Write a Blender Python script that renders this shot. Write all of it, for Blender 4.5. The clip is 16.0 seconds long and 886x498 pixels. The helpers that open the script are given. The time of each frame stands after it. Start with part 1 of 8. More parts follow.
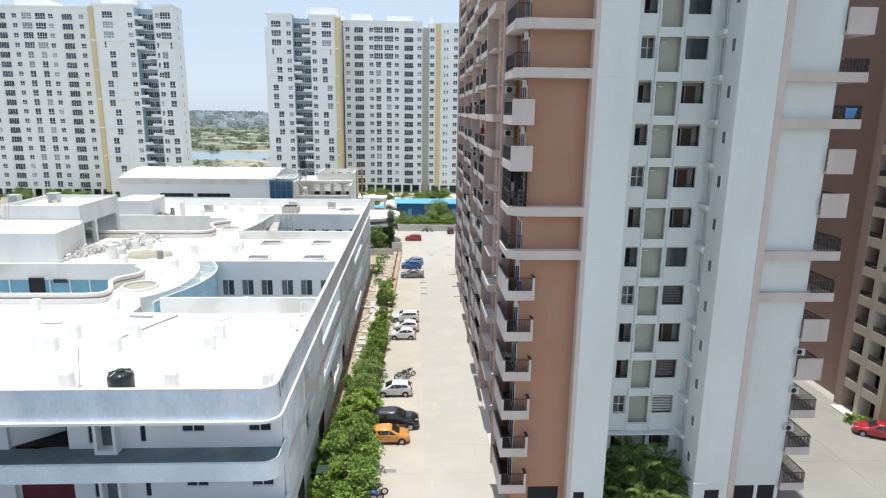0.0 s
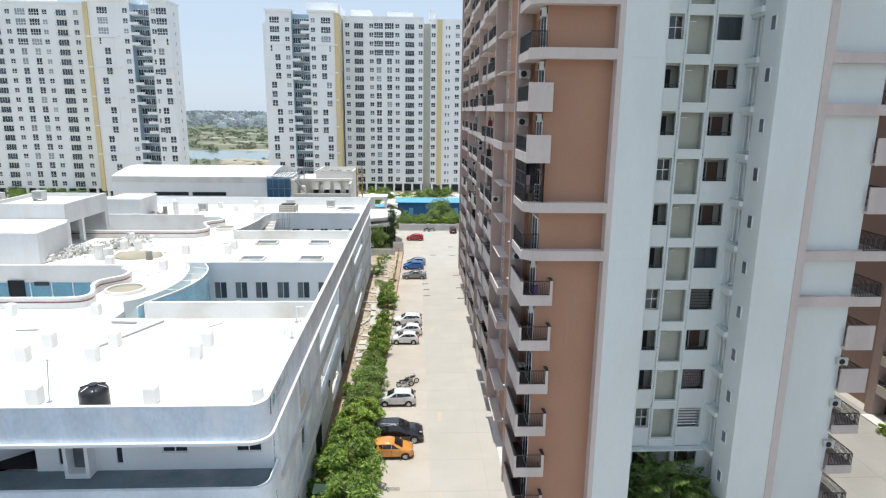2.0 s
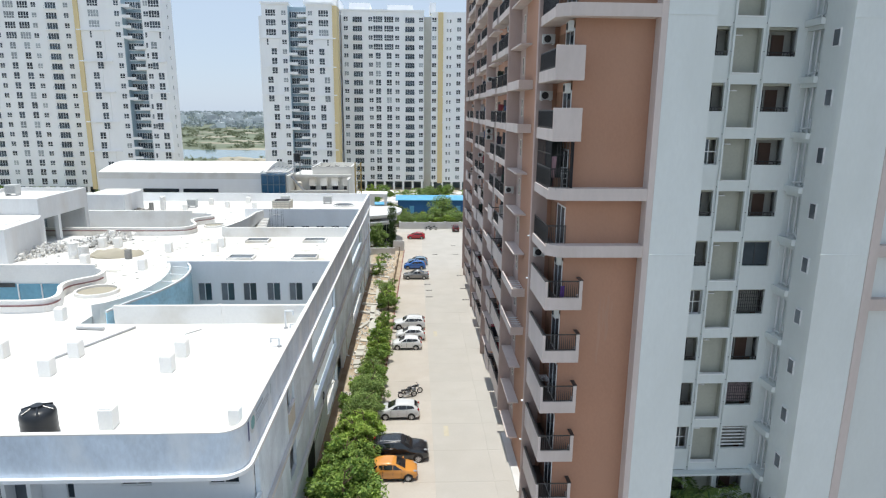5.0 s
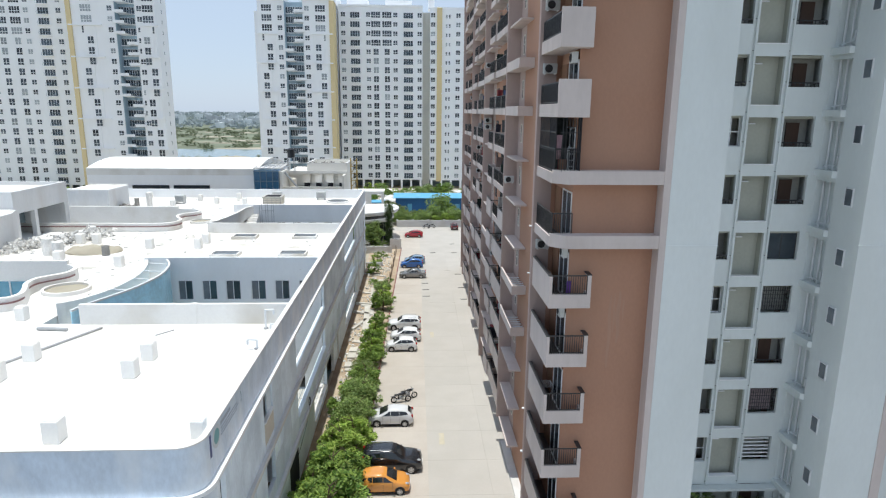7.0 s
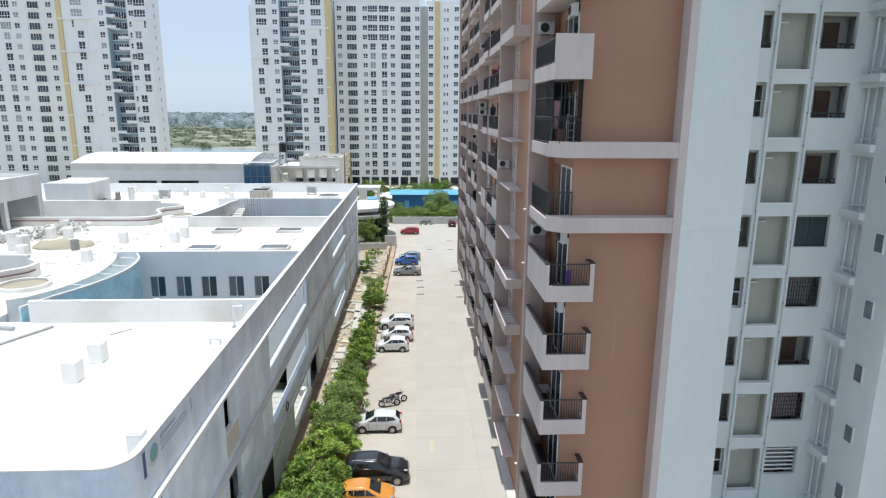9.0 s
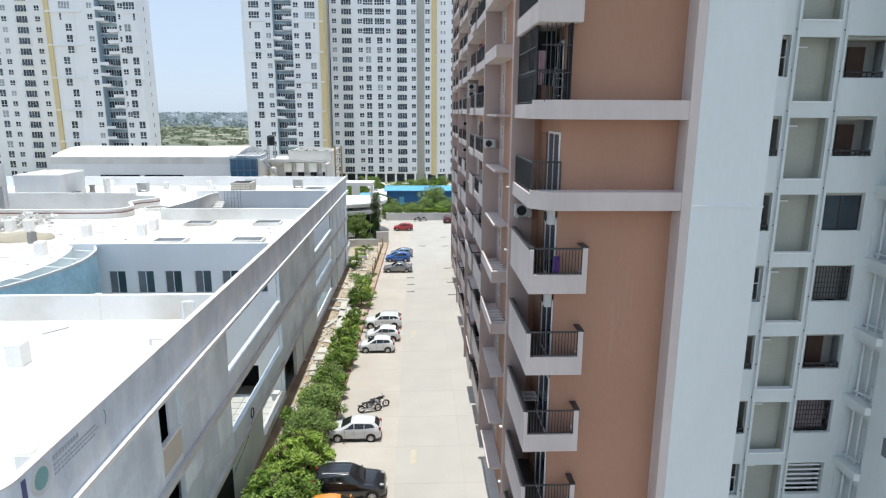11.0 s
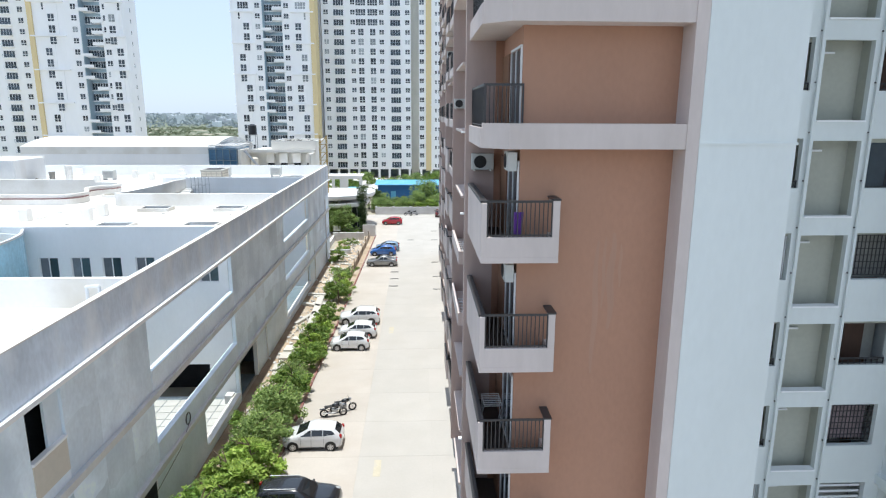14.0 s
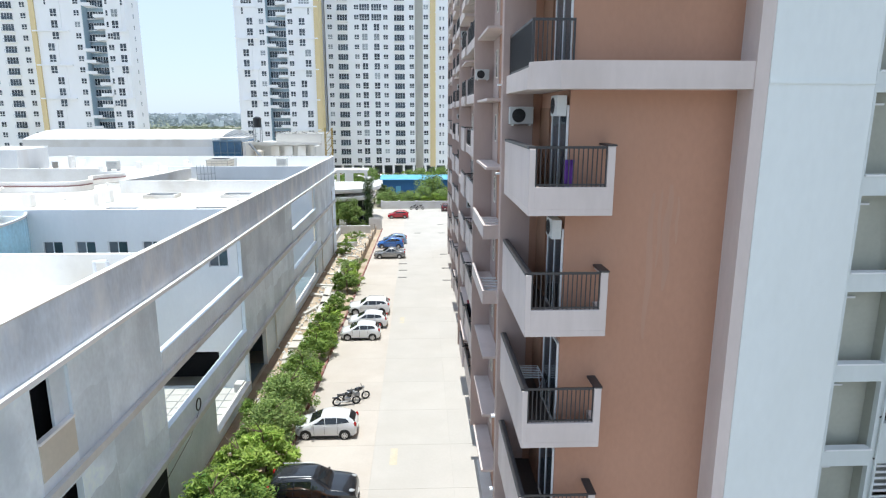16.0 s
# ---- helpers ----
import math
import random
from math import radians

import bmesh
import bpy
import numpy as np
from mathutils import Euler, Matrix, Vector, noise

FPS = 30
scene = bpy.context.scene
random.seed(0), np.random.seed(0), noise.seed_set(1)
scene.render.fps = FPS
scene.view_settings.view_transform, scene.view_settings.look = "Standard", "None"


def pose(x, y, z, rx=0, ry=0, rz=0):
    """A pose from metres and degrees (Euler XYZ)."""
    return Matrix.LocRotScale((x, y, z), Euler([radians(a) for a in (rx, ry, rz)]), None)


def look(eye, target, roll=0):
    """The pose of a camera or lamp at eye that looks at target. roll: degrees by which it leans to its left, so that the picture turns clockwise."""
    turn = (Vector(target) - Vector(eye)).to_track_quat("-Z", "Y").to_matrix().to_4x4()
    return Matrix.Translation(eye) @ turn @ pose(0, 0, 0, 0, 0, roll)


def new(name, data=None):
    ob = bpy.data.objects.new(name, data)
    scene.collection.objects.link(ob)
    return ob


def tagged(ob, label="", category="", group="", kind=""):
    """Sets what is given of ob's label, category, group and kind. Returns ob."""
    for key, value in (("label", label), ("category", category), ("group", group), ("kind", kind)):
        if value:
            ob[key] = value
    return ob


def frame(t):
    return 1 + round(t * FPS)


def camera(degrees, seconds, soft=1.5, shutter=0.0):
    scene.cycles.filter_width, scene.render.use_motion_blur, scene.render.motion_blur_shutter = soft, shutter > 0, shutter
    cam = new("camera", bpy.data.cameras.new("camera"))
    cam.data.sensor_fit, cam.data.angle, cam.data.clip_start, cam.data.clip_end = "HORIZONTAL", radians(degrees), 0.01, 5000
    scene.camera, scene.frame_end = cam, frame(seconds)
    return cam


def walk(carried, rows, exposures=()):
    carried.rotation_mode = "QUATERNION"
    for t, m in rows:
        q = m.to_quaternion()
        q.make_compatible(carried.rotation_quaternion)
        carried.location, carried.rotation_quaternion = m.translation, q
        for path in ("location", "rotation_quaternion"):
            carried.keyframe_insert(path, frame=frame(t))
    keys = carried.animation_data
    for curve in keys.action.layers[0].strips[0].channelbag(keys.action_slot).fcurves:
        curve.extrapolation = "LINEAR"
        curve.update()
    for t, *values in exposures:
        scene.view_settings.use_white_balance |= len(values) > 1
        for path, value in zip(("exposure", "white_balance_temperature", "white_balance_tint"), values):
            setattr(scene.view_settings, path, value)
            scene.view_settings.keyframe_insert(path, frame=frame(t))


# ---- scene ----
cam = camera(71.2, 16.0, 1.2)
METRES, EYE, TILT, LEAN, TURN = 30.0, 30.0, 0.0, 0.0, -2.7
ROWS = [
    (0.0, 0.0, 0.0, 0.0, 0.16, -12.6, -0.73),
    (0.5, -0.0074, 0.0369, -0.0072, 0.17, -12.58, -0.69),
    (1.0, -0.013, 0.069, -0.0145, 0.18, -12.62, -0.66),
    (1.5, -0.0146, 0.0995, -0.0218, 0.17, -12.62, -0.64),
    (2.0, -0.0161, 0.1287, -0.0283, 0.18, -12.61, -0.64),
    (2.5, -0.02, 0.1582, -0.0355, 0.16, -12.6, -0.62),
    (3.0, -0.0242, 0.1872, -0.0428, 0.15, -12.6, -0.6),
    (3.5, -0.029, 0.2189, -0.0516, 0.15, -12.59, -0.57),
    (4.0, -0.0341, 0.2516, -0.0612, 0.14, -12.59, -0.56),
    (6.5, -0.0276, 0.3992, -0.1102, 0.13, -12.53, -0.53),
    (7.0, -0.0215, 0.4274, -0.1218, 0.15, -12.51, -0.52),
    (7.5, -0.0156, 0.4546, -0.1336, 0.15, -12.52, -0.5),
    (8.0, -0.0079, 0.4852, -0.1451, 0.17, -12.51, -0.48),
    (8.5, -0.0006, 0.5171, -0.1577, 0.19, -12.49, -0.41),
    (11.0, 0.0506, 0.6826, -0.221, 0.31, -12.5, -0.28),
    (11.5, 0.0633, 0.7131, -0.2344, 0.32, -12.48, -0.27),
    (12.0, 0.0756, 0.7426, -0.249, 0.35, -12.46, -0.22),
    (12.5, 0.0894, 0.7747, -0.2631, 0.39, -12.43, -0.18),
    (13.0, 0.103, 0.8082, -0.2758, 0.4, -12.4, -0.18),
    (13.5, 0.114, 0.8356, -0.2878, 0.41, -12.37, -0.2),
    (14.0, 0.117, 0.8518, -0.2994, 0.41, -12.4, -0.2),
    (14.5, 0.1141, 0.8622, -0.311, 0.43, -12.41, -0.15),
    (15.0, 0.1074, 0.8711, -0.3222, 0.44, -12.4, -0.14),
    (15.5, 0.0972, 0.879, -0.3341, 0.46, -12.39, -0.1),
    (16.0, 0.0837, 0.8866, -0.3462, 0.52, -12.4, -0.07),
]
walk(cam, [(t, pose(0, 0, EYE, TILT, LEAN, TURN) @ pose(METRES * x, METRES * y, METRES * z, 90 + pitch, roll, yaw)) for t, x, y, z, yaw, pitch, roll in ROWS],
     [(t, e, k, 7) for t, e, k in ((0, 0.64, 6640), (4, 0.53, 6560), (7, 0.48, 6450), (8.5, 0.52, 6420), (11, 0.63, 6400), (13, 0.76, 6320), (14.5, 0.855, 6290), (16, 0.895, 6270))])

# ---- world, sun, exposure ----
SUN_EL, SUN_AZ = 88.2, 272.0          # azimuth from +y towards +x
world = bpy.data.worlds.new("sky")
scene.world = world
world.use_nodes = True
wn = world.node_tree
sky = wn.nodes.new("ShaderNodeTexSky")
sky.sky_type, sky.sun_disc = "NISHITA", False
sky.sun_elevation, sky.sun_rotation = radians(SUN_EL), radians(SUN_AZ)
sky.air_density, sky.dust_density, sky.ozone_density = 1.0, 0.6, 2.0
# humid haze evens out the clear-sky gradient
haze = wn.nodes.new("ShaderNodeMix")
haze.data_type = "RGBA"
haze.inputs["Factor"].default_value = 0.87
haze.inputs["B"].default_value = (2.62, 3.10, 3.92, 1)
wn.links.new(sky.outputs[0], haze.inputs["A"])
wn.links.new(haze.outputs["Result"], wn.nodes["Background"].inputs[0])
wn.nodes["Background"].inputs[1].default_value = 0.15
sun = new("sun", bpy.data.lights.new("sun", "SUN"))
sun.data.energy, sun.data.angle, sun.data.color = 2.7, radians(0.5), (1.0, 0.965, 0.91)
_e, _a = radians(SUN_EL), radians(SUN_AZ)
to_sun = Vector((math.cos(_e) * math.sin(_a), math.cos(_e) * math.cos(_a), math.sin(_e)))
sun.matrix_world = look(to_sun * 200, (0, 0, 0))

# ---- materials ----


def material(name, base, rough=0.8, var=0.12, scale=0.6, fine=9.0, bump=0.15, streak=1.0, metal=0.0, spec=0.4,
             tint=None, tint_amount=0.0, tint_scale=0.2, per_object=0.0, island=0.0):
    """A surface with broad and fine variation; streak < 1 draws it out downwards; tint lays stains of a second colour."""
    m = bpy.data.materials.new(name)
    m.use_nodes = True
    nt = m.node_tree
    nd, ln = nt.nodes, nt.links
    b = nd["Principled BSDF"]
    geo = nd.new("ShaderNodeNewGeometry")
    mp = nd.new("ShaderNodeMapping")
    mp.inputs["Scale"].default_value = (1, 1, streak)
    ln.new(geo.outputs["Position"], mp.inputs["Vector"])
    n1, n2 = nd.new("ShaderNodeTexNoise"), nd.new("ShaderNodeTexNoise")
    for n, s, d in ((n1, scale, 5), (n2, fine, 3)):
        ln.new(mp.outputs[0], n.inputs["Vector"])
        n.inputs["Scale"].default_value, n.inputs["Detail"].default_value = s, d
    add = nd.new("ShaderNodeMath")
    add.operation = "MULTIPLY_ADD"
    ln.new(n1.outputs["Fac"], add.inputs[0])
    add.inputs[1].default_value = 0.65
    half = nd.new("ShaderNodeMath")
    half.operation = "MULTIPLY"
    ln.new(n2.outputs["Fac"], half.inputs[0])
    half.inputs[1].default_value = 0.35
    ln.new(half.outputs[0], add.inputs[2])
    ramp = nd.new("ShaderNodeMapRange")
    ramp.inputs["From Min"].default_value, ramp.inputs["From Max"].default_value = 0.3, 0.7
    ramp.inputs["To Min"].default_value, ramp.inputs["To Max"].default_value = 1 - var, 1 + var
    ln.new(add.outputs[0], ramp.inputs["Value"])
    value = ramp.outputs[0]
    if per_object or island:
        src = nd.new("ShaderNodeObjectInfo").outputs["Random"] if per_object else geo.outputs["Random Per Island"]
        pr = nd.new("ShaderNodeMapRange")
        a = per_object or island
        pr.inputs["To Min"].default_value, pr.inputs["To Max"].default_value = 1 - a, 1 + a
        ln.new(src, pr.inputs["Value"])
        mu = nd.new("ShaderNodeMath")
        mu.operation = "MULTIPLY"
        ln.new(value, mu.inputs[0])
        ln.new(pr.outputs[0], mu.inputs[1])
        value = mu.outputs[0]
    col = nd.new("ShaderNodeMix")
    col.data_type, col.blend_type = "RGBA", "MULTIPLY"
    col.inputs["Factor"].default_value = 1.0
    col.inputs["A"].default_value = (*base, 1)
    ln.new(value, col.inputs["B"])
    out = col.outputs["Result"]
    if tint:
        n3 = nd.new("ShaderNodeTexNoise")
        ln.new(mp.outputs[0], n3.inputs["Vector"])
        n3.inputs["Scale"].default_value, n3.inputs["Detail"].default_value = tint_scale, 6
        r3 = nd.new("ShaderNodeMapRange")
        r3.inputs["From Min"].default_value, r3.inputs["From Max"].default_value = 0.48, 0.68
        r3.inputs["To Max"].default_value = tint_amount
        ln.new(n3.outputs["Fac"], r3.inputs["Value"])
        mx = nd.new("ShaderNodeMix")
        mx.data_type = "RGBA"
        ln.new(r3.outputs[0], mx.inputs["Factor"])
        ln.new(out, mx.inputs["A"])
        mx.inputs["B"].default_value = (*tint, 1)
        out = mx.outputs["Result"]
    ln.new(out, b.inputs["Base Color"])
    b.inputs["Roughness"].default_value, b.inputs["Metallic"].default_value = rough, metal
    b.inputs["Specular IOR Level"].default_value = spec
    if bump:
        bp = nd.new("ShaderNodeBump")
        bp.inputs["Strength"].default_value, bp.inputs["Distance"].default_value = bump, 0.03
        ln.new(n2.outputs["Fac"], bp.inputs["Height"])
        ln.new(bp.outputs[0], b.inputs["Normal"])
    return m


def leafy(name, a, b_, rough=0.55):
    m = bpy.data.materials.new(name)
    m.use_nodes = True
    nt = m.node_tree
    nd, ln = nt.nodes, nt.links
    b = nd["Principled BSDF"]
    geo = nd.new("ShaderNodeNewGeometry")
    mx = nd.new("ShaderNodeMix")
    mx.data_type = "RGBA"
    ln.new(geo.outputs["Random Per Island"], mx.inputs["Factor"])
    mx.inputs["A"].default_value, mx.inputs["B"].default_value = (*a, 1), (*b_, 1)
    no = nd.new("ShaderNodeTexNoise")
    no.inputs["Scale"].default_value = 0.8
    ln.new(geo.outputs["Position"], no.inputs["Vector"])
    mr = nd.new("ShaderNodeMapRange")
    mr.inputs["From Min"].default_value, mr.inputs["From Max"].default_value = 0.3, 0.7
    mr.inputs["To Min"].default_value, mr.inputs["To Max"].default_value = 0.7, 1.3
    ln.new(no.outputs["Fac"], mr.inputs["Value"])
    mu = nd.new("ShaderNodeMix")
    mu.data_type, mu.blend_type = "RGBA", "MULTIPLY"
    mu.inputs["Factor"].default_value = 1
    ln.new(mx.outputs["Result"], mu.inputs["A"])
    ln.new(mr.outputs[0], mu.inputs["B"])
    ln.new(mu.outputs["Result"], b.inputs["Base Color"])
    b.inputs["Roughness"].default_value = rough
    b.inputs["Specular IOR Level"].default_value = 0.3
    tr = nd.new("ShaderNodeBsdfTranslucent")
    ln.new(mu.outputs["Result"], tr.inputs["Color"])
    sh = nd.new("ShaderNodeMixShader")
    sh.inputs[0].default_value = 0.3
    ln.new(b.outputs[0], sh.inputs[1])
    ln.new(tr.outputs[0], sh.inputs[2])
    ln.new(sh.outputs[0], nd["Material Output"].inputs["Surface"])
    return m


WHITE = material("white_paint", (0.86, 0.87, 0.875), 0.75, 0.04, 0.3, 6, 0.1, 0.4, tint=(0.74, 0.75, 0.75), tint_amount=0.4, tint_scale=0.25)
OLDWHITE = material("weathered_white_paint", (0.70, 0.71, 0.715), 0.8, 0.07, 0.4, 6, 0.15, 0.25, tint=(0.60, 0.565, 0.53), tint_amount=0.45, tint_scale=0.5)
TOWERWHITE = material("tower_white_paint", (0.695, 0.733, 0.726), 0.75, 0.05, 0.25, 6, 0.08, 0.4, tint=(0.63, 0.665, 0.65), tint_amount=0.6, tint_scale=0.3)
ROOF = material("white_roof_coat", (0.82, 0.81, 0.78), 0.7, 0.06, 0.25, 5, 0.12, tint=(0.60, 0.56, 0.49), tint_amount=0.75, tint_scale=0.2)
CEMENT = material("weathered_cement_render", (0.775, 0.85, 0.905), 0.85, 0.12, 0.35, 5, 0.2, 0.8, tint=(0.56, 0.64, 0.70), tint_amount=0.6, tint_scale=0.22)
PLASTER = material("patched_cement_plaster", (0.74, 0.83, 0.90), 0.85, 0.14, 0.5, 5, 0.2, 0.8, tint=(0.53, 0.615, 0.69), tint_amount=0.7, tint_scale=0.4, per_object=0.14)
FASCIA = material("streaked_cement_fascia", (0.675, 0.755, 0.84), 0.85, 0.18, 0.7, 6, 0.2, 0.5, tint=(0.84, 0.88, 0.91), tint_amount=0.85, tint_scale=0.6)
DARKGROUND = material("bounce_cutting_ground", (0.055, 0.055, 0.057), 0.9, 0.2, 0.4, 9, 0.2)
CEMENT_PALE = material("pale_cement", (0.66, 0.66, 0.65), 0.85, 0.10, 0.4, 7, 0.15, tint=(0.5, 0.47, 0.42), tint_amount=0.4, tint_scale=0.5)
# dark cement of the terraces, also painted shade inside garage, parking and penthouse
TERRACE = material("dark_cement_and_shade", (0.16, 0.215, 0.245), 0.8, 0.25, 0.4, 5, 0.15, tint=(0.32, 0.35, 0.37), tint_amount=0.6, tint_scale=0.3)
MAUVE = material("mauve_paint", (0.455, 0.355, 0.32), 0.8, 0.06, 0.4, 8, 0.1, 0.3, tint=(0.38, 0.30, 0.265), tint_amount=0.5, tint_scale=0.4)
PINK = material("pale_mauve_paint", (0.60, 0.525, 0.495), 0.8, 0.06, 0.5, 8, 0.1, 0.3, tint=(0.46, 0.395, 0.36), tint_amount=0.4, tint_scale=0.7)
BROWN = material("terracotta_paint", (0.39, 0.213, 0.142), 0.82, 0.09, 0.30, 8, 0.12, 0.6, tint=(0.385, 0.228, 0.158), tint_amount=0.6, tint_scale=0.16)
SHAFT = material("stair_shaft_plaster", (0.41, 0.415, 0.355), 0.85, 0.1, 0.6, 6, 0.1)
FARWHITE = material("far_white_paint", (0.92, 0.93, 0.94), 0.8, 0.05, 0.06, 1.0, 0.0, 0.3, tint=(0.81, 0.81, 0.82), tint_amount=0.4, tint_scale=0.08)
YELLOW = material("ochre_paint", (0.74, 0.60, 0.34), 0.8, 0.08, 0.2, 3, 0.05, 0.3)
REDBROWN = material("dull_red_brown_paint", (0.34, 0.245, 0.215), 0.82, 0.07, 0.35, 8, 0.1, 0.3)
GREYBLUE = material("blue_grey_paint", (0.20, 0.28, 0.34), 0.8, 0.08, 0.2, 3, 0.0)
SANDPAINT = material("sand_paint", (0.72, 0.70, 0.62), 0.8, 0.08, 0.2, 3, 0.05)
BEIGE = material("beige_paint", (0.62, 0.58, 0.50), 0.8, 0.07, 0.3, 5, 0.08)
OLIVE = material("olive_stone_cladding", (0.36, 0.32, 0.23), 0.8, 0.12, 0.5, 6, 0.2)
# near-black that stands for shade in rooms and openings; also black mesh
DARK = material("unlit_room_black", (0.02, 0.02, 0.024), 0.9, 0.3, 0.8, 6, 0.0)
BLACKMETAL = material("black_painted_steel", (0.035, 0.033, 0.035), 0.45, 0.2, 2, 30, 0.0, spec=0.5)
STEEL = material("grey_steel", (0.42, 0.43, 0.44), 0.45, 0.1, 2, 30, 0.05, metal=0.7)
ALU = material("white_window_frame", (0.74, 0.75, 0.76), 0.5, 0.05, 2, 30, 0.0)
PANE = material("window_glass", (0.035, 0.045, 0.055), 0.08, 0.25, 0.7, 3, 0.0, spec=0.7, per_object=0.35)
PANE_PALE = material("curtained_glass", (0.16, 0.18, 0.20), 0.12, 0.25, 0.7, 3, 0.0, spec=0.6, per_object=0.35)
FARPANE = material("far_window_glass", (0.05, 0.065, 0.082), 0.15, 0.3, 0.5, 3, 0.0, spec=0.6, per_object=0.5)
BLUEGLASS = material("blue_reflective_glass", (0.045, 0.14, 0.26), 0.1, 0.3, 0.5, 4, 0.0, spec=0.8)
TEALGLASS = material("pale_blue_panel", (0.47, 0.80, 0.96), 0.2, 0.2, 0.5, 4, 0.0, spec=0.6)
CONCRETE = material("concrete_paving", (0.465, 0.442, 0.405), 0.85, 0.05, 0.35, 7, 0.12, per_object=0.02, tint=(0.42, 0.395, 0.355), tint_amount=0.5, tint_scale=0.25)
YARD = material("grey_yard_concrete", (0.33, 0.32, 0.30), 0.88, 0.07, 0.3, 7, 0.15, per_object=0.03, tint=(0.28, 0.27, 0.25), tint_amount=0.5, tint_scale=0.2)
JOINT = material("paving_joint", (0.462, 0.439, 0.401), 0.9, 0.12, 0.6, 7, 0.1)
SOIL = material("dry_soil", (0.42, 0.33, 0.235), 0.95, 0.22, 0.5, 8, 0.5, tint=(0.56, 0.50, 0.41), tint_amount=0.7, tint_scale=0.35)
SCRUB = material("scrubland", (0.175, 0.195, 0.135), 0.95, 0.3, 0.02, 0.25, 0.0, tint=(0.12, 0.15, 0.09), tint_amount=0.9, tint_scale=0.018)
SAND = material("bare_sand", (0.40, 0.365, 0.29), 0.95, 0.15, 0.05, 0.7, 0.2, tint=(0.36, 0.33, 0.25), tint_amount=0.6, tint_scale=0.06)
WATER = material("pond_water", (0.16, 0.24, 0.25), 0.12, 0.1, 0.05, 1, 0.02, spec=0.6)
RUBBLE = material("broken_concrete", (0.66, 0.65, 0.625), 0.9, 0.2, 1.0, 8, 0.3, island=0.25)
BLOCK = material("precast_concrete", (0.55, 0.53, 0.48), 0.9, 0.12, 0.8, 8, 0.25, per_object=0.1)
KERB = material("red_kerb_paint", (0.24, 0.10, 0.085), 0.85, 0.3, 0.9, 8, 0.1, tint=(0.45, 0.42, 0.38), tint_amount=0.7, tint_scale=0.8)
BLUEROOF = material("blue_roof_sheet", (0.13, 0.42, 0.66), 0.5, 0.08, 0.4, 5, 0.05, tint=(0.30, 0.52, 0.68), tint_amount=0.4, tint_scale=0.5)
BLUEWALL = material("blue_wall_sheet", (0.03, 0.14, 0.36), 0.5, 0.12, 0.4, 5, 0.05)
TANKM = material("black_plastic", (0.022, 0.025, 0.03), 0.3, 0.15, 1, 20, 0.0)
BARK = material("bark", (0.13, 0.095, 0.065), 0.95, 0.3, 3, 30, 0.5)
LEAF = leafy("leaves_mid_green", (0.065, 0.15, 0.028), (0.32, 0.44, 0.10))
LEAF_LIGHT = leafy("leaves_light_green", (0.15, 0.265, 0.04), (0.42, 0.535, 0.12))
LEAF_DARK = leafy("leaves_dark_green", (0.055, 0.095, 0.03), (0.13, 0.19, 0.055))
LEAF_DRY = leafy("leaves_dusty_green", (0.11, 0.20, 0.055), (0.36, 0.46, 0.15))
PALM = leafy("palm_leaves", (0.032, 0.08, 0.02), (0.23, 0.31, 0.08))
# pale blue-grey foliage: aerial haze is put into the leaf colour
FARGREEN = leafy("haze_paled_foliage", (0.24, 0.29, 0.31), (0.31, 0.36, 0.38))
FARSCRUB = leafy("distant_scrub", (0.14, 0.165, 0.10), (0.22, 0.25, 0.155))
TYRE = material("tyre_rubber", (0.02, 0.02, 0.02), 0.8, 0.2, 3, 20, 0.0)
RIM = material("alloy_rim", (0.5, 0.5, 0.51), 0.35, 0.1, 3, 20, 0.0, metal=0.8)
CARGLASS = material("car_glass", (0.015, 0.018, 0.02), 0.04, 0.1, 1, 5, 0.0, spec=0.8)
LAMP_CLEAR = material("clear_lamp_lens", (0.35, 0.36, 0.37), 0.1, 0.05, 3, 20, 0.0, spec=0.8)
LAMP_RED = material("red_lamp_lens", (0.35, 0.012, 0.01), 0.15, 0.1, 3, 20, 0.0, spec=0.7)
PLATE = material("plate_white", (0.7, 0.7, 0.68), 0.5, 0.05, 3, 20, 0.0)
BLACKTRIM = material("black_trim", (0.025, 0.025, 0.026), 0.6, 0.15, 3, 20, 0.0)
ACWHITE = material("ac_casing", (0.52, 0.53, 0.52), 0.5, 0.08, 2, 20, 0.0)
PURPLE = material("purple_cloth", (0.16, 0.06, 0.33), 0.9, 0.2, 4, 30, 0.2)
MAROON = material("maroon_cloth", (0.16, 0.03, 0.045), 0.9, 0.2, 4, 30, 0.2)
BLUECLOTH = material("blue_cloth", (0.10, 0.25, 0.50), 0.9, 0.2, 4, 30, 0.2)
WOOD = material("brown_wood", (0.23, 0.12, 0.07), 0.7, 0.2, 1.5, 14, 0.1, 0.2)
TILE = material("pale_floor_tile", (0.52, 0.52, 0.49), 0.6, 0.06, 0.6, 6, 0.05, per_object=0.05)
GREENBOX = material("dark_green_sheet", (0.03, 0.06, 0.045), 0.6, 0.15, 1, 10, 0.05)
YELPAINT = material("worn_yellow_paint", (0.50, 0.455, 0.345), 0.85, 0.15, 1.2, 9, 0.1, tint=(0.47, 0.45, 0.41), tint_amount=1.0, tint_scale=1.1)
GRATE = material("drain_grate", (0.34, 0.33, 0.31), 0.8, 0.15, 2, 12, 0.1)
SCAFFY = material("yellow_steel", (0.42, 0.30, 0.10), 0.6, 0.15, 1, 10, 0.0)
# town walls paled towards the sky, with the haze in their colour
FARCITY = material("haze_paled_city_walls", (0.64, 0.66, 0.68), 0.9, 0.15, 0.02, 0.2, 0.0, island=0.3)


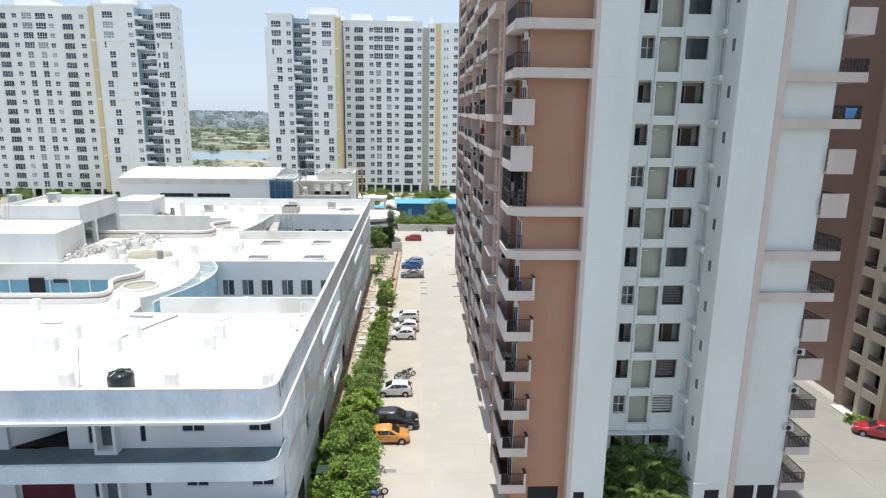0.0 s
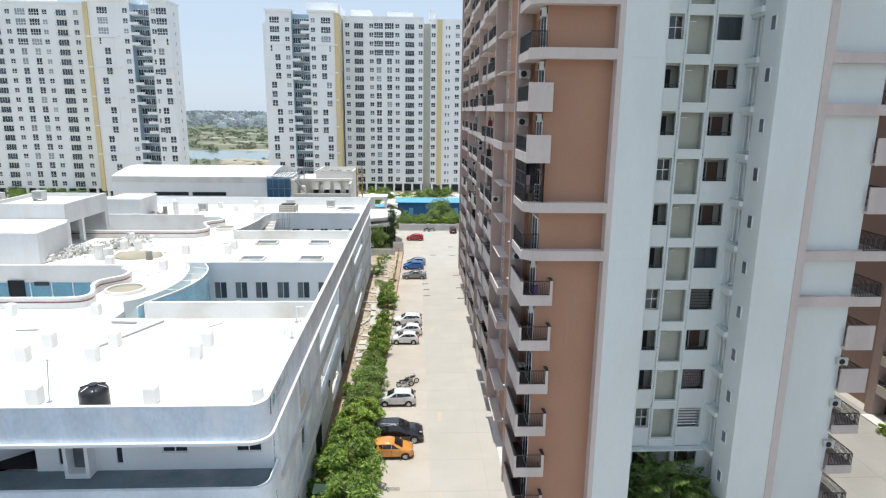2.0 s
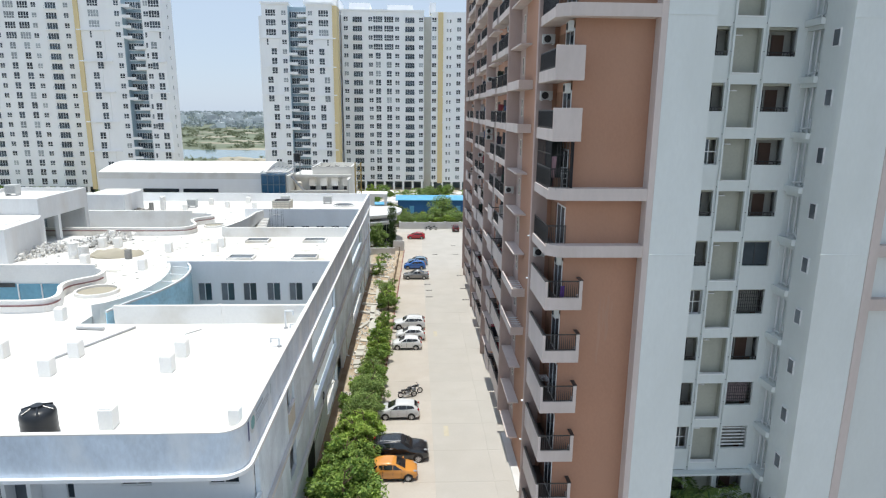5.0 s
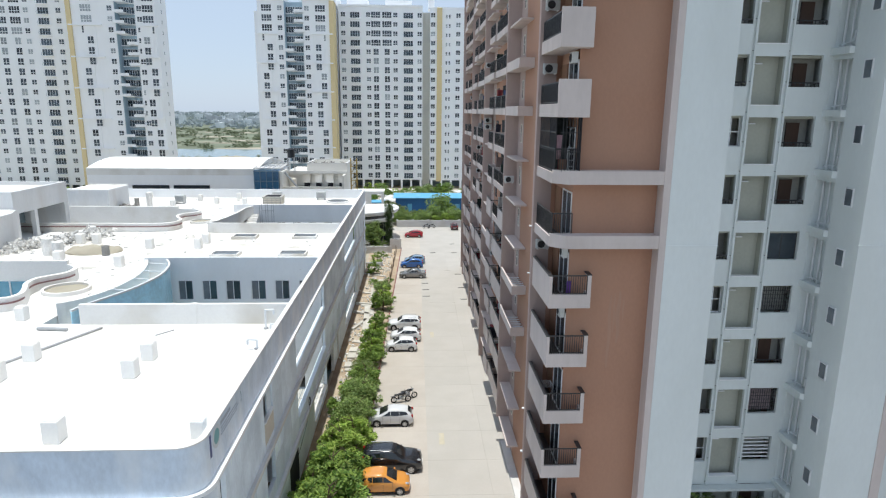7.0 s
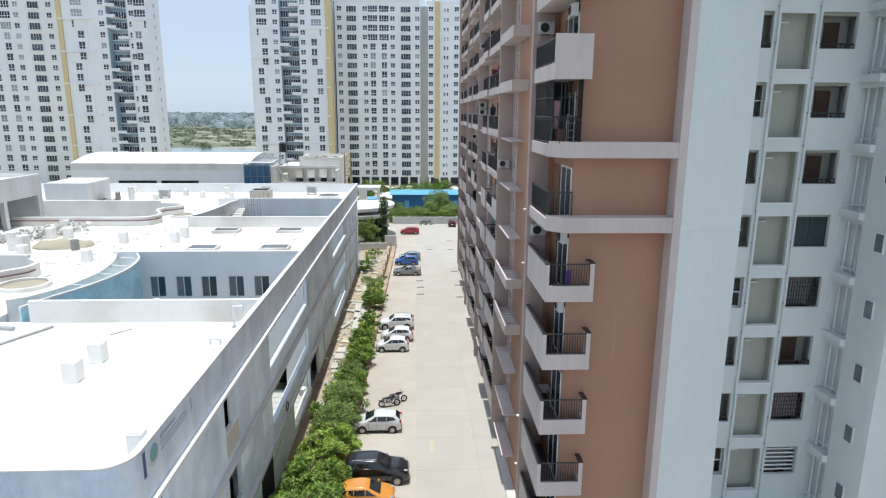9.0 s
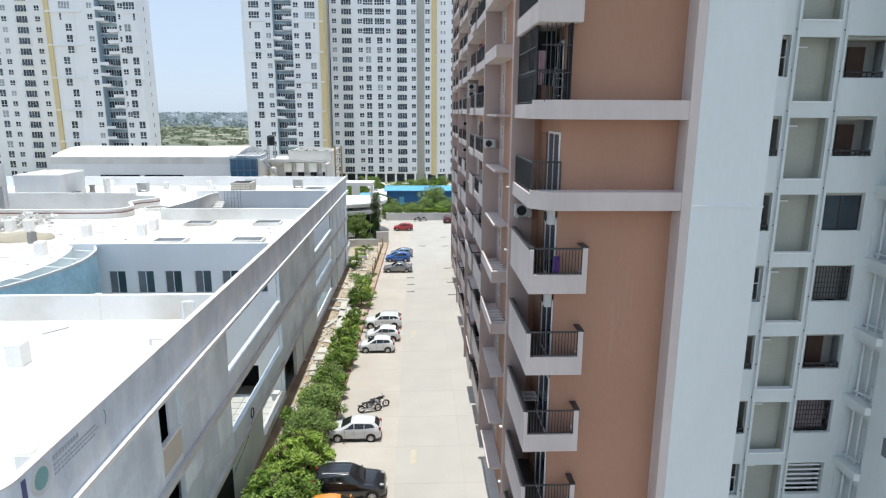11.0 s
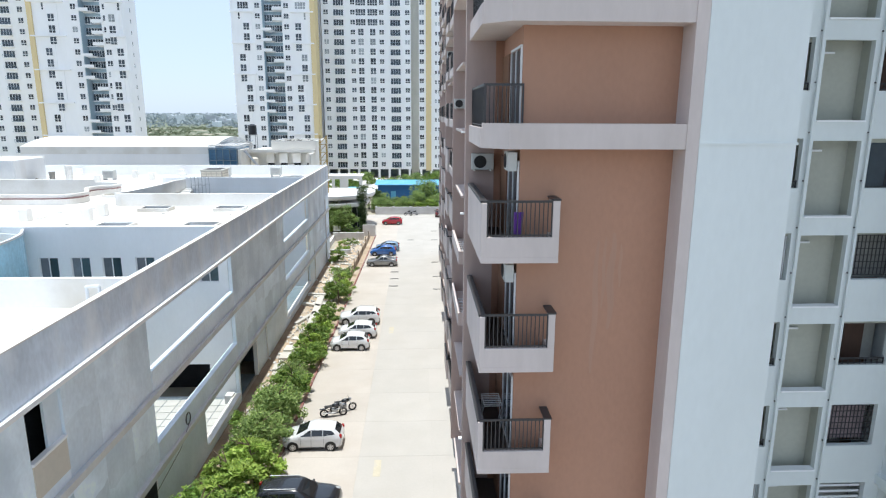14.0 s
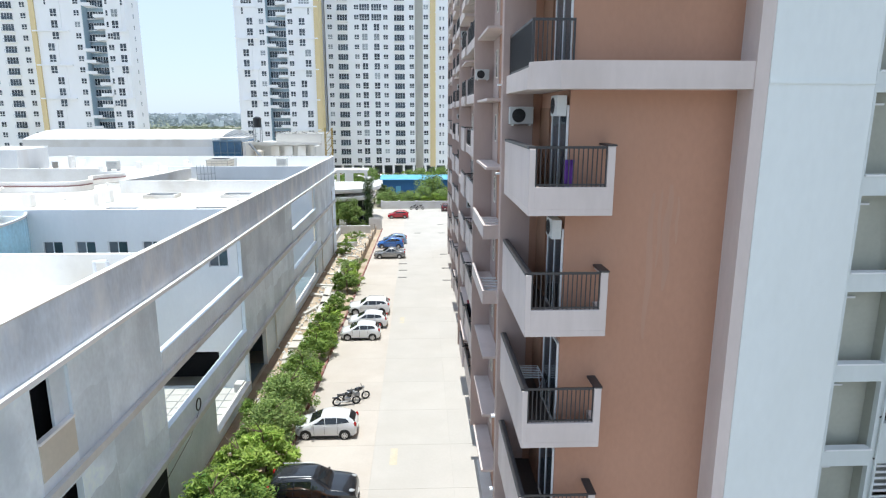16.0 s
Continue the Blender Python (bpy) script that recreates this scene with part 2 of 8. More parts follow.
def car_paint(name, c, metal=0.0):
    m = material(name, c, 0.22, 0.04, 1.5, 40, 0.0, metal=metal, spec=0.6)
    m.node_tree.nodes["Principled BSDF"].inputs["Coat Weight"].default_value = 0.6
    return m


# ---- mesh helpers ----


def bx(bm, x0, x1, y0, y1, z0, z1):
    v = [bm.verts.new((x, y, z)) for z in (z0, z1) for x, y in ((x0, y0), (x1, y0), (x1, y1), (x0, y1))]
    for f in ((3, 2, 1, 0), (4, 5, 6, 7), (0, 1, 5, 4), (1, 2, 6, 5), (2, 3, 7, 6), (3, 0, 4, 7)):
        bm.faces.new([v[i] for i in f])
    return v


def prism(bm, outline, z0, z1):
    """outline: points counter-clockwise from above."""
    lo, hi = [bm.verts.new((x, y, z0)) for x, y in outline], [bm.verts.new((x, y, z1)) for x, y in outline]
    n = len(outline)
    bm.faces.new(lo[::-1])
    bm.faces.new(hi)
    for i in range(n):
        bm.faces.new((lo[i], lo[(i + 1) % n], hi[(i + 1) % n], hi[i]))


def strip(bm, line, thick, z0, z1):
    """A thin upright wall along a line of points."""
    pts = [Vector((x, y)) for x, y in line]
    left, right = [], []
    for i, p in enumerate(pts):
        d = (pts[min(i + 1, len(pts) - 1)] - pts[max(i - 1, 0)]).normalized()
        n = Vector((-d.y, d.x)) * thick / 2
        left.append(p + n)
        right.append(p - n)
    rows = [[bm.verts.new((p.x, p.y, z)) for p in side] for side, z in ((left, z0), (right, z0), (right, z1), (left, z1))]
    for i in range(len(pts) - 1):
        for a, b in ((0, 1), (1, 2), (2, 3), (3, 0)):
            bm.faces.new((rows[a][i], rows[a][i + 1], rows[b][i + 1], rows[b][i]))
    for i in (0, len(pts) - 1):
        bm.faces.new([rows[k][i] for k in range(4)])


def rod(bm, a, b, r, n=8, r2=None):
    a, b = Vector(a), Vector(b)
    m = Matrix.Translation((a + b) / 2) @ (b - a).to_track_quat("Z", "Y").to_matrix().to_4x4()
    bmesh.ops.create_cone(bm, cap_ends=True, segments=n, radius1=r, radius2=r if r2 is None else r2, depth=(b - a).length, matrix=m)


def finish(name, bm, mat, smooth=False):
    bmesh.ops.recalc_face_normals(bm, faces=bm.faces)
    me = bpy.data.meshes.new(name)
    bm.to_mesh(me)
    bm.free()
    for m in mat if isinstance(mat, (list, tuple)) else [mat]:
        me.materials.append(m)
    if smooth:
        for p in me.polygons:
            p.use_smooth = True
    return me


def part(name, bm, mat, parent, label="", smooth=False):
    ob = new(name, finish(name, bm, mat, smooth))
    ob.parent = parent
    return tagged(ob, label)


def again(name, me, parent, x=0, y=0, z=0, rz=0, label=""):
    ob = new(name, me)
    ob.parent = parent
    ob.matrix_basis = pose(x, y, z, 0, 0, rz)
    return tagged(ob, label)


def thing(name, label, category, x=0, y=0, z=0, rz=0, group="", kind=""):
    ob = new(name)
    ob.matrix_basis = pose(x, y, z, 0, 0, rz)
    return tagged(ob, label, category, group, kind)


def box_mesh(name, x0, x1, y0, y1, z0, z1, mat, bevel=0.0):
    bm = bmesh.new()
    bx(bm, x0, x1, y0, y1, z0, z1)
    if bevel:
        bmesh.ops.bevel(bm, geom=bm.edges[:], offset=bevel, segments=2, affect="EDGES", profile=0.5)
    return finish(name, bm, mat)


def box_part(name, x0, x1, y0, y1, z0, z1, mat, parent, label="", bevel=0.0):
    ob = new(name, box_mesh(name, x0, x1, y0, y1, z0, z1, mat, bevel))
    ob.parent = parent
    return tagged(ob, label)


def arc(cx, cy, r, a0, a1, n=10, ry=None):
    ry = r if ry is None else ry
    return [(cx + r * math.cos(radians(a0 + (a1 - a0) * i / n)), cy + ry * math.sin(radians(a0 + (a1 - a0) * i / n))) for i in range(n + 1)]


def grid_frame(name, xs, zs, t, y0, y1, mat):
    """One connected window frame: bars t wide at each x and each z."""
    bx_, bz = [q for x in xs for q in (x, x + t)], [q for z in zs for q in (z, z + t)]
    bm = bmesh.new()
    front = {(i, j): bm.verts.new((x, y0, z)) for i, x in enumerate(bx_) for j, z in enumerate(bz)}
    back = {(i, j): bm.verts.new((x, y1, z)) for i, x in enumerate(bx_) for j, z in enumerate(bz)}
    full = {(i, j) for i in range(len(bx_) - 1) for j in range(len(bz) - 1) if i % 2 == 0 or j % 2 == 0}
    for i, j in full:
        q = ((i, j), (i + 1, j), (i + 1, j + 1), (i, j + 1))
        bm.faces.new([front[k] for k in q])
        bm.faces.new([back[k] for k in q[::-1]])
        for (a, b), n in (((q[0], q[1]), (i, j - 1)), ((q[1], q[2]), (i + 1, j)), ((q[2], q[3]), (i, j + 1)), ((q[3], q[0]), (i - 1, j))):
            if n not in full:
                bm.faces.new((front[b], front[a], back[a], back[b]))
    for v in [v for v in bm.verts if not v.link_faces]:
        bm.verts.remove(v)
    return finish(name, bm, mat)


def railing_mesh(name, length, height, mat, gap=0.11, along="x"):
    """One welded railing: upright bars between a bottom rail and a handrail, 3 cm deep."""
    n = max(2, round(length / gap))
    us = [q for i in range(n + 1) for t in [0.022 if i in (0, n) else 0.011] for q in (length * i / n - t, length * i / n + t)]
    zs = [0.0, 0.05, 0.085, height - 0.06, height]
    bm = bmesh.new()

    def vert(u, v, z):
        return bm.verts.new((u, v, z) if along == "x" else (v, u, z))
    front = {(i, j): vert(u, -0.016, z) for i, u in enumerate(us) for j, z in enumerate(zs)}
    back = {(i, j): vert(u, 0.016, z) for i, u in enumerate(us) for j, z in enumerate(zs)}
    full = {(i, j) for i in range(len(us) - 1) for j in range(4) if i % 2 == 0 or j in (1, 3)}
    for i, j in full:
        q = ((i, j), (i + 1, j), (i + 1, j + 1), (i, j + 1))
        bm.faces.new([front[k] for k in q])
        bm.faces.new([back[k] for k in q[::-1]])
        for (a, b), m in (((q[0], q[1]), (i, j - 1)), ((q[1], q[2]), (i + 1, j)), ((q[2], q[3]), (i, j + 1)), ((q[3], q[0]), (i - 1, j))):
            if m not in full:
                bm.faces.new((front[b], front[a], back[a], back[b]))
    return finish(name, bm, mat)


# ---- setting: ground, road, kerbs ----
def sheet(name, x0, x1, y0, y1, z, mat, label, category, depth=0.05):
    ob = box_part(name, x0, x1, y0, y1, z - depth, z, mat, None)
    return tagged(ob, label, category, kind="structure")


ground = sheet("ground", -4600, 4600, -400, 4700, -0.3, SCRUB, "flat dusty scrubland with green patches to the horizon", "ground", 0.4)
sheet("plot", -220, 160, -80, 335, -0.06, SAND, "bare sandy ground round the buildings", "ground", 0.23)
sheet("road", -8.45, 110, -60, 155.0, 0.0, JOINT, "pale concrete road and forecourt", "road", 0.055)
# out of view: dark ground added to lessen bounce onto the hall's front
sheet("forecourt", -90, -8.5, -60, 33.0, 0.0, DARKGROUND, "unseen dark ground added before the hall to cut bounce light", "forecourt", 0.055)


def kerb_x(y):
    """The kerb runs a degree askew to the hall."""
    return -3.85 + (y - 71) * 0.018


bm = bmesh.new()
prism(bm, [(-8.6, 20), (kerb_x(20), 20), (kerb_x(132), 132), (-8.6, 132)], -0.05, 0.06)
tagged(part("planting_strip", bm, SOIL, None), "dry soil strip with debris beside the road", "soil strip", kind="structure")
REDSOIL = material("red_brown_soil", (0.30, 0.205, 0.135), 0.95, 0.25, 0.8, 8, 0.4, tint=(0.42, 0.33, 0.24), tint_amount=0.7, tint_scale=0.5)
tagged(box_part("soil_band", -8.42, -7.85, 38, 116, -0.02, 0.075, REDSOIL, None), "darker red-brown soil along the hall's foot", "soil", kind="structure")
pond = sheet("water", -260, -50, 372, 452, -0.24, WATER, "still green-grey pond", "pond", 0.05)

# ---- tower at the road: storeys of 3 m ----
Z0, STOREY, NST = 2.15, 3.0, 18
TOP = Z0 + STOREY * NST


def zk(k):
    return Z0 + STOREY * k


tower = thing("apartment_tower", "tall terracotta and white apartment tower with stacked mauve balconies", "apartment building")

# body behind the facade planes
bm = bmesh.new()
bx(bm, 7.35, 11.68, 41.4, 45.096, 0, TOP + 1.0)
part("gable_wall", bm, BROWN, tower, "terracotta painted gable wall")
box_part("long_wall", 21.21, 28.0, 46.0, 117, 0, TOP + 0.9, BROWN, tower, "terracotta painted long side wall")
box_part("end_wall", 14.394, 21.206, 47.0, 60, 0, TOP + 0.9, SHAFT, tower)
bm = bmesh.new()
bx(bm, 11.68, 14.14, 40.62, 46, 0, TOP + 1.6)
part("pilaster", bm, TOWERWHITE, tower, "white painted full-height pilaster")
for k in (6, 10, 14):
    box_part("string_course", 11.682, 14.175, 40.585, 40.70, zk(k) + 0.12, zk(k) + 0.18, TOWERWHITE, tower)
bm = bmesh.new()
bx(bm, 11.36, 11.678, 40.64, 41.396, 0, TOP + 1.4)
part("pilaster_return", bm, PINK, tower, "pale mauve painted return")
bm = bmesh.new()
bx(bm, 21.5, 23.62, 40.62, 46, 0, TOP + 1.6)
part("pilaster", bm, TOWERWHITE, tower, "white painted full-height pilaster")
for y0, y1 in ((40.62, 42.9), (44.36, 46)):
    box_part("pilaster_cheek", 21.0, 21.499, y0, y1, 0, TOP + 1.6, TOWERWHITE, tower)
for k in (0.2, 6, 10, 14):
    box_part("string_course", 20.97, 23.618, 40.585, 40.70, zk(k) + 0.12, zk(k) + 0.18, TOWERWHITE, tower)
bm = bmesh.new()
bx(bm, 23.624, 24.12, 40.56, 46, 0, TOP + 1.6)
part("pilaster_strip", bm, PINK, tower, "pale mauve painted strip")
bm = bmesh.new()
bx(bm, 24.124, 27.9, 41.15, 60, 0, TOP + 1.0)
part("gable_wall", bm, TOWERWHITE, tower, "white painted gable wall")
bm = bmesh.new()
bx(bm, 7.0, 28.2, 41.0, 117.2, TOP + 0.9, TOP + 1.3)
part("roof", bm, CEMENT_PALE, tower)

# bands across the gables
for k in range(NST):
    left, right = (k >= 6 and k % 4 in (2, 3)), (k >= 5 and k % 4 in (1, 2))
    if left:
        bm = bmesh.new()
        prism(bm, [(6.95, 40.68), (11.66, 40.68), (11.66, 41.5), (6.35, 41.5), (6.35, 41.25)], zk(k), zk(k) + 0.62)
        part("band", bm, PINK, tower)
    if right:
        bm = bmesh.new()
        bx(bm, 24.0, 29.62, 40.66, 41.3, zk(k), zk(k) + 0.64)
        part("band", bm, PINK, tower)

# foot of the gables: near-black panels stand for shaded openings of the parking floor
for x0, x1 in ((8.6, 10.9), (11.9, 12.7), (21.9, 23.0), (24.2, 26.0), (26.3, 27.6)):
    y = 40.60 if 11.8 < x0 < 14 or 21 < x0 < 23.6 else (41.13 if x0 > 24 else 41.38)
    bm = bmesh.new()
    bx(bm, x0, x1, y, y + 0.1, 0.2, 2.35)
    part("parking_opening", bm, DARK, tower, "near-black panel standing for a shaded parking opening")

# pale salt streaks run down the terracotta gable
STREAK = material("salt_streak", (0.405, 0.238, 0.168), 0.85, 0.07, 2.0, 14, 0.05, 0.1)
for x, w, za, zb in ((9.52, 0.16, 13.9, 17.7), (9.72, 0.09, 15.8, 17.8), (9.93, 0.2, 15.2, 17.9), (10.16, 0.08, 16.4, 17.6)):
    bm = bmesh.new()
    rows = []
    for i in range(13):
        u = x + w * 0.18 * math.sin(i * 0.8 + x * 5)
        h = w * 0.5 * math.sin(math.pi * (0.06 + 0.86 * i / 12)) ** 0.7
        z = za + (zb - za) * i / 12
        rows.append((bm.verts.new((u - h, 41.3965, z)), bm.verts.new((u + h, 41.3965, z))))
    for (a, b), (c, d) in zip(rows, rows[1:]):
        bm.faces.new((a, b, d, c))
    part("salt_streak", bm, STREAK, tower, "pale salt streak")
# corner balconies on the road side
LIFT = 0.1                               # the lower stack sits a little above the band line


def boxes(mat, *rows):
    """Meshes of plain slabs and parapets, each with its name."""
    return [(r[0], box_mesh(r[0], *r[1:], mat, 0.012)) for r in rows]


def set_balcony(kit, parent, x=0, y=0, z=0):
    b = again("balcony", kit[0][1], parent, x, y, z)
    for nm, me in kit[1:]:
        again(nm, me, b)
    return b


rail_y = railing_mesh("railing", 3.9, 0.95, BLACKMETAL, along="y")
rail_yb = railing_mesh("railing", 3.5, 1.1, BLACKMETAL, along="y")
rail_x = railing_mesh("railing", 1.65, 0.96, BLACKMETAL)
rail_x2 = railing_mesh("railing", 0.95, 1.1, BLACKMETAL)
rail_top = box_mesh("handrail", -0.09, 0.09, 0, 4.1, 0, 0.07, BLACKMETAL, 0.01)
post_cap = box_mesh("post_cap", 8.10, 8.32, 40.69, 41.4, 1.622, 1.66, BLACKMETAL)
low = boxes(PINK, ("balcony", 6.3, 8.3, 40.7, 45.08, 0, 0.16), ("side_parapet", 6.3, 6.44, 40.702, 45.08, 0.155, 1.56), ("front_parapet", 6.43, 8.3, 40.7, 40.84, 0.155, 0.68),
            ("end_parapet", 8.14, 8.3, 40.83, 41.4, 0.155, 0.68), ("end_post", 8.12, 8.3, 40.702, 40.85, 0.67, 1.62), ("end_rail", 8.14, 8.3, 40.85, 41.4, 1.54, 1.62))
high = boxes(PINK, ("balcony", 6.3, 7.75, 40.7, 45.08, 0, 0.16), ("side_parapet", 6.3, 6.44, 40.83, 45.08, 0.155, 0.6), ("front_parapet", 6.3, 7.75, 40.7, 40.84, 0.155, 1.66), ("end_parapet", 7.61, 7.75, 40.83, 41.4, 0.155, 1.66))
bm = bmesh.new()
prism(bm, [(6.3, 41.3), (6.95, 40.72), (8.4, 40.72), (8.4, 41.4), (7.35, 41.45), (7.35, 45.08), (6.3, 45.08)], 0.006, 0.16)
band_slab = finish("balcony", bm, PINK)
bm = bmesh.new()
strip(bm, [(6.37, 45.08), (6.37, 41.34), (6.98, 40.78)], 0.14, 0.155, 0.5)
banded = [("balcony", band_slab), ("side_parapet", finish("side_parapet", bm, PINK))]
floor_me = box_mesh("floor_finish", 6.45, 7.34, 40.86, 45.06, 0.165, 0.19, material("dark_floor_tile", (0.06, 0.05, 0.048), 0.5, 0.15, 1, 8, 0.0))
bm = bmesh.new()
prism(bm, [(6.46, 41.45), (7.05, 40.92), (7.34, 40.92), (7.34, 45.06), (6.46, 45.06)], 0.165, 0.19)
floor_band = finish("floor_finish", bm, floor_me.materials[0])
back_me = box_mesh("fin_wall", 6.2, 7.345, 44.9, 45.098, 0.0, 3.0, MAUVE)
recess_wall = box_mesh("recess_wall", 7.1, 7.344, 44.86, 44.897, 0.1, 2.998, BROWN)
door_pane = box_mesh("pane", 7.325, 7.346, 41.5, 43.15, 0.25, 2.45, PANE)
bm = bmesh.new()
for a0, a1, b0, b1 in ((41.45, 41.50, 0.2, 2.55), (43.15, 43.20, 0.2, 2.55), (42.30, 42.33, 0.2, 2.5), (41.45, 43.2, 2.49, 2.55), (41.45, 43.2, 0.19, 0.25)):
    bx(bm, 7.30, 7.348, a0, a1, b0, b1)
door_frame = finish("sliding_door", bm, ALU)
dark_door = box_mesh("balcony_door", 7.30, 7.347, 43.5, 44.78, 0.2, 2.5, WOOD)
for k in range(NST):
    z = zk(k) + (LIFT if k <= 5 else 0)
    again("fin_wall", back_me, tower, z=zk(k), label="mauve fin wall")
    again("recess_wall", recess_wall, tower, z=zk(k), label="terracotta wall behind the balcony")
    d = again("sliding_door", door_frame, tower, z=z, label="white framed sliding balcony door")
    again("pane", door_pane, d)
    again("balcony_door", dark_door, tower, z=z, label="dark brown balcony door")
    if k <= 5:
        b = set_balcony(low, tower, z=z)
        again("railing", rail_x, b, 6.46, 40.77, 0.66, label="black steel railing")
        again("handrail", rail_top, b, 6.37, 40.74, 1.55, label="black steel handrail")
        again("post_cap", post_cap, b, label="dark cap on the end post")
    elif k % 4 in (0, 1):
        b = set_balcony(high, tower, z=z)
        again("railing", rail_y, b, 6.37, 40.95, 0.6, label="black steel railing")
    else:
        b = set_balcony(banded, tower, z=z)
        again("railing", rail_yb, b, 6.40, 41.36, 0.5, label="black steel railing")
        again("railing", rail_x2, b, 6.42, 41.34, 0.5, label="black steel railing")
    again("floor_finish", floor_band if k > 5 and k % 4 in (2, 3) else floor_me, b)

# enclosed balcony of one storey: full-height grille and dark mesh
bm = bmesh.new()
for i in range(17):
    y = 41.4 + i * 0.215
    bx(bm, 6.40, 6.425, y, y + 0.025, 0.55, 2.98)
for i in range(6):
    x = 6.62 + i * 0.145
    bx(bm, x, x + 0.022, 40.86, 40.885, 0.55, 2.98)
for h in (1.45, 2.3):
    bx(bm, 6.39, 6.43, 41.35, 44.9, h, h + 0.04)
    bx(bm, 6.5, 7.45, 40.85, 40.89, h, h + 0.04)
me = finish("grille", bm, BLACKMETAL)
again("grille", me, tower, z=zk(7), label="full-height black window grille")
bm = bmesh.new()
bx(bm, 7.43, 7.47, 40.84, 41.4, 0.62, 3.0)
again("side_screen", finish("side_screen", bm, DARK), tower, z=zk(7))
box_part("dark_blind", 6.46, 7.34, 42.9, 42.95, zk(7) + 0.2, zk(7) + 2.98, material("dark_green_mesh", (0.03, 0.04, 0.04), 0.7, 0.4, 2.5, 12, 0.0), tower, "dark green mesh blind")
box_part("dark_blind", 6.445, 6.455, 41.4, 42.9, zk(7) + 0.55, zk(7) + 2.98, DARK, tower, "dark mesh blind")

# stair and window recess of the south end
RY = 44.4                                # face of the recess wall
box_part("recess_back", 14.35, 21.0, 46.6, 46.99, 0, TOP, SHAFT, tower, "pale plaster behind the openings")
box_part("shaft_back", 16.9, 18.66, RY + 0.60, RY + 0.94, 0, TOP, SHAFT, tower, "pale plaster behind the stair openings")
for a, b in ((14.14, 15.72), (16.68, 17.0), (18.55, 18.86), (20.5, 21.0)):
    box_part("recess_pier", a, b, RY, RY + 0.2, 0, TOP, TOWERWHITE, tower, "white painted recess wall")
for x in (16.84, 18.72):
    bm = bmesh.new()
    rod(bm, (x, RY - 0.09, 0.3), (x, RY - 0.09, TOP), 0.036)
    pipe = part("drain_pipe", bm, TOWERWHITE, tower, "painted drain pipe with dark clamps")
    clamp = box_mesh("clamp", -0.042, 0.042, 0.055, 0.1, 0, 0.04, BLACKMETAL)
    for k in range(NST):
        again("clamp", clamp, pipe, x, RY - 0.1, zk(k) + 0.3)
        again("clamp", clamp, pipe, x, RY - 0.1, zk(k) + 1.8)
spandrel_a = box_mesh("spandrel", 15.72, 16.68, RY + 0.002, RY + 0.198, 0.13, 1.58, TOWERWHITE)
spandrel_b = box_mesh("spandrel", 18.86, 20.5, RY + 0.002, RY + 0.198, 0.13, 1.58, TOWERWHITE)
spandrel_c = box_mesh("spandrel", 17.0, 18.55, RY + 0.002, RY + 0.198, 0.06, 0.64, TOWERWHITE)
# sill in a brighter white that stands for the sunlit strip on it
sill = box_mesh("stair_sill", 17.0, 18.55, RY - 0.06, RY + 0.26, 0.64, 0.69, WHITE)
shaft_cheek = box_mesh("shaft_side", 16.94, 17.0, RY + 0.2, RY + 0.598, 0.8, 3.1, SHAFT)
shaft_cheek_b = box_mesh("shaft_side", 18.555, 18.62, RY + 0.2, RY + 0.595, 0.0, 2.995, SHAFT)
shaft_vent = box_mesh("shaft_vent", 17.06, 17.24, RY + 0.57, RY + 0.598, 1.75, 2.95, BLACKTRIM)
stair_lamp = box_mesh("stair_lamp", 17.3, 17.65, RY + 0.5, RY + 0.598, 2.7, 2.76, ALU)
# room walls darkened in colour to hold the shade behind the windows
DIM = material("shade_dimmed_room_wall", (0.33, 0.33, 0.305), 0.85, 0.15, 0.6, 6, 0.1)
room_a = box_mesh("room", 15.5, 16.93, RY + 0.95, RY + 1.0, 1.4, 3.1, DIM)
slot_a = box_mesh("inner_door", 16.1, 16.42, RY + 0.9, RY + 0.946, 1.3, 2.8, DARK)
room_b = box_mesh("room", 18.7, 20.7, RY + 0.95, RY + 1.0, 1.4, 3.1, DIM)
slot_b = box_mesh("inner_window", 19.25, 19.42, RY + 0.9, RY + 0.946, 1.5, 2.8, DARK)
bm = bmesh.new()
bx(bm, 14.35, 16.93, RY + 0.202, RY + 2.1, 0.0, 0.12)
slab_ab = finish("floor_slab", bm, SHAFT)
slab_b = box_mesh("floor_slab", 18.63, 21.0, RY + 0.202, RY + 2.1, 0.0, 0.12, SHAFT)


win_a = grid_frame("window", (15.72, 16.2, 16.64), (1.58, 2.3, 3.06), 0.04, RY + 0.22, RY + 0.28, ALU)
win_b = grid_frame("window", (18.86, 19.65, 20.46), (1.58, 3.06), 0.04, RY + 0.22, RY + 0.28, BLACKMETAL)
pane_a = box_mesh("pane", 15.76, 16.2, RY + 0.24, RY + 0.255, 1.62, 3.06, PANE)
pane_b = box_mesh("pane", 18.9, 20.46, RY + 0.24, RY + 0.255, 1.62, 3.06, PANE)
door_b = box_mesh("inner_door", 19.55, 20.25, RY + 0.88, RY + 0.945, 0.5, 2.8, material("dark_brown_door", (0.075, 0.042, 0.03), 0.6, 0.2, 1.5, 14, 0.0, 0.2))
ledge_b = railing_mesh("window_railing", 1.62, 0.26, BLACKMETAL, 0.2)
ledge_a = railing_mesh("window_railing", 0.94, 0.26, BLACKMETAL, 0.2)
bm = bmesh.new()
for i in range(6):
    bx(bm, 18.9, 20.46, RY + 0.19, RY + 0.23, 1.72 + i * 0.23, 1.80 + i * 0.23)
louvre = finish("louvre", bm, ALU)
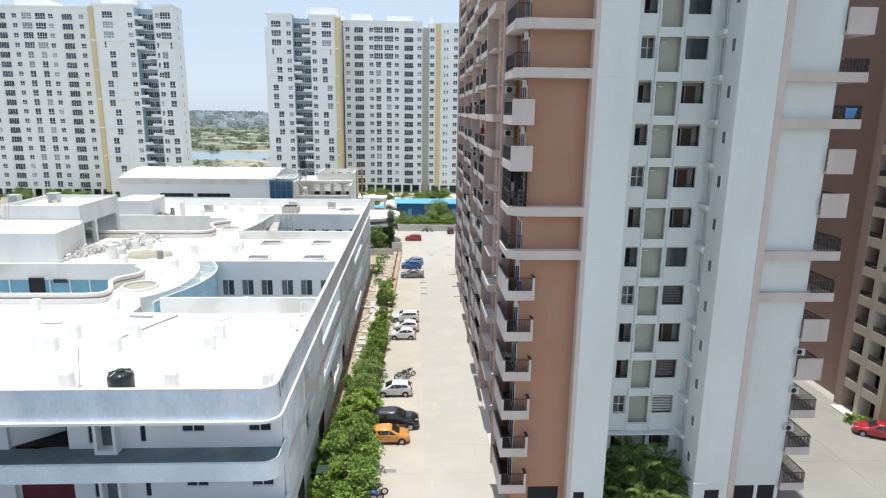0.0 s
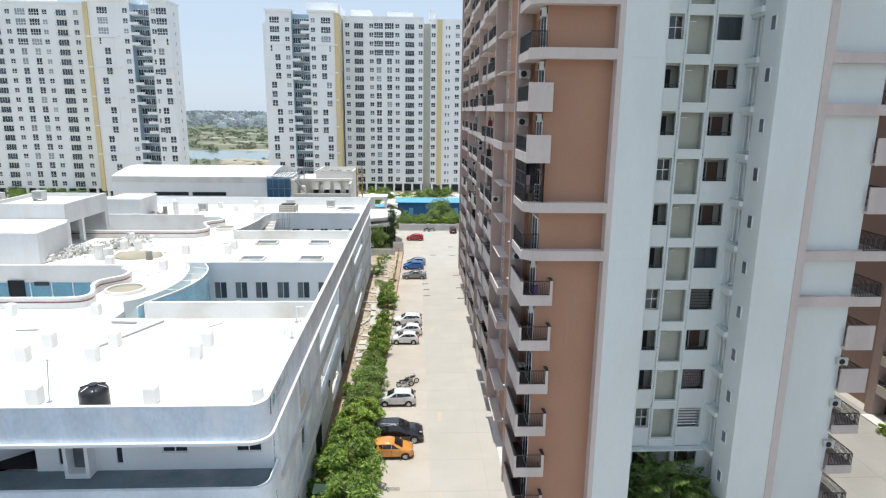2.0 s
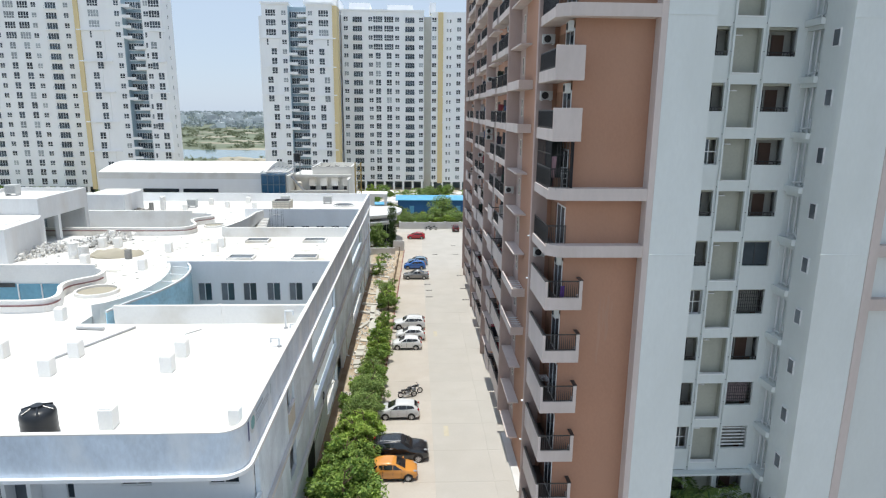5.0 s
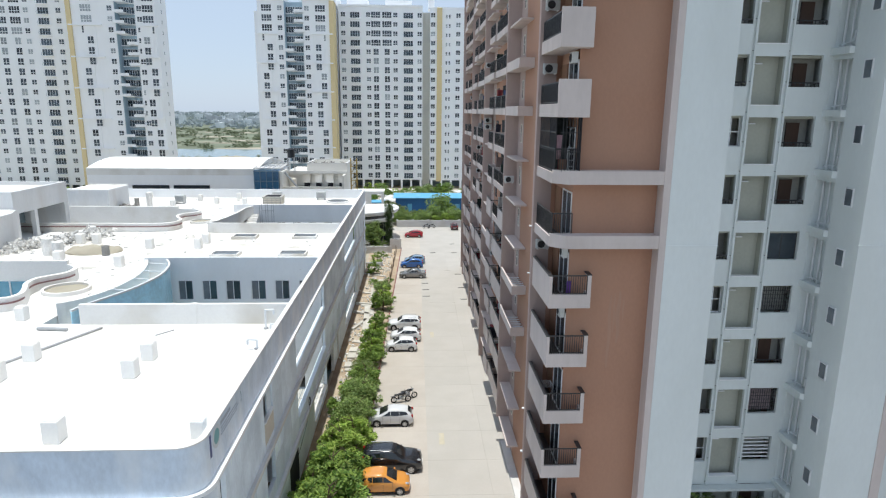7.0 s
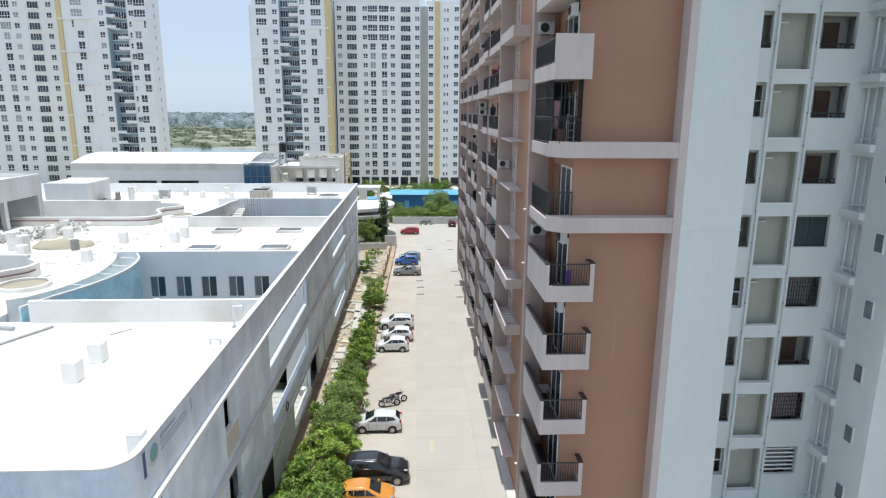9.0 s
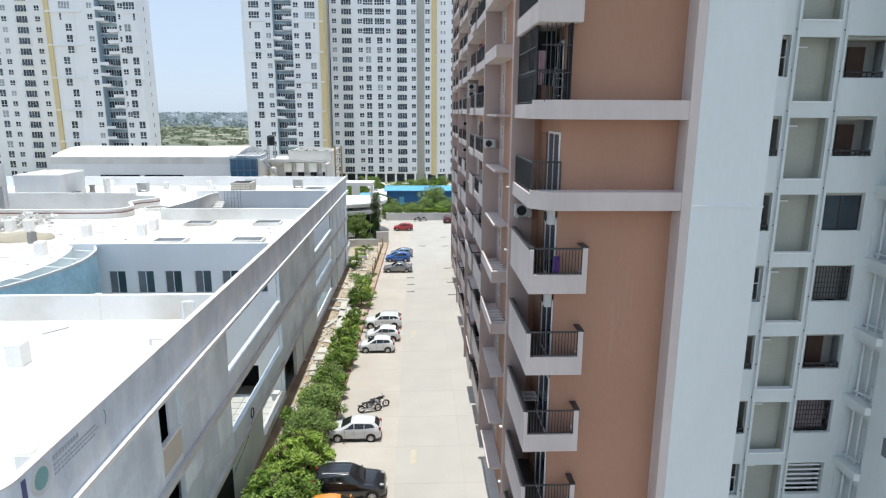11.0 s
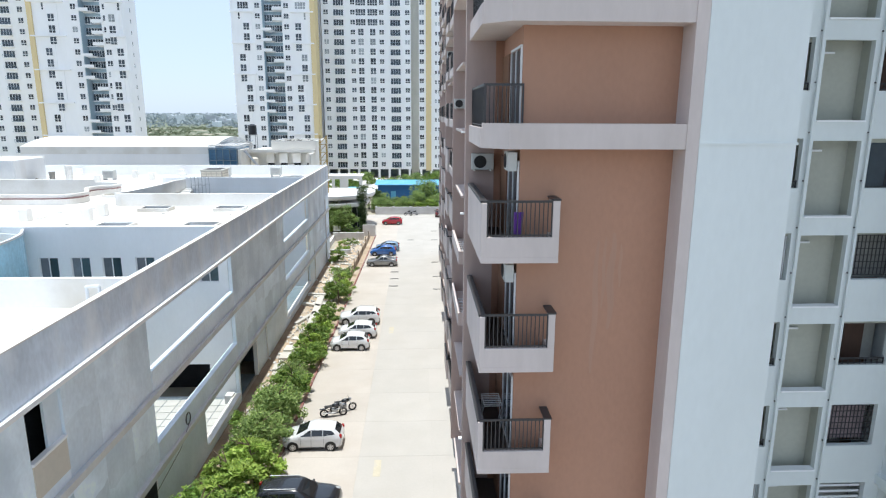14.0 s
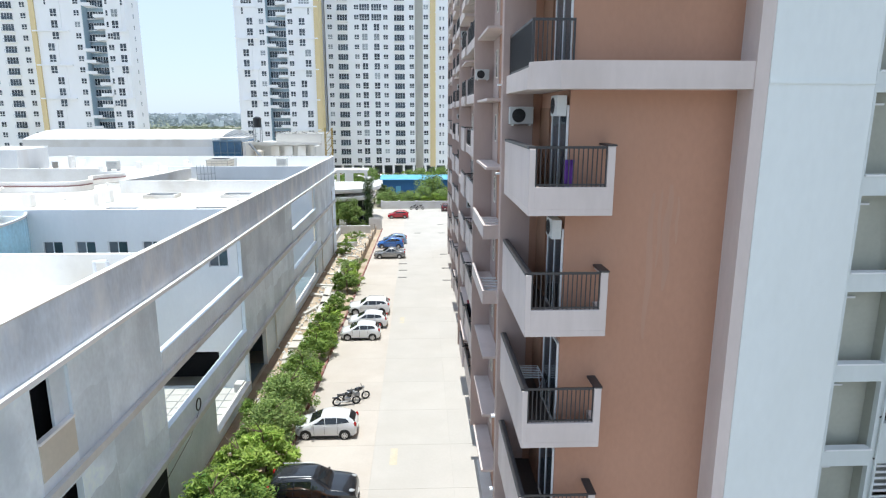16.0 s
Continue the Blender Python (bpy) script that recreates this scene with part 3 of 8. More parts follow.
grille_b = grid_frame("window_grille", [18.9 + i * 0.13 for i in range(13)], [1.7 + i * 0.22 for i in range(7)], 0.02, RY + 0.15, RY + 0.18, BLACKMETAL)
curtain_b = box_mesh("curtain", 18.92, 20.44, RY + 0.5, RY + 0.53, 1.6, 3.06, material("printed_curtain", (0.30, 0.24, 0.25), 0.9, 0.4, 4, 14, 0.0))
for k in range(NST):
    z = zk(k)
    for nm, me in (("spandrel", spandrel_a), ("spandrel", spandrel_b), ("spandrel", spandrel_c), ("stair_sill", sill), ("shaft_side", shaft_cheek), ("shaft_side", shaft_cheek_b), ("shaft_vent", shaft_vent), ("floor_slab", slab_ab), ("floor_slab", slab_b), ("room", room_a), ("room", room_b), ("stair_lamp", stair_lamp)):
        again(nm, me, tower, z=z)
    if k % 3 == 1:
        w = again("window", win_a, tower, z=z, label="white framed window")
        again("pane", pane_a, w)
    else:
        again("inner_door", slot_a, tower, z=z)
        again("window_railing", ledge_a, tower, 15.73, RY + 0.1, z + 1.56, label="low black window railing")
    if k == 1:
        again("louvre", louvre, tower, z=z, label="white louvred window")
    elif k in (2, 4):
        again("window_grille", grille_b, tower, z=z, label="dark window grille")
        if k == 2:
            again("curtain", curtain_b, tower, z=z)
    elif k in (5, 10, 11, 12):
        w = again("window", win_b, tower, z=z)
        again("pane", pane_b, w)
    else:
        again("inner_door", door_b, tower, z=z, label="brown inner door")
        again("inner_window", slot_b, tower, z=z)
        again("window_railing", ledge_b, tower, 18.87, RY + 0.1, z + 1.56, label="low black window railing")
box_part("recess_ledge", 14.36, 20.98, RY - 0.5, RY - 0.002, zk(1) - 0.05, zk(1) + 0.1, TOWERWHITE, tower, "white ledge above the planted foot")

# utility niches and small windows on the inner side of the east pilaster
niche_lintel = box_mesh("niche_lintel", 21.0, 21.498, 42.902, 44.358, -0.1, 0.45, TOWERWHITE)
niche_slab = bmesh.new()
prism(niche_slab, [(20.82, 43.0), (21.0, 42.9), (21.0, 44.4), (20.82, 44.4)], 0.12, 0.46)
niche_slab = finish("utility_ledge", niche_slab, TOWERWHITE)
sw_frame = bmesh.new()
for y0, y1, z0, z1 in ((41.45, 41.50, 1.92, 2.72), (42.0, 42.05, 1.92, 2.72), (41.45, 42.05, 1.87, 1.92), (41.45, 42.05, 2.72, 2.77)):
    bx(sw_frame, 20.93, 20.998, y0, y1, z0, z1)
sw_frame = finish("toilet_window", sw_frame, ALU)
sw_pane = box_mesh("pane", 20.96, 20.998, 41.5, 42.0, 1.92, 2.72, PANE_PALE)
bm = bmesh.new()
rod(bm, (21.2, 43.3, 0.75), (21.2, 44.3, 0.62), 0.04, 6)
rod(bm, (21.2, 43.3, 0.75), (21.2, 43.3, 1.2), 0.04, 6)
branch = finish("branch_pipe", bm, ALU)
for k in range(-1, NST):
    again("niche_lintel", niche_lintel, tower, z=zk(k))
    if k >= 0:
        again("utility_ledge", niche_slab, tower, z=zk(k))
        again("branch_pipe", branch, tower, z=zk(k))
        w = again("toilet_window", sw_frame, tower, z=zk(k), label="small toilet window with a projecting frame")
        again("pane", sw_pane, w)
for x, y in ((21.25, 43.2), (21.3, 43.7), (21.22, 44.1)):
    bm = bmesh.new()
    rod(bm, (x, y, 1.0), (x, y, TOP), 0.05)
    part("waste_pipe", bm, ALU, tower, "white waste pipe")

# east balconies
e_base = [("balcony", 27.8, 29.62, 40.7, 44.5, 0, 0.16), ("side_parapet", 29.48, 29.62, 40.83, 44.5, 0.155, 0.62)]
e_solid = boxes(PINK, *e_base, ("front_parapet", 27.8, 29.62, 40.7, 40.84, 0.155, 1.66))
e_low = boxes(PINK, *e_base, ("front_parapet", 27.8, 29.62, 40.7, 40.84, 0.155, 0.62))
e_rail = railing_mesh("railing", 3.6, 0.95, BLACKMETAL, along="y")
e_railx = railing_mesh("railing", 1.62, 0.9, BLACKMETAL)
e_door = box_mesh("door_glass", 27.906, 27.94, 41.6, 43.6, 0.2, 2.4, PANE)
for k in range(NST):
    b = set_balcony(e_solid if (k >= 3 and k % 4 in (3, 0)) else e_low, tower, z=zk(k))
    again("railing", e_rail, b, 29.55, 40.86, 0.6, label="black steel railing")
    if not (k >= 3 and k % 4 in (3, 0)):
        again("railing", e_railx, b, 27.95, 40.77, 0.6, label="black steel railing")
    again("door_glass", e_door, tower, z=zk(k))

# road-side facade beyond the corner: bays step back along the road; fins, ledges, balcony stacks
BAYS = ((45.1, 58.7, 7.55), (58.7, 76.9, 7.95), (76.9, 94.6, 8.35), (94.6, 112.2, 8.7), (112.2, 117.0, 8.9))
for (y0, y1, wx), fx in zip(BAYS, (6.58, 6.98, 7.35, 7.75, 7.9)):
    box_part("long_wall", wx, 14.39, y0, y1, 0, TOP + 0.9, BROWN, tower, "terracotta painted long side wall")
    bm = bmesh.new()
    bx(bm, fx, wx + 0.3, y1, y1 + 0.35, 2.2 if y1 < 60 else 0.0, TOP + 1.2)
    part("fin_wall", bm, MAUVE, tower, "mauve fin wall")
for (y0, y1, wx) in BAYS[:3]:
    box_part("wall_panel", wx - 0.02, wx - 0.002, y1 - 2.2, y1 - 0.01, 0.2, TOP + 0.8, MAUVE, tower, "mauve painted wall panel")
bm = bmesh.new()
bx(bm, 6.2, 7.7, 45.104, 45.3, 2.2, TOP + 1.2)
part("fin_wall", bm, MAUVE, tower, "mauve fin wall")
for z in (20.4, 17.8, 9.8, 7.1):
    box_part("drip_sill", 6.08, 6.198, 45.12, 45.29, z, z + 0.05, WHITE, tower, "small white drip sill")
thin = box_mesh("ledge", -0.82, -0.002, -4.6, -0.002, 0, 0.12, PINK, 0.01)
bm = bmesh.new()
bx(bm, -0.98, -0.002, -5.4, -0.002, 0, 0.14)
bx(bm, -0.98, -0.86, -5.4, -0.002, 0.14, 0.62)
bx(bm, -0.86, -0.002, -5.4, -5.28, 0.14, 0.62)
deep = finish("ledge", bm, PINK)
bar_me = box_mesh("ledge_bar", -0.90, -0.05, 0, 0.08, 0.50, 0.56, ALU)
slit = grid_frame("slit_window", (0.0, 0.42), (1.1, 1.75, 2.35), 0.05, -0.03, 0.004, SANDPAINT)
slitp = box_mesh("pane", 0.05, 0.42, -0.02, -0.005, 1.15, 2.35, PANE)
for i, (y0, y1, wx) in enumerate(BAYS[:4]):
    for k in range(NST):
        is_deep = k in (3, 4, 8, 9, 12, 13)
        led = again("ledge", deep if is_deep else thin, tower, wx, y1, zk(k) - 0.02)
        if is_deep and i == 0 and k < 8:
            for j in range(5):
                again("ledge_bar", bar_me, led, 0, -4.9 + j * 0.5)
        if i < 2:
            w = again("slit_window", slit, tower, wx - 0.024, y1 - 1.3, zk(k), -90, label="narrow white framed window")
            again("pane", slitp, w)


def stack_kit(side, front, d=3.2, e=1.15):
    """Balcony against a wall at x = 0: slab, street parapet, south and north parapets."""
    return boxes(PINK, ("balcony", -e, -0.004, 0, d, 0, 0.16), ("side_parapet", -e, -e + 0.13, 0.0, d, 0.155, side), ("front_parapet", -e + 0.12, -0.004, 0.0, 0.13, 0.155, front), ("end_parapet", -e + 0.12, -0.004, d - 0.13, d, 0.155, front))


s_low, s_high, s_open = stack_kit(1.5, 0.62), stack_kit(0.5, 1.5), stack_kit(0.5, 0.5)
s_rail = railing_mesh("railing", 2.9, 1.0, BLACKMETAL, 0.13, along="y")
s_railx = railing_mesh("railing", 0.98, 1.0, BLACKMETAL, 0.12)
s_top = box_mesh("handrail", -1.16, -1.02, 0.0, 3.2, 1.5, 1.57, BLACKMETAL, 0.01)
s_floor = box_mesh("floor_finish", -1.01, -0.01, 0.14, 3.06, 0.165, 0.19, floor_me.materials[0])
# black panel on the wall in place of the doorway's shade
s_dark = box_mesh("balcony_door", -0.06, -0.004, 0.3, 2.9, 0.2, 2.5, DARK)
s_win = box_mesh("window", -0.05, -0.004, 0, 1.3, 1.1, 2.4, PANE)
for i, (y, wx) in enumerate(((60.2, 7.95), (63.6, 7.95), (67.1, 7.95), (79.0, 8.35), (82.4, 8.35), (86.0, 8.35), (96.6, 8.7), (100.0, 8.7), (103.4, 8.7))):
    for k in range(NST):
        out = 0.12 if i % 3 == 2 else 0.0
        if k < 6 - i % 2:
            b = set_balcony(s_low, tower, wx - out, y, zk(k))
            again("railing", s_railx, b, -1.05, 0.06, 0.6, label="black steel railing")
            again("handrail", s_top, b, label="black steel handrail")
        elif (k + i) % 4 in (0, 1):
            b = set_balcony(s_high, tower, wx - out, y, zk(k))
            again("railing", s_rail, b, -1.09, 0.15, 0.5, label="black steel railing")
        else:
            b = set_balcony(s_open, tower, wx - out, y, zk(k))
            again("railing", s_rail, b, -1.09, 0.15, 0.5, label="black steel railing")
            again("railing", s_railx, b, -1.05, 0.06, 0.5, label="black steel railing")
        again("floor_finish", s_floor, b)
        again("balcony_door", s_dark, tower, wx, y, zk(k), label="near-black panel standing for a shaded balcony doorway")
for y, wx in ((72.6, 7.95), (90.6, 8.35), (107.6, 8.7)):
    for k in range(NST):
        again("window", s_win, tower, wx, y, zk(k), label="dark glazed window")
# entrances at the foot of the road side
for y, wx in ((60.6, 7.95), (67.5, 7.95), (81.0, 8.35)):
    box_part("entrance_canopy", wx - 1.1, wx - 0.004, y, y + 2.6, 1.9, 2.05, TOWERWHITE, tower, "white entrance canopy")
    box_part("entrance_door", wx - 0.07, wx - 0.004, y + 0.4, y + 2.0, 0.0, 1.9, BLUEGLASS, tower)
box_part("entrance_step", 6.95, 7.55, 50.0, 58.6, 0.0, 0.14, CEMENT_PALE, tower, "grey cement plinth")

# ---- white hall with roof courts ----
hall = thing("hall_building", "long three-storey white hall with cement fascias and roof courts", "hall building")
RZ, PZ = 12.2, 13.6
FX, WX = -8.33, -64.0                    # flank by the lane, far side
FY, BY = 34.74, 116.0
PY = 68.2                               # north wall of the first court


def smooth(pts, n=4):
    """Points along a soft curve through the given ones."""
    out = []
    for i in range(len(pts) - 1):
        p0, p1, p2, p3 = (Vector(pts[max(0, min(len(pts) - 1, i + k))]) for k in (-1, 0, 1, 2))
        for j in range(n):
            t = j / n
            q = 0.5 * (2 * p1 + (p2 - p0) * t + (2 * p0 - 5 * p1 + 4 * p2 - p3) * t * t + (3 * p1 - p0 - 3 * p2 + p3) * t ** 3)
            out.append((q.x, q.y))
    return out + [tuple(pts[-1])]


PIT1_W = smooth([(-25.0, 55.2), (-24.0, 56.1), (-22.95, 58.8), (-22.7, 62.4), (-23.3, 65.8), (-24.2, PY)])      # west rim of the first court


def roof_slab(outline):
    bm = bmesh.new()
    prism(bm, outline, RZ - 0.5, RZ)
    part("roof_slab", bm, ROOF, hall, "sunlit white coated flat roof")


roof_slab([(WX, FY + 0.3), (-9.2, FY + 0.3), (FX - 0.3, FY + 1.8), (FX - 0.3, 53.4), (WX, 53.4)])
# between the second and the first court
pit2_e = smooth([(-30.6, 56.0), (-29.1, 56.3), (-28.7, 57.3), (-29.2, 58.7), (-29.9, 60.1), (-30.0, 61.5), (-29.3, 62.5), (-28.6, 63.5), (-28.8, 65.1), (-30.0, 66.2)])
roof_slab([(WX, 53.4), (-25.0, 53.4)] + PIT1_W + [(-30.0, PY)] + [(-30.0, 66.2)] + pit2_e[:-1][::-1] + [(WX, 56.0)])
roof_slab([(WX, 66.2), (-30.0, 66.2), (-30.0, PY + 0.15), (WX, PY + 0.15)])
roof_slab([(WX, PY + 0.15), (FX - 0.36, PY + 0.15), (FX - 0.36, 85.5), (WX, 85.5)])
pit3_w = [(-24.4, 85.5), (-23.8, 86.8), (-23.3, 89.7), (-22.95, 93.8), (-23.0, 96.8), (-22.4, 98.9)]
pit4_e = smooth([(-31.0, 86.2), (-29.5, 86.5), (-28.7, 87.5), (-28.7, 89.0), (-29.7, 90.8), (-30.2, 92.2), (-29.9, 93.5), (-28.8, 94.6), (-28.6, 95.8), (-29.6, 97.0), (-32.0, 97.4)])
roof_slab([(WX, 85.5)] + pit3_w + [(-32.0, 98.9), (-32.0, 97.4)] + pit4_e[:-1][::-1] + [(WX, 86.2)])
roof_slab([(WX, 97.4), (-32.0, 97.4), (-32.0, 98.9), (WX, 98.9)])
roof_slab([(WX, 98.9), (FX - 0.3, 98.9), (FX - 0.3, BY - 0.2), (WX, BY - 0.2)])

# fascia with a lip, round at the corner by the lane
def fascia_line(inset):
    r = 1.05
    return [(WX, FY + inset), (FX - r, FY + inset)] + arc(FX - r, FY + r, r - inset, -90, 0, 8)[1:] + [(FX - inset, BY)]


bm = bmesh.new()
strip(bm, fascia_line(0.12), 0.24, 11.58, PZ)
part("fascia", bm, FASCIA, hall, "weathered grey cement fascia")
bm = bmesh.new()
strip(bm, fascia_line(0.02), 0.48, 11.40, 11.58)
part("fascia_lip", bm, WHITE, hall, "white lip under the fascia")
bm = bmesh.new()
strip(bm, fascia_line(0.12), 0.27, PZ + 0.001, PZ + 0.05)
part("coping", bm, ROOF, hall)
bm = bmesh.new()
strip(bm, [(FX - 0.3, BY - 0.12), (WX, BY - 0.12)], 0.24, RZ, PZ)
strip(bm, [(WX + 0.12, BY), (WX + 0.12, FY)], 0.24, 0, PZ)
part("parapet", bm, WHITE, hall)
# terraces of the lower storeys at the front
for z in (8.2, 4.2, 0.2):
    bm = bmesh.new()
    prism(bm, [(WX, FY + 0.25), (FX - 1.1, FY + 0.25), (FX - 0.45, FY + 0.6), (FX - 0.25, FY + 1.2), (FX - 0.25, 37.6), (WX, 37.6)], z - 0.25, z)
    part("terrace", bm, TERRACE, hall, "dark stained cement terrace")
    if z > 1:
        bm = bmesh.new()
        strip(bm, fascia_line(0.12)[:10] + [(FX - 0.12, 37.8)], 0.24, z - 0.75, z + 0.45)
        part("upstand", bm, CEMENT, hall, "stained cement upstand")
# storey walls at the front, with their windows
def front_windows(z):
    holes = [(-26.2, -22.4, 0.0, 2.9), (-21.1, -20.8, 0.4, 2.9), (-17.8, -17.45, 0.45, 2.3), (-15.15, -13.65, 1.1, 1.82), (-10.85, -9.35, 1.1, 1.82)]
    x, top = WX, 3.2
    for a, b, lo, hi in holes:
        box_part("storey_wall", x, a, 37.5, 37.8, z, z + top, WHITE, hall, "white painted storey wall")
        if lo > 0:
            box_part("storey_wall", a, b, 37.501, 37.799, z, z + lo, WHITE, hall)
        box_part("storey_wall", a, b, 37.501, 37.799, z + hi, z + top, WHITE, hall)
        x = b
    box_part("storey_wall", x, FX - 0.36, 37.5, 37.8, z, z + top, WHITE, hall)
    # black sheet and floor stand for the unlit rooms behind the front
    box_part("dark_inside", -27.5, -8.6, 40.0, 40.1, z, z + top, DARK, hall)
    box_part("dark_floor", -27.5, -22.0, 37.81, 39.99, z - 0.02, z + 0.015, DARK, hall)
    for a, b, lo, hi in holes[3:]:
        w = tagged(again("window", grid_frame("window", (a, (a + b) / 2 - 0.03, b - 0.06), (z + lo, z + hi - 0.06), 0.06, 37.56, 37.66, ALU), hall), "white framed sliding window")
        box_part("pane", a + 0.05, b - 0.05, 37.60, 37.62, z + lo + 0.05, z + hi - 0.05, PANE, w)
    for a, b, lo, hi in holes[1:3]:
        box_part("slot_window", a, b, 37.62, 37.66, z + lo, z + hi, PANE, hall, "tall slot window")
    # boxed-out window bay
    bm = bmesh.new()
    for u0, u1, v0, v1 in ((-20.4, -20.2, 0.0, 3.2), (-19.2, -19.0, 0.0, 3.2), (-20.2, -19.2, 0.0, 0.3)):
        bx(bm, u0, u1, 36.7, 37.496, z + v0, z + v1)
    bay = part("window_bay", bm, WHITE, hall, "white boxed-out window bay")
    box_part("pane", -20.2, -19.2, 37.40, 37.44, z + 0.3, z + 3.2, PANE_PALE, bay)
    bm = bmesh.new()
    prism(bm, [(-26.2, 37.81), (-23.9, 39.9), (-24.1, 39.98), (-26.5, 37.9)], z, z + 3.2)
    part("splayed_wall", bm, WHITE, hall, "splayed white wall inside the opening")


front_windows(8.2)
front_windows(4.2)
box_part("shutter", -26.0, -22.5, 37.85, 37.9, 4.3, 6.3, MAROON, hall, "maroon roller shutters")

# flank along the lane: solid panels, beams across the open courts
OPEN1, OPEN2 = (54.25, 68.1), (85.2, 99.0)
for y0, y1, z0, z1 in ((37.82, 44.8, 0, 11.4), (44.8, 46.9, 0, 4.6), (44.8, 46.9, 6.85, 9.2), (44.8, 46.9, 11.15, 11.4), (46.9, 54.25, 0, 11.4), (54.25, 60.9, 0, 3.4), (60.9, 68.1, 0, 0.75),
                       (68.1, 68.45, 0, 11.4), (68.45, 73.1, 3.1, 11.4), (73.1, 85.2, 0, 11.4), (85.2, 99.0, 0, 0.75), (99.0, BY, 0, 11.4)):
    box_part("flank_wall", FX - 0.34, FX - 0.10, y0 + 0.002, y1 - 0.002, z0, z1, CEMENT, hall, "patchy cement rendered flank wall")
# plaster laid in bays, each a shade apart, with uneven day joints
rng = random.Random(77)
for y0, y1 in ((37.9, 44.8), (46.9, 54.25), (68.1, 85.2), (99.0, BY - 0.05)):
    n = max(2, round((y1 - y0) / 2.7))
    for i in range(n):
        a, b = y0 + (y1 - y0) * i / n + 0.012, y0 + (y1 - y0) * (i + 1) / n - 0.012
        for z0, z1 in ((3.62, 7.14), (7.48, 11.39)):
            cut = z0 + (z1 - z0) * rng.uniform(0.35, 0.65)
            tilt, steps = rng.uniform(-0.35, 0.35), 6
            edge = [(a + (b - a) * j / steps, cut + tilt * (j / steps - 0.5) + rng.uniform(-0.12, 0.12)) for j in range(steps + 1)]
            for lower in (True, False):
                bm = bmesh.new()
                line = [(a, z0), (b, z0)] + edge[::-1] if lower else edge + [(b, z1), (a, z1)]
                x = FX - 0.094 - rng.uniform(0, 0.002)
                f = bm.faces.new([bm.verts.new((x, u, v)) for u, v in line])
                g = bmesh.ops.extrude_face_region(bm, geom=[f])
                bmesh.ops.translate(bm, verts=[v for v in g["geom"] if isinstance(v, bmesh.types.BMVert)], vec=(-0.0055, 0, 0))
                bmesh.ops.recalc_face_normals(bm, faces=bm.faces)
                part("plaster_patch", bm, PLASTER, hall)
# black sheet behind the window openings paints the inside as shade
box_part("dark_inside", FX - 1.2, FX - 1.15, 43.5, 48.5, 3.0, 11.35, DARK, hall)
box_part("window_reveal", FX - 0.30, FX - 0.20, 45.98, 46.89, 9.2, 11.15, CEMENT, hall, "cement infill beside the dark window")
box_part("board", FX - 0.12, FX - 0.07, 44.82, 46.88, 7.9, 9.19, BEIGE, hall, "tan board under the window")
box_part("window_sill", FX - 0.25, FX - 0.02, 44.82, 46.88, 9.205, 9.3, WHITE, hall)
for z in (7.17, 3.32):
    for y0, y1 in (OPEN1, OPEN2):
        bm = bmesh.new()
        bx(bm, FX - 0.38, FX - 0.07, y0 + 0.003, y1 - 0.003, z + 0.3, z + 1.36)
        bx(bm, FX - 0.40, FX - 0.04, y0 + 0.003, y1 - 0.003, z + 1.36, z + 1.43)
        part("beam", bm, CEMENT, hall, "stained cement beam")
    bm = bmesh.new()
    bx(bm, FX - 0.42, FX + 0.11, 37.82, BY - 0.2, z - 0.02, z + 0.298)
    part("ledge", bm, CEMENT_PALE, hall, "pale cement ledge")
# kerbs of the open courts and doors at the foot
for y0, y1 in ((60.95, 68.05), (85.25, 98.95)):
    box_part("flank_kerb", FX - 0.5, FX + 0.02, y0, y1, 0.752, 0.88, ROOF, hall, "pale kerb at the court's edge")
# garage floor, sides and ceiling take a dark colour for the shade inside
box_part("garage_floor", FX - 2.0, FX - 0.35, 68.46, 73.09, 0.1, 0.16, TERRACE, hall, "garage floor coloured dark for its shade")
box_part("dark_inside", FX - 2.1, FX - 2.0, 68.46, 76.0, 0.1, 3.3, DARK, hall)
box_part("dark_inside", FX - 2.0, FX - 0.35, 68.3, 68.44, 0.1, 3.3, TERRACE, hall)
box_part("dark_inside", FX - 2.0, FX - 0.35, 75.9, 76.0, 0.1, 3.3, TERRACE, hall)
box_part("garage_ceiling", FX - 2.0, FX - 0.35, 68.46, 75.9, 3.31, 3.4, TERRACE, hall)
box_part("garage_jamb", FX - 0.36, FX - 0.05, 73.1, 73.3, 0.0, 3.1, WHITE, hall, "white garage door jamb")
# doorways are black panels on the wall, painted as shade
for y0, y1 in ((50.6, 53.6), (40.5, 43.0)):
    bm = bmesh.new()
    bx(bm, FX - 0.12, FX - 0.085, y0, y1, 0.3, 3.2)
    part("doorway", bm, DARK, hall, "near-black panel standing for a shaded ground floor doorway")
    box_part("door_reveal", FX - 0.15, FX - 0.07, y1, y1 + 0.12, 0.3, 3.25, WHITE, hall)
for y, z in ((76.2, 3.1), (112.0, 9.0), (102.0, 4.0)):
    bm = bmesh.new()
    rod(bm, (FX, y, 0.3), (FX, y, z), 0.07)
    rod(bm, (FX, y, z), (FX - 0.3, y, z + 0.2), 0.07)
    rod(bm, (FX, y, 0.3), (FX + 0.25, y, 0.15), 0.07)
    part("down_pipe", bm, CEMENT_PALE, hall, "grey rain pipe")
# coil of cable hung on the lower beam
coil = thing("cable_coil", "black cable coil hung on a cement beam", "cable", FX + 0.03, 57.8, 4.22)
bm = bmesh.new()
ring = arc(0, 0, 0.32, 0, 360, 24)
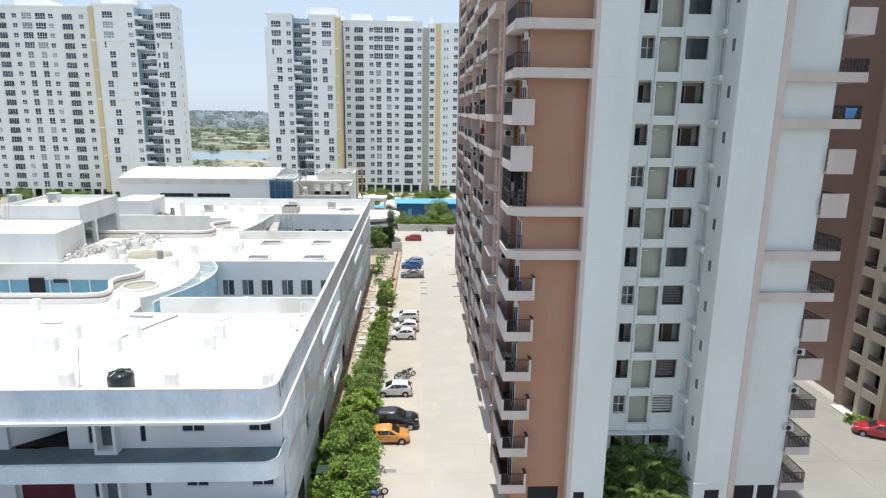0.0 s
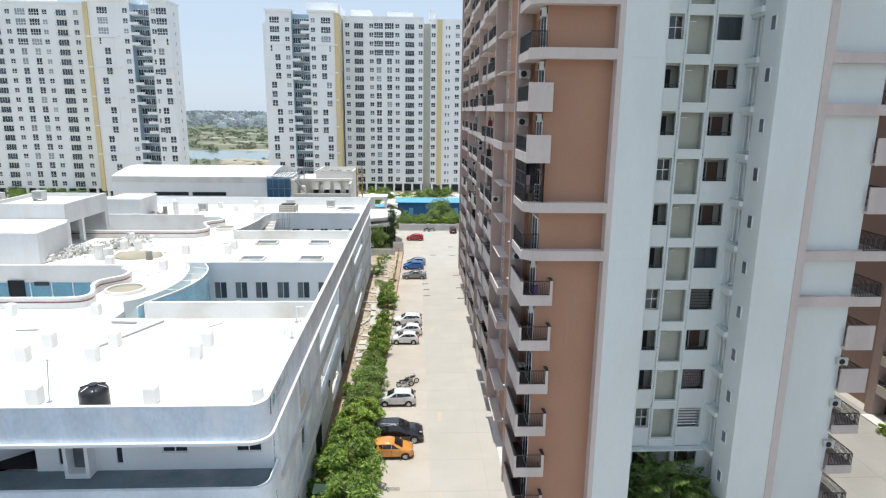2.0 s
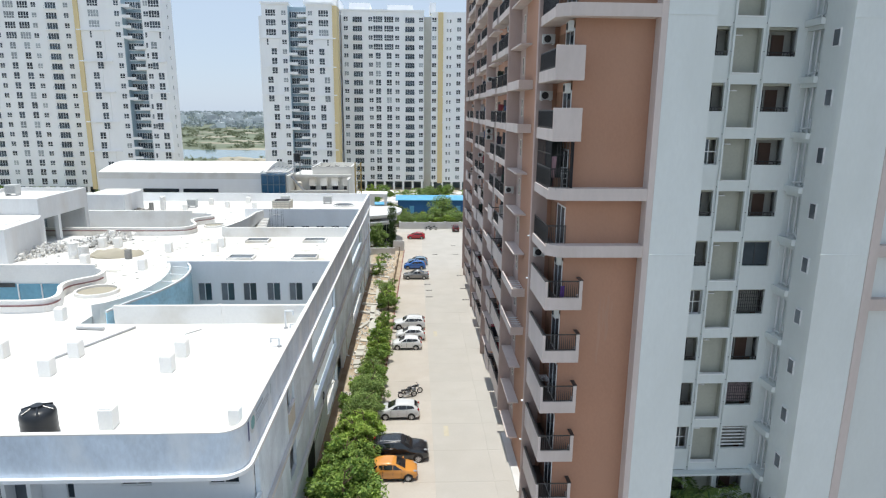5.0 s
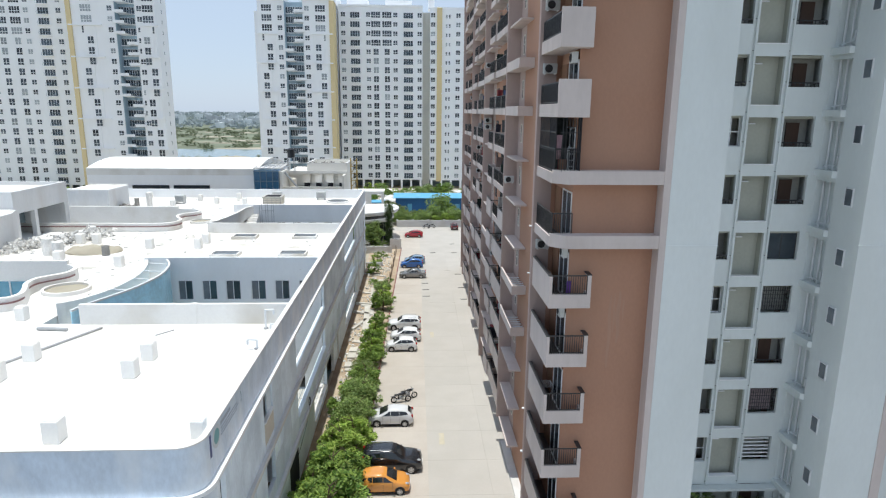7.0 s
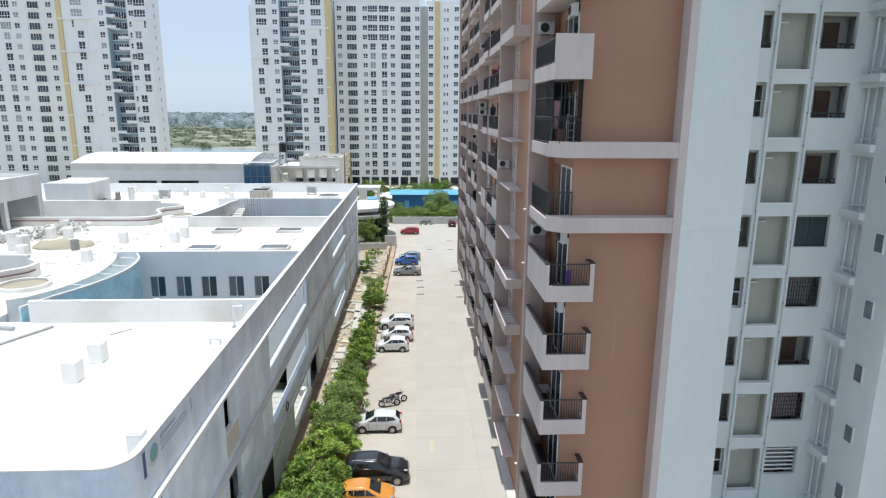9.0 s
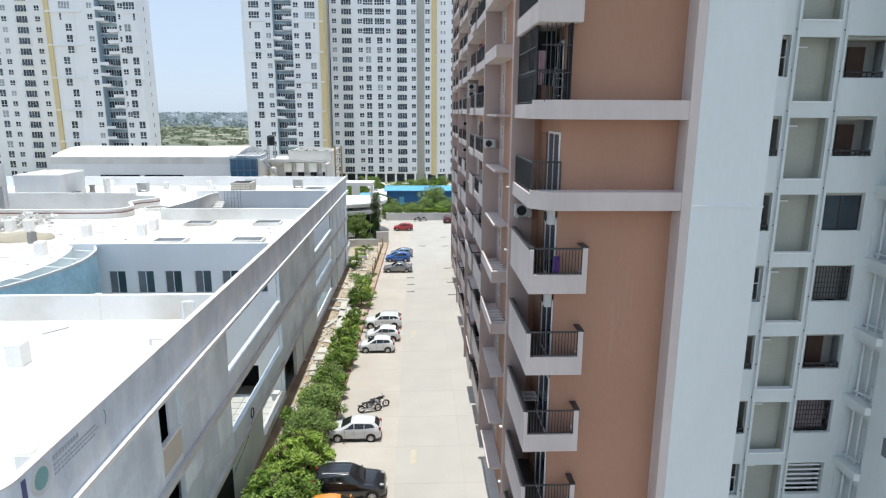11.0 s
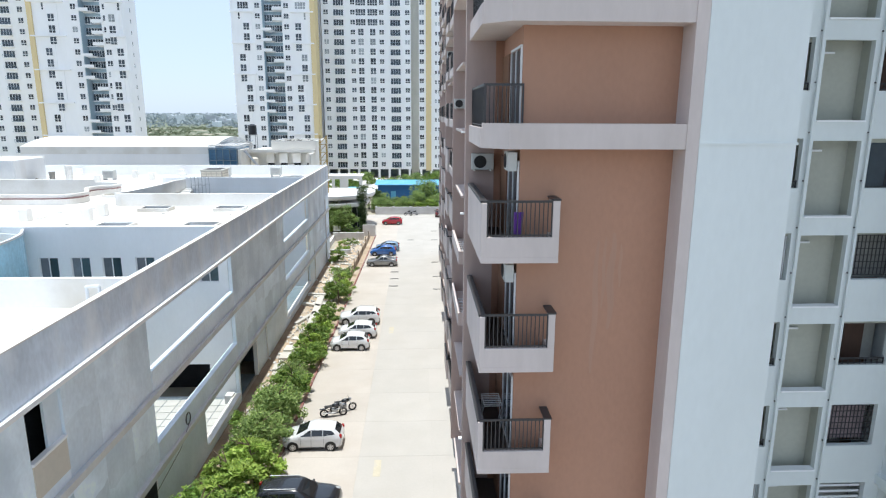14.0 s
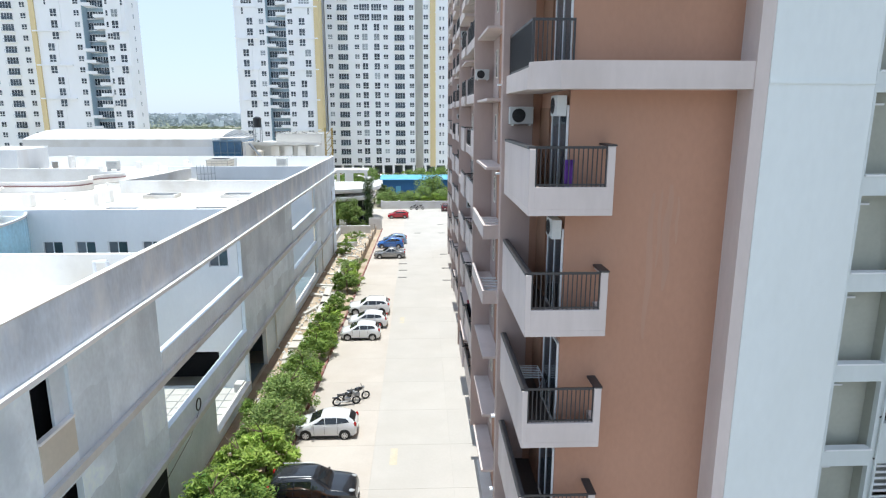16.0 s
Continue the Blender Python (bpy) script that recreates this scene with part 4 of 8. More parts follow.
for (a, b), (c, d) in zip(ring, ring[1:]):
    rod(bm, (0.05, a, b), (0.05, c, d), 0.035, 6)
rod(bm, (0.05, 0.1, -0.32), (0.05, -1.4, -1.1), 0.014, 5)
rod(bm, (0.05, -1.4, -1.1), (0.05, -5.6, -1.7), 0.014, 5)
part("coil", bm, BLACKTRIM, coil)

# court walls that face the lane's near end
COURTPANE = material("teal_grey_glass", (0.05, 0.085, 0.10), 0.1, 0.25, 0.7, 3, 0.0, spec=0.7, per_object=0.4)
def court_wall(x0, x1, y, holes, label):
    holes = sorted(holes)
    for low, z0, z1 in ((True, 0.2, 6.0), (False, 6.0, (13.28 if y < 80 else PZ) - 0.001)):
        x = x0
        for a, b, lo, hi in [h for h in holes if (h[3] < 6.0) == low]:
            if a > x:
                box_part("court_wall", x, a, y, y + 0.3, z0, z1, WHITE, hall, label)
            box_part("court_wall", a, b, y + 0.001, y + 0.299, z0, lo, WHITE, hall, label)
            box_part("court_wall", a, b, y + 0.001, y + 0.299, hi, z1, WHITE, hall, label)
            x = b
        box_part("court_wall", x, x1, y, y + 0.3, z0, z1, WHITE, hall, label)
    for a, b, lo, hi in holes:
        if b - a > 2.5:
            # wide openings get a black sheet for the shade within
            box_part("dark_inside", a - 1.0, b + 1.0, y + 3.0, y + 3.1, lo - 1.0, hi + 0.8, DARK, hall)
            continue
        mid = (a + b) / 2
        w = tagged(again("window", grid_frame("window", (a, mid - 0.03, b - 0.06), (lo, hi - 0.06), 0.06, y + 0.08, y + 0.18, ALU), hall), "white framed tall window")
        box_part("pane", a + 0.05, mid, y + 0.13, y + 0.15, lo + 0.05, hi - 0.05, PANE_PALE, w)
        box_part("pane", mid, b - 0.05, y + 0.13, y + 0.15, lo + 0.05, hi - 0.05, COURTPANE, w)


court_wall(-24.4, FX - 0.4, PY, [(x, x + 1.32, 9.28, 11.12) for x in (-21.62, -19.45, -17.32, -15.03, -12.88, -10.68)] + [(-16.4, -10.5, 0.45, 3.1)], "white court wall with a row of tall windows")
court_wall(-25.0, FX - 0.4, 98.6, [(-19.2 + i * 2.15, -18.05 + i * 2.15, 10.3, 11.15) for i in range(5)], "white court wall with small square windows")
for y0, y1, x0, z in ((53.4, PY, -26.2, 0.4), (85.5, 98.6, -25, 0.4), (56.0, 66.2, WX, 7.0), (86.2, 97.4, WX, 8.0)):
    x1 = FX - 0.42 if z < 5 else -27.0
    box_part("court_floor", x0, x1, y0 + 0.02, y1 - 0.02, z - 0.3, z, TERRACE if z < 5 else CEMENT_PALE, hall)
box_part("court_wall", -26.2, FX - 0.42, 53.2, 53.44, 0.2, RZ - 0.01, WHITE, hall)
box_part("court_wall", -28.2, FX - 0.42, 85.3, 85.5, 0.2, RZ - 0.01, WHITE, hall)
# low parapets on the near side of the courts
bm = bmesh.new()
bx(bm, -22.4, FX - 0.26, 53.2, 53.5, RZ, 13.6)
bx(bm, -15.0, -14.7, 53.15, 53.55, RZ, 13.64)
part("court_parapet", bm, ROOF, hall, "white court parapet")
bm = bmesh.new()
strip(bm, [(FX - 0.26, 85.3), (-23.6, 85.3), (-24.3, 85.8)] + pit3_w[1:], 0.3, RZ, 13.4)
part("court_parapet", bm, ROOF, hall, "white court parapet with a curved end")
bm = bmesh.new()
strip(bm, PIT1_W, 0.25, RZ - 3.5, 13.1)
part("court_parapet", bm, ROOF, hall, "white curved court parapet")
RIMPIPE = material("dark_red_pipe", (0.23, 0.12, 0.115), 0.6, 0.15, 1, 10, 0.05)
for rim, y0, y1, z0 in ((pit2_e, 56.0, 66.2, 7.0), (pit4_e, 86.2, 97.4, 8.0)):
    bm = bmesh.new()
    strip(bm, [(WX + 0.3, y0)] + rim, 0.35, z0, 13.2)
    strip(bm, [rim[-1], (WX + 0.3, y1)], 0.35, z0, 13.5)
    part("court_parapet", bm, ROOF, hall, "white s-curved court parapet")
    bm = bmesh.new()
    strip(bm, [(WX + 0.3, y0 - 0.22)] + [(x + 0.21, y - 0.21) for x, y in rim[:-6]], 0.09, 12.76, 12.86)
    part("rim_pipe", bm, RIMPIPE, hall, "thin dark red pipe along the rim")
COURTGLASS = material("blue_court_glass", (0.17, 0.40, 0.54), 0.1, 0.2, 0.4, 3, 0.0, spec=0.7, per_object=0.2)
bm = bmesh.new()
bx(bm, -46.0, -30.6, 65.95, 66.0, 9.3, 11.7)
part("court_glazing", bm, COURTGLASS, hall, "blue glazed court front")
for i in range(7):
    box_part("mullion", -45.5 + i * 2.1, -45.4 + i * 2.1, 65.86, 65.95, 9.3, 11.7, ALU, hall)
box_part("dark_inside", -41.3, -39.7, 65.86, 65.94, 9.6, 11.95, DARK, hall)
box_part("dark_pane", -38.75, -37.3, 65.9, 65.945, 11.4, 11.8, PANE, hall)
# curved blue glass screen with white rail and struts
east_arc = smooth([(-23.1, 53.5), (-22.7, 55.2), (-21.5, 58.4), (-20.95, 61.4), (-20.95, 63.8), (-21.5, 66.4), (-22.4, PY - 0.02)])
bm = bmesh.new()
strip(bm, east_arc, 0.06, 4.0, 13.0)
part("glass_screen", bm, TEALGLASS, hall, "curved pale blue glass screen")
bm = bmesh.new()
strip(bm, east_arc, 0.16, 13.0, 13.14)
for i in (8, 12, 16, 20):
    x, y = east_arc[i]
    rod(bm, (x, y, 13.07), (x - 1.75, y + 0.5, 13.07), 0.05, 6)
part("screen_rail", bm, ALU, hall, "white rail and struts")
bm = bmesh.new()
prism(bm, east_arc + PIT1_W[::-1], 11.2, 11.4)
part("court_walkway", bm, ROOF, hall, "white walkway behind the glass screen")
box_part("court_box", -9.3, -8.75, 67.2, 67.9, 0.42, 1.05, CEMENT_PALE, hall, "small cement box in the court")
# floor tiles of the court
tiles = thing("terrace_tiles", "pale square floor tiles of the sunken court", "floor", kind="structure")
tile_me = box_mesh("tile", 0.03, 0.97, 0.03, 0.97, 0, 0.03, TILE)
for i in range(13):
    for j in range(14):
        again("tile", tile_me, tiles, -21.7 + i, 54.0 + j, 0.402)

# penthouse blocks on the roof
pent = thing("roof_penthouse", "white rooftop penthouse with open bays and rusty stains", "penthouse")
bm = bmesh.new()
prism(bm, [(-58.0, 71.1), (-41.0, 71.1), (-41.4, 77.6), (-42.4, 79.9), (-58.0, 79.9)], RZ, 15.75)
part("low_block", bm, OLDWHITE, pent)
box_part("low_roof", -57.8, -42.6, 71.3, 79.8, 15.752, 15.8, ROOF, pent)
# inner back wall and ceiling are coloured dark to stand for shade
for x0, x1, y0, y1, z0, z1 in ((-52.3, -52.0, 80.0, 90.5, RZ, 17.6), (-52.0, -42.7, 80.0, 80.25, RZ, 17.6), (-52.0, -42.7, 90.3, 90.5, RZ, 17.6), (-43.1, -42.7, 80.25, 90.3, 15.2, 17.6), (-48.2, -48.0, 80.25, 90.3, RZ, 15.2)):
    box_part("upper_wall", x0, x1, y0, y1, z0, z1, OLDWHITE if x0 != -48.2 else TERRACE, pent)
for y in (80.27, 83.6, 89.7):
    box_part("column", -43.2, -42.72, y, y + 0.55, RZ, 15.198, OLDWHITE, pent)
box_part("roof", -52.0, -43.1, 80.25, 90.3, 16.9, 17.15, ROOF, pent)
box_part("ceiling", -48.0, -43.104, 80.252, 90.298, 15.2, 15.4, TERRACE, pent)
ladder = bmesh.new()
for y in (0, 0.45):
    rod(ladder, (y, 0, 0), (y, 0.7, 3.6), 0.03, 6)
for i in range(11):
    rod(ladder, (0, 0.063 * i, 0.33 * i), (0.45, 0.063 * i, 0.33 * i), 0.018, 5)
lm = finish("ladder", ladder, STEEL)
for x, y, z in ((-41.5, 74.5, RZ), (-51.0, 78.4, 15.8)):
    lad = thing("ladder", "thin steel ladder leaning on a white penthouse wall", "ladder", x, y, z, 90 if z < 13 else 0)
    again("rails", lm, lad)
blk = thing("roof_block", "low white rooftop plant block", "rooftop block")
box_part("wall", -47.6, -42.07, 99.4, 105.5, RZ, 15.45, OLDWHITE, blk, bevel=0.05)
box_part("roof", -47.4, -42.27, 99.6, 105.3, 15.452, 15.5, ROOF, blk)
box_part("coping", -47.64, -42.03, 105.3, 105.54, 15.452, 15.6, ROOF, blk)
# old machine parts beside the block
scrap = thing("scrap_pile", "dark grey pile of old machine parts on the roof", "scrap", -41.2, 102.6, RZ, kind="stuff")
SCRAP = material("grey_scrap", (0.26, 0.25, 0.23), 0.8, 0.2, 1.5, 12, 0.3, island=0.3)
rnd = random.Random(31)
bm = bmesh.new()
for _ in range(26):
    m = Matrix.Translation((rnd.gauss(0, 0.75), rnd.gauss(0, 0.6), rnd.uniform(0.15, 0.75))) @ Euler([rnd.uniform(-0.5, 0.5) for _ in range(3)]).to_matrix().to_4x4() @ Matrix.Diagonal((rnd.uniform(0.4, 1.2), rnd.uniform(0.3, 0.8), rnd.uniform(0.2, 0.5), 1))
    bmesh.ops.create_cube(bm, size=1.0, matrix=m)
part("parts", bm, SCRAP, scrap)
drum = thing("steel_drum", "dark grey steel drum beside the scrap pile", "drum", -39.85, 102.8, RZ)
bm = bmesh.new()
rod(bm, (0, 0, 0), (0, 0, 1.55), 0.32, 14)
part("body", bm, SCRAP, drum)
bm = bmesh.new()
rod(bm, (0, 0, 1.552), (0, 0, 1.65), 0.36, 14)
part("rim", bm, SCRAP, drum)

# ---- roof clutter ----
stub_me = box_mesh("stub", -0.36, 0.36, -0.36, 0.36, 0, 1.05, material("stub_coat", (0.90, 0.885, 0.85), 0.7, 0.05, 0.8, 8, 0.1), 0.04)
for x, y, s in ((-26.9, 44.6, 1), (-26.6, 47.2, 1), (-22.2, 44.4, 1), (-22.0, 47.2, 1), (-15.4, 44.8, 1), (-15.4, 47.2, 1), (-22.4, 38.2, 1), (-15.7, 38.1, 1), (-9.6, 38.3, 0.8),
                (-33.7, 54.3, 0.9), (-26.8, 54.3, 0.9), (-27.1, 69.2, 1), (-34.1, 79.4, 1), (-35.8, 79.4, 1), (-27.5, 76.9, 1), (-22.6, 77.0, 1), (-22.6, 79.6, 1), (-36, 105.8, 0.9),
                (-43.0, 115.0, 0.9), (-34, 112, 0.9), (-30.5, 109, 0.9), (-28.5, 114, 0.9), (-37, 84.3, 0.9), (-26.0, 108, 0.9), (-33.5, 71, 1), (-36.5, 47, 1), (-33.0, 42.0, 1), (-37, 39, 1)):
    st = thing("roof_stub", "square white roof stub on the white roof", "roof stub", x, y, RZ, group="roof stubs")
    ob = again("stub", stub_me, st)
    ob.scale = (s, s, s)
    cap = again("cap", stub_me, st, z=1.05 * s)
    cap.scale = (s * 0.85, s * 0.85, 0.05)
curb = bmesh.new()
for a in ((-1.35, 1.35, -0.9, -0.75), (-1.35, 1.35, 0.75, 0.9), (-1.35, -1.2, -0.75, 0.75), (1.2, 1.35, -0.75, 0.75)):
    bx(curb, *a, 0, 0.32)
curb = finish("curb", curb, ROOF)
pane_me = box_mesh("pane", -1.2, 1.2, -0.75, 0.75, 0.1, 0.2, PANE_PALE)
for x, y in ((-19.2, 82.4), (-12.5, 82.5), (-18.8, 73.6), (-12.2, 73.7)):
    s = thing("roof_skylight", "low rectangular skylight with a white curb", "skylight", x, y, RZ, group="skylights")
    again("curb", curb, s)
    again("pane", pane_me, s, label="grey glass pane")
bm = bmesh.new()
ring = arc(0, 0, 1.7, 0, 360, 28)
strip(bm, ring, 0.22, 0, 0.3)
ring_me = finish("curb", bm, ROOF)
bm = bmesh.new()
prism(bm, arc(0, 0, 1.6, 0, 360, 28)[:-1], 0, 0.1)
disc_me = finish("fill", bm, SAND)
bm = bmesh.new()
prism(bm, arc(0, 0, 1.6, 0, 360, 28)[:-1], 0, 0.1)
glass_me = finish("fill", bm, PANE_PALE)
for x, y, c in ((-27.6, 61.3, 0.97), (-27.4, 92.3, 0.76), (-12.2, 110.6, 0)):
    s = thing("round_roof_curb", "round white curb with a sandy fill on the roof" if c else "round white roof curb", "roof curb", x, y, RZ, group="round curbs")
    again("curb", ring_me, s)
    again("fill", disc_me if c else glass_me, s)
    s.scale = (c or 1, c or 1, 1)

# water tank
tank = thing("water_tank", "black ribbed plastic water tank on the white roof", "water tank", -18.6, 37.4, RZ)
tank.scale = (0.8, 0.8, 1.0)
bm = bmesh.new()
prof = [(0.0, 0.95), (0.12, 1.0), (0.3, 0.97), (0.42, 1.0), (0.6, 0.97), (0.72, 1.0), (0.9, 0.97), (1.02, 1.0), (1.2, 0.97), (1.3, 0.9), (1.42, 0.6), (1.46, 0.3)]
rings = [[bm.verts.new((r * math.cos(a * math.tau / 28), r * math.sin(a * math.tau / 28), z)) for a in range(28)] for z, r in prof]
for a, b in zip(rings, rings[1:]):
    for i in range(28):
        bm.faces.new((a[i], a[(i + 1) % 28], b[(i + 1) % 28], b[i]))
bm.faces.new(rings[0][::-1])
bm.faces.new(rings[-1])
part("body", bm, TANKM, tank, smooth=True)
bm = bmesh.new()
rod(bm, (0, 0, 1.44), (0, 0, 1.56), 0.32, 20)
part("lid", bm, TANKM, tank)
bm = bmesh.new()
for i in range(6):
    a = i * math.tau / 6
    rod(bm, (0.35 * math.cos(a), 0.35 * math.sin(a), 1.47), (0.92 * math.cos(a), 0.92 * math.sin(a), 1.32), 0.06, 8)
part("shoulder_ribs", bm, TANKM, tank)
mast = thing("antenna_pole", "thin grey pole on the white roof", "pole", -21.7, 38.3, RZ)
bm = bmesh.new()
rod(bm, (0, 0, 0), (0.02, 0.3, 2.6), 0.03, 8)
part("pole", bm, STEEL, mast)
bm = bmesh.new()
rod(bm, (-0.12, 0.3, 2.5), (0.16, 0.3, 2.5), 0.02, 6)
bx(bm, -0.12, 0.12, -0.12, 0.12, 0, 0.06)
part("crosspiece", bm, STEEL, mast)


def vent_pipe(x, y, h, turn):
    v = thing("vent_pipe", "white bent vent pipe on the roof", "pipe", x, y, RZ, turn, group="vent pipes")
    bm = bmesh.new()
    rod(bm, (0, 0, 0), (0, 0, h), 0.07, 10)
    rod(bm, (0, 0, h), (0.55, 0, h + 0.03), 0.07, 10)
    rod(bm, (0.55, 0, h + 0.03), (0.55, 0, h - 0.3), 0.07, 10)
    part("pipe", bm, ALU, v)
    bm = bmesh.new()
    rod(bm, (0, 0, 0), (0, 0, 0.08), 0.16, 12)
    part("flange", bm, STEEL, v)


vent_pipe(-9.9, 52.2, 1.3, 0)
vent_pipe(-8.9, 51.6, 0.5, 180)
vent_pipe(-9.6, 48.6, 0.6, 180)
duct = thing("roof_cable_tray", "thin grey trays lying on the white roof", "tray")
for p, q, r in (((-23.2, 46.6, RZ + 0.08), (-20.6, 52.4, RZ + 0.08), 0.08), ((-24.6, 52.2, RZ + 0.12), (-22.6, 52.0, RZ + 0.12), 0.12), ((-31.0, 50.4, RZ + 0.07), (-29.4, 50.6, RZ + 0.07), 0.07), ((-16.6, 51.0, RZ + 0.04), (-15.8, 52.0, RZ + 0.04), 0.04)):
    bm = bmesh.new()
    rod(bm, p, q, r, 6)
    part("tray", bm, STEEL, duct)

# plant cage and boxes by the rear courts
cage = thing("cooling_unit", "grey-brown slatted cooling unit on a steel stand", "cooling unit", -20.8, 104.4, RZ)
CASING = material("grey_brown_casing", (0.40, 0.375, 0.33), 0.7, 0.15, 0.8, 9, 0.1, 0.5)
box_part("casing", -1.3, 1.3, -1.3, 1.3, 0.65, 1.72, CASING, cage, bevel=0.03)
box_part("top_rim", -1.36, 1.36, -1.36, 1.36, 1.722, 1.86, material("pale_casing_rim", (0.56, 0.54, 0.49), 0.7, 0.12, 1, 9, 0.1), cage, "pale rim")
bm = bmesh.new()
bx(bm, -1.1, 1.1, -1.1, 1.1, 1.862, 1.868)
part("fan_opening", bm, DARK, cage)
for i in range(4):
    for j in range(3):
        box_part("louvre", -1.2 + i * 0.62, -0.68 + i * 0.62, -1.36, -1.302, 0.75 + j * 0.33, 0.98 + j * 0.33, BEIGE, cage)
        box_part("louvre", 1.302, 1.36, -1.2 + i * 0.62, -0.68 + i * 0.62, 0.75 + j * 0.33, 0.98 + j * 0.33, BEIGE, cage)
bm = bmesh.new()
for x in (-1.2, 1.2):
    for y in (-1.2, 1.2):
        rod(bm, (x, y, 0), (x, y, 0.66), 0.06, 6)
part("stand", bm, STEEL, cage)
scaf = thing("pipe_scaffold", "grey steel pipe frame beside the court parapet", "scaffold", -21.0, 96.6, 1.5)
def pipe_mesh(a, b, r):
    bm = bmesh.new()
    rod(bm, a, b, r, 6)
    return finish("pipe", bm, STEEL)


post_me, rail_me = pipe_mesh((0, 0, 0), (0, 0, 12.4), 0.028), pipe_mesh((0, 0, 0), (1.65, 0, 0), 0.022)
for i in range(3):
    for j in range(2):
        again("post", post_me, scaf, i * 0.8, j * 1.2)
for z in (8.4, 9.9, 11.4):
    for j in range(2):
        again("rail", rail_me, scaf, 0, j * 1.2, z)
steps = thing("roof_steps", "white steps going down into the court", "steps", -22.85, 93.4, 1.5)
for i in range(14):
    box_part("step", 0, 1.35, i * 0.36, i * 0.36 + 0.355, 0, 8.6 + i * 0.17, ROOF, steps)
unit = box_mesh("casing", -0.7, 0.7, -0.5, 0.5, 0.25, 1.3, ACWHITE, 0.04)
legs = bmesh.new()
for x in (-0.6, 0.6):
    bx(legs, x - 0.06, x + 0.06, -0.45, 0.45, 0, 0.25)
legs = finish("feet", legs, STEEL)
grl = bmesh.new()
for i in range(8):
    bx(grl, -0.55, 0.55, -0.53, -0.5, 0.38 + i * 0.1, 0.43 + i * 0.1)
grl = finish("grille", grl, STEEL)
for x, y in ((-22.2, 113.4), (-15.2, 113.4), (-36.0, 109.0), (-53.0, 84.0), (-49.0, 86.0)):
    u = thing("roof_air_unit", "small pale rooftop air unit", "air unit", x, y, RZ if x > -40 else 17.15, group="roof air units")
    again("casing", unit, u)
    again("feet", legs, u)
    again("grille", grl, u)

# rubble beside the penthouse
STUBDARK = material("dark_rough_concrete", (0.28, 0.275, 0.26), 0.9, 0.2, 1.2, 10, 0.4)
random.seed(5)
rub = thing("rubble_heap", "heap of broken white concrete rubble on the roof", "rubble", kind="stuff")
bm = bmesh.new()
for i in range(1150):
    t = random.random() ** 1.2
    cx, cy = -42.0 + 6.5 * t + random.gauss(0, 0.8), 74.0 + 9.0 * t + random.gauss(0, 1.1)
    h = max(0.0, 0.9 - 0.5 * abs(random.gauss(0, 0.9)))
    s = random.uniform(0.1, 0.30) if i % 9 else random.uniform(0.3, 0.5)
    m = Matrix.Translation((min(cx, -33.0), cy, RZ + h * random.random() + s * 0.3)) @ Euler([random.uniform(0, 6.3) for _ in range(3)]).to_matrix().to_4x4() @ Matrix.Diagonal((s, s * random.uniform(0.5, 1), s * random.uniform(0.4, 0.8), 1))
    bmesh.ops.create_cube(bm, size=1.0, matrix=m)
part("chunks", bm, RUBBLE, rub)
for x, y, h, r, shade in ((-36.1, 74.0, 1.7, 0.52, "pale"), (-34.4, 72.7, 1.6, 0.5, "pale"), (-30.5, 73.8, 0.95, 0.36, "dark"), (-38.9, 104.75, 2.2, 0.42, "pale")):
    c = thing("column_stub", "rough %s grey concrete column stub on the roof" % shade, "column stub", x, y, RZ, x * 40, group="column stubs")
    bm = bmesh.new()
    n, rnd = 14, random.Random(int(h * 100))
    levels = [[bm.verts.new((r * (1 + rnd.uniform(-0.07, 0.07)) * math.cos(k * math.tau / n), r * (1 + rnd.uniform(-0.07, 0.07)) * math.sin(k * math.tau / n), h * lv / 5 + (rnd.uniform(-0.06, 0.06) if lv == 5 else 0))) for k in range(n)] for lv in range(6)]
    for lo, hi in zip(levels, levels[1:]):
        for k in range(n):
            bm.faces.new((lo[k], lo[(k + 1) % n], hi[(k + 1) % n], hi[k]))
    bm.faces.new(levels[-1])
    part("shaft", bm, RUBBLE if shade == "pale" else STUBDARK, c)
heap = thing("sand_heap", "low heap of sand on the roof", "sand heap")
bm = bmesh.new()
bmesh.ops.create_icosphere(bm, subdivisions=4, radius=1.0, matrix=Matrix.Translation((-32.5, 75.5, RZ - 0.02)) @ Matrix.Diagonal((2.8, 1.9, 0.55, 1)))
for v in bm.verts:
    v.co.z = max(RZ - 0.02, v.co.z + 0.35 * noise.noise(v.co * 0.9) + 0.12 * noise.noise(v.co * 2.6))
part("sand", bm, SAND, heap, smooth=True)

# round emblem by the flank corner and its lines of lettering
sign = thing("wall_sign", "faded teal emblem and grey lettering on the cement fascia", "sign", FX + 0.004, 36.76, 13.05)


def disc(r, d):
    bm = bmesh.new()
    prism(bm, arc(0, 0, r, 0, 360, 30)[:-1], 0, d)
    bmesh.ops.rotate(bm, verts=bm.verts, cent=(0, 0, 0), matrix=Matrix.Rotation(radians(90), 3, "Y"))
    return bm


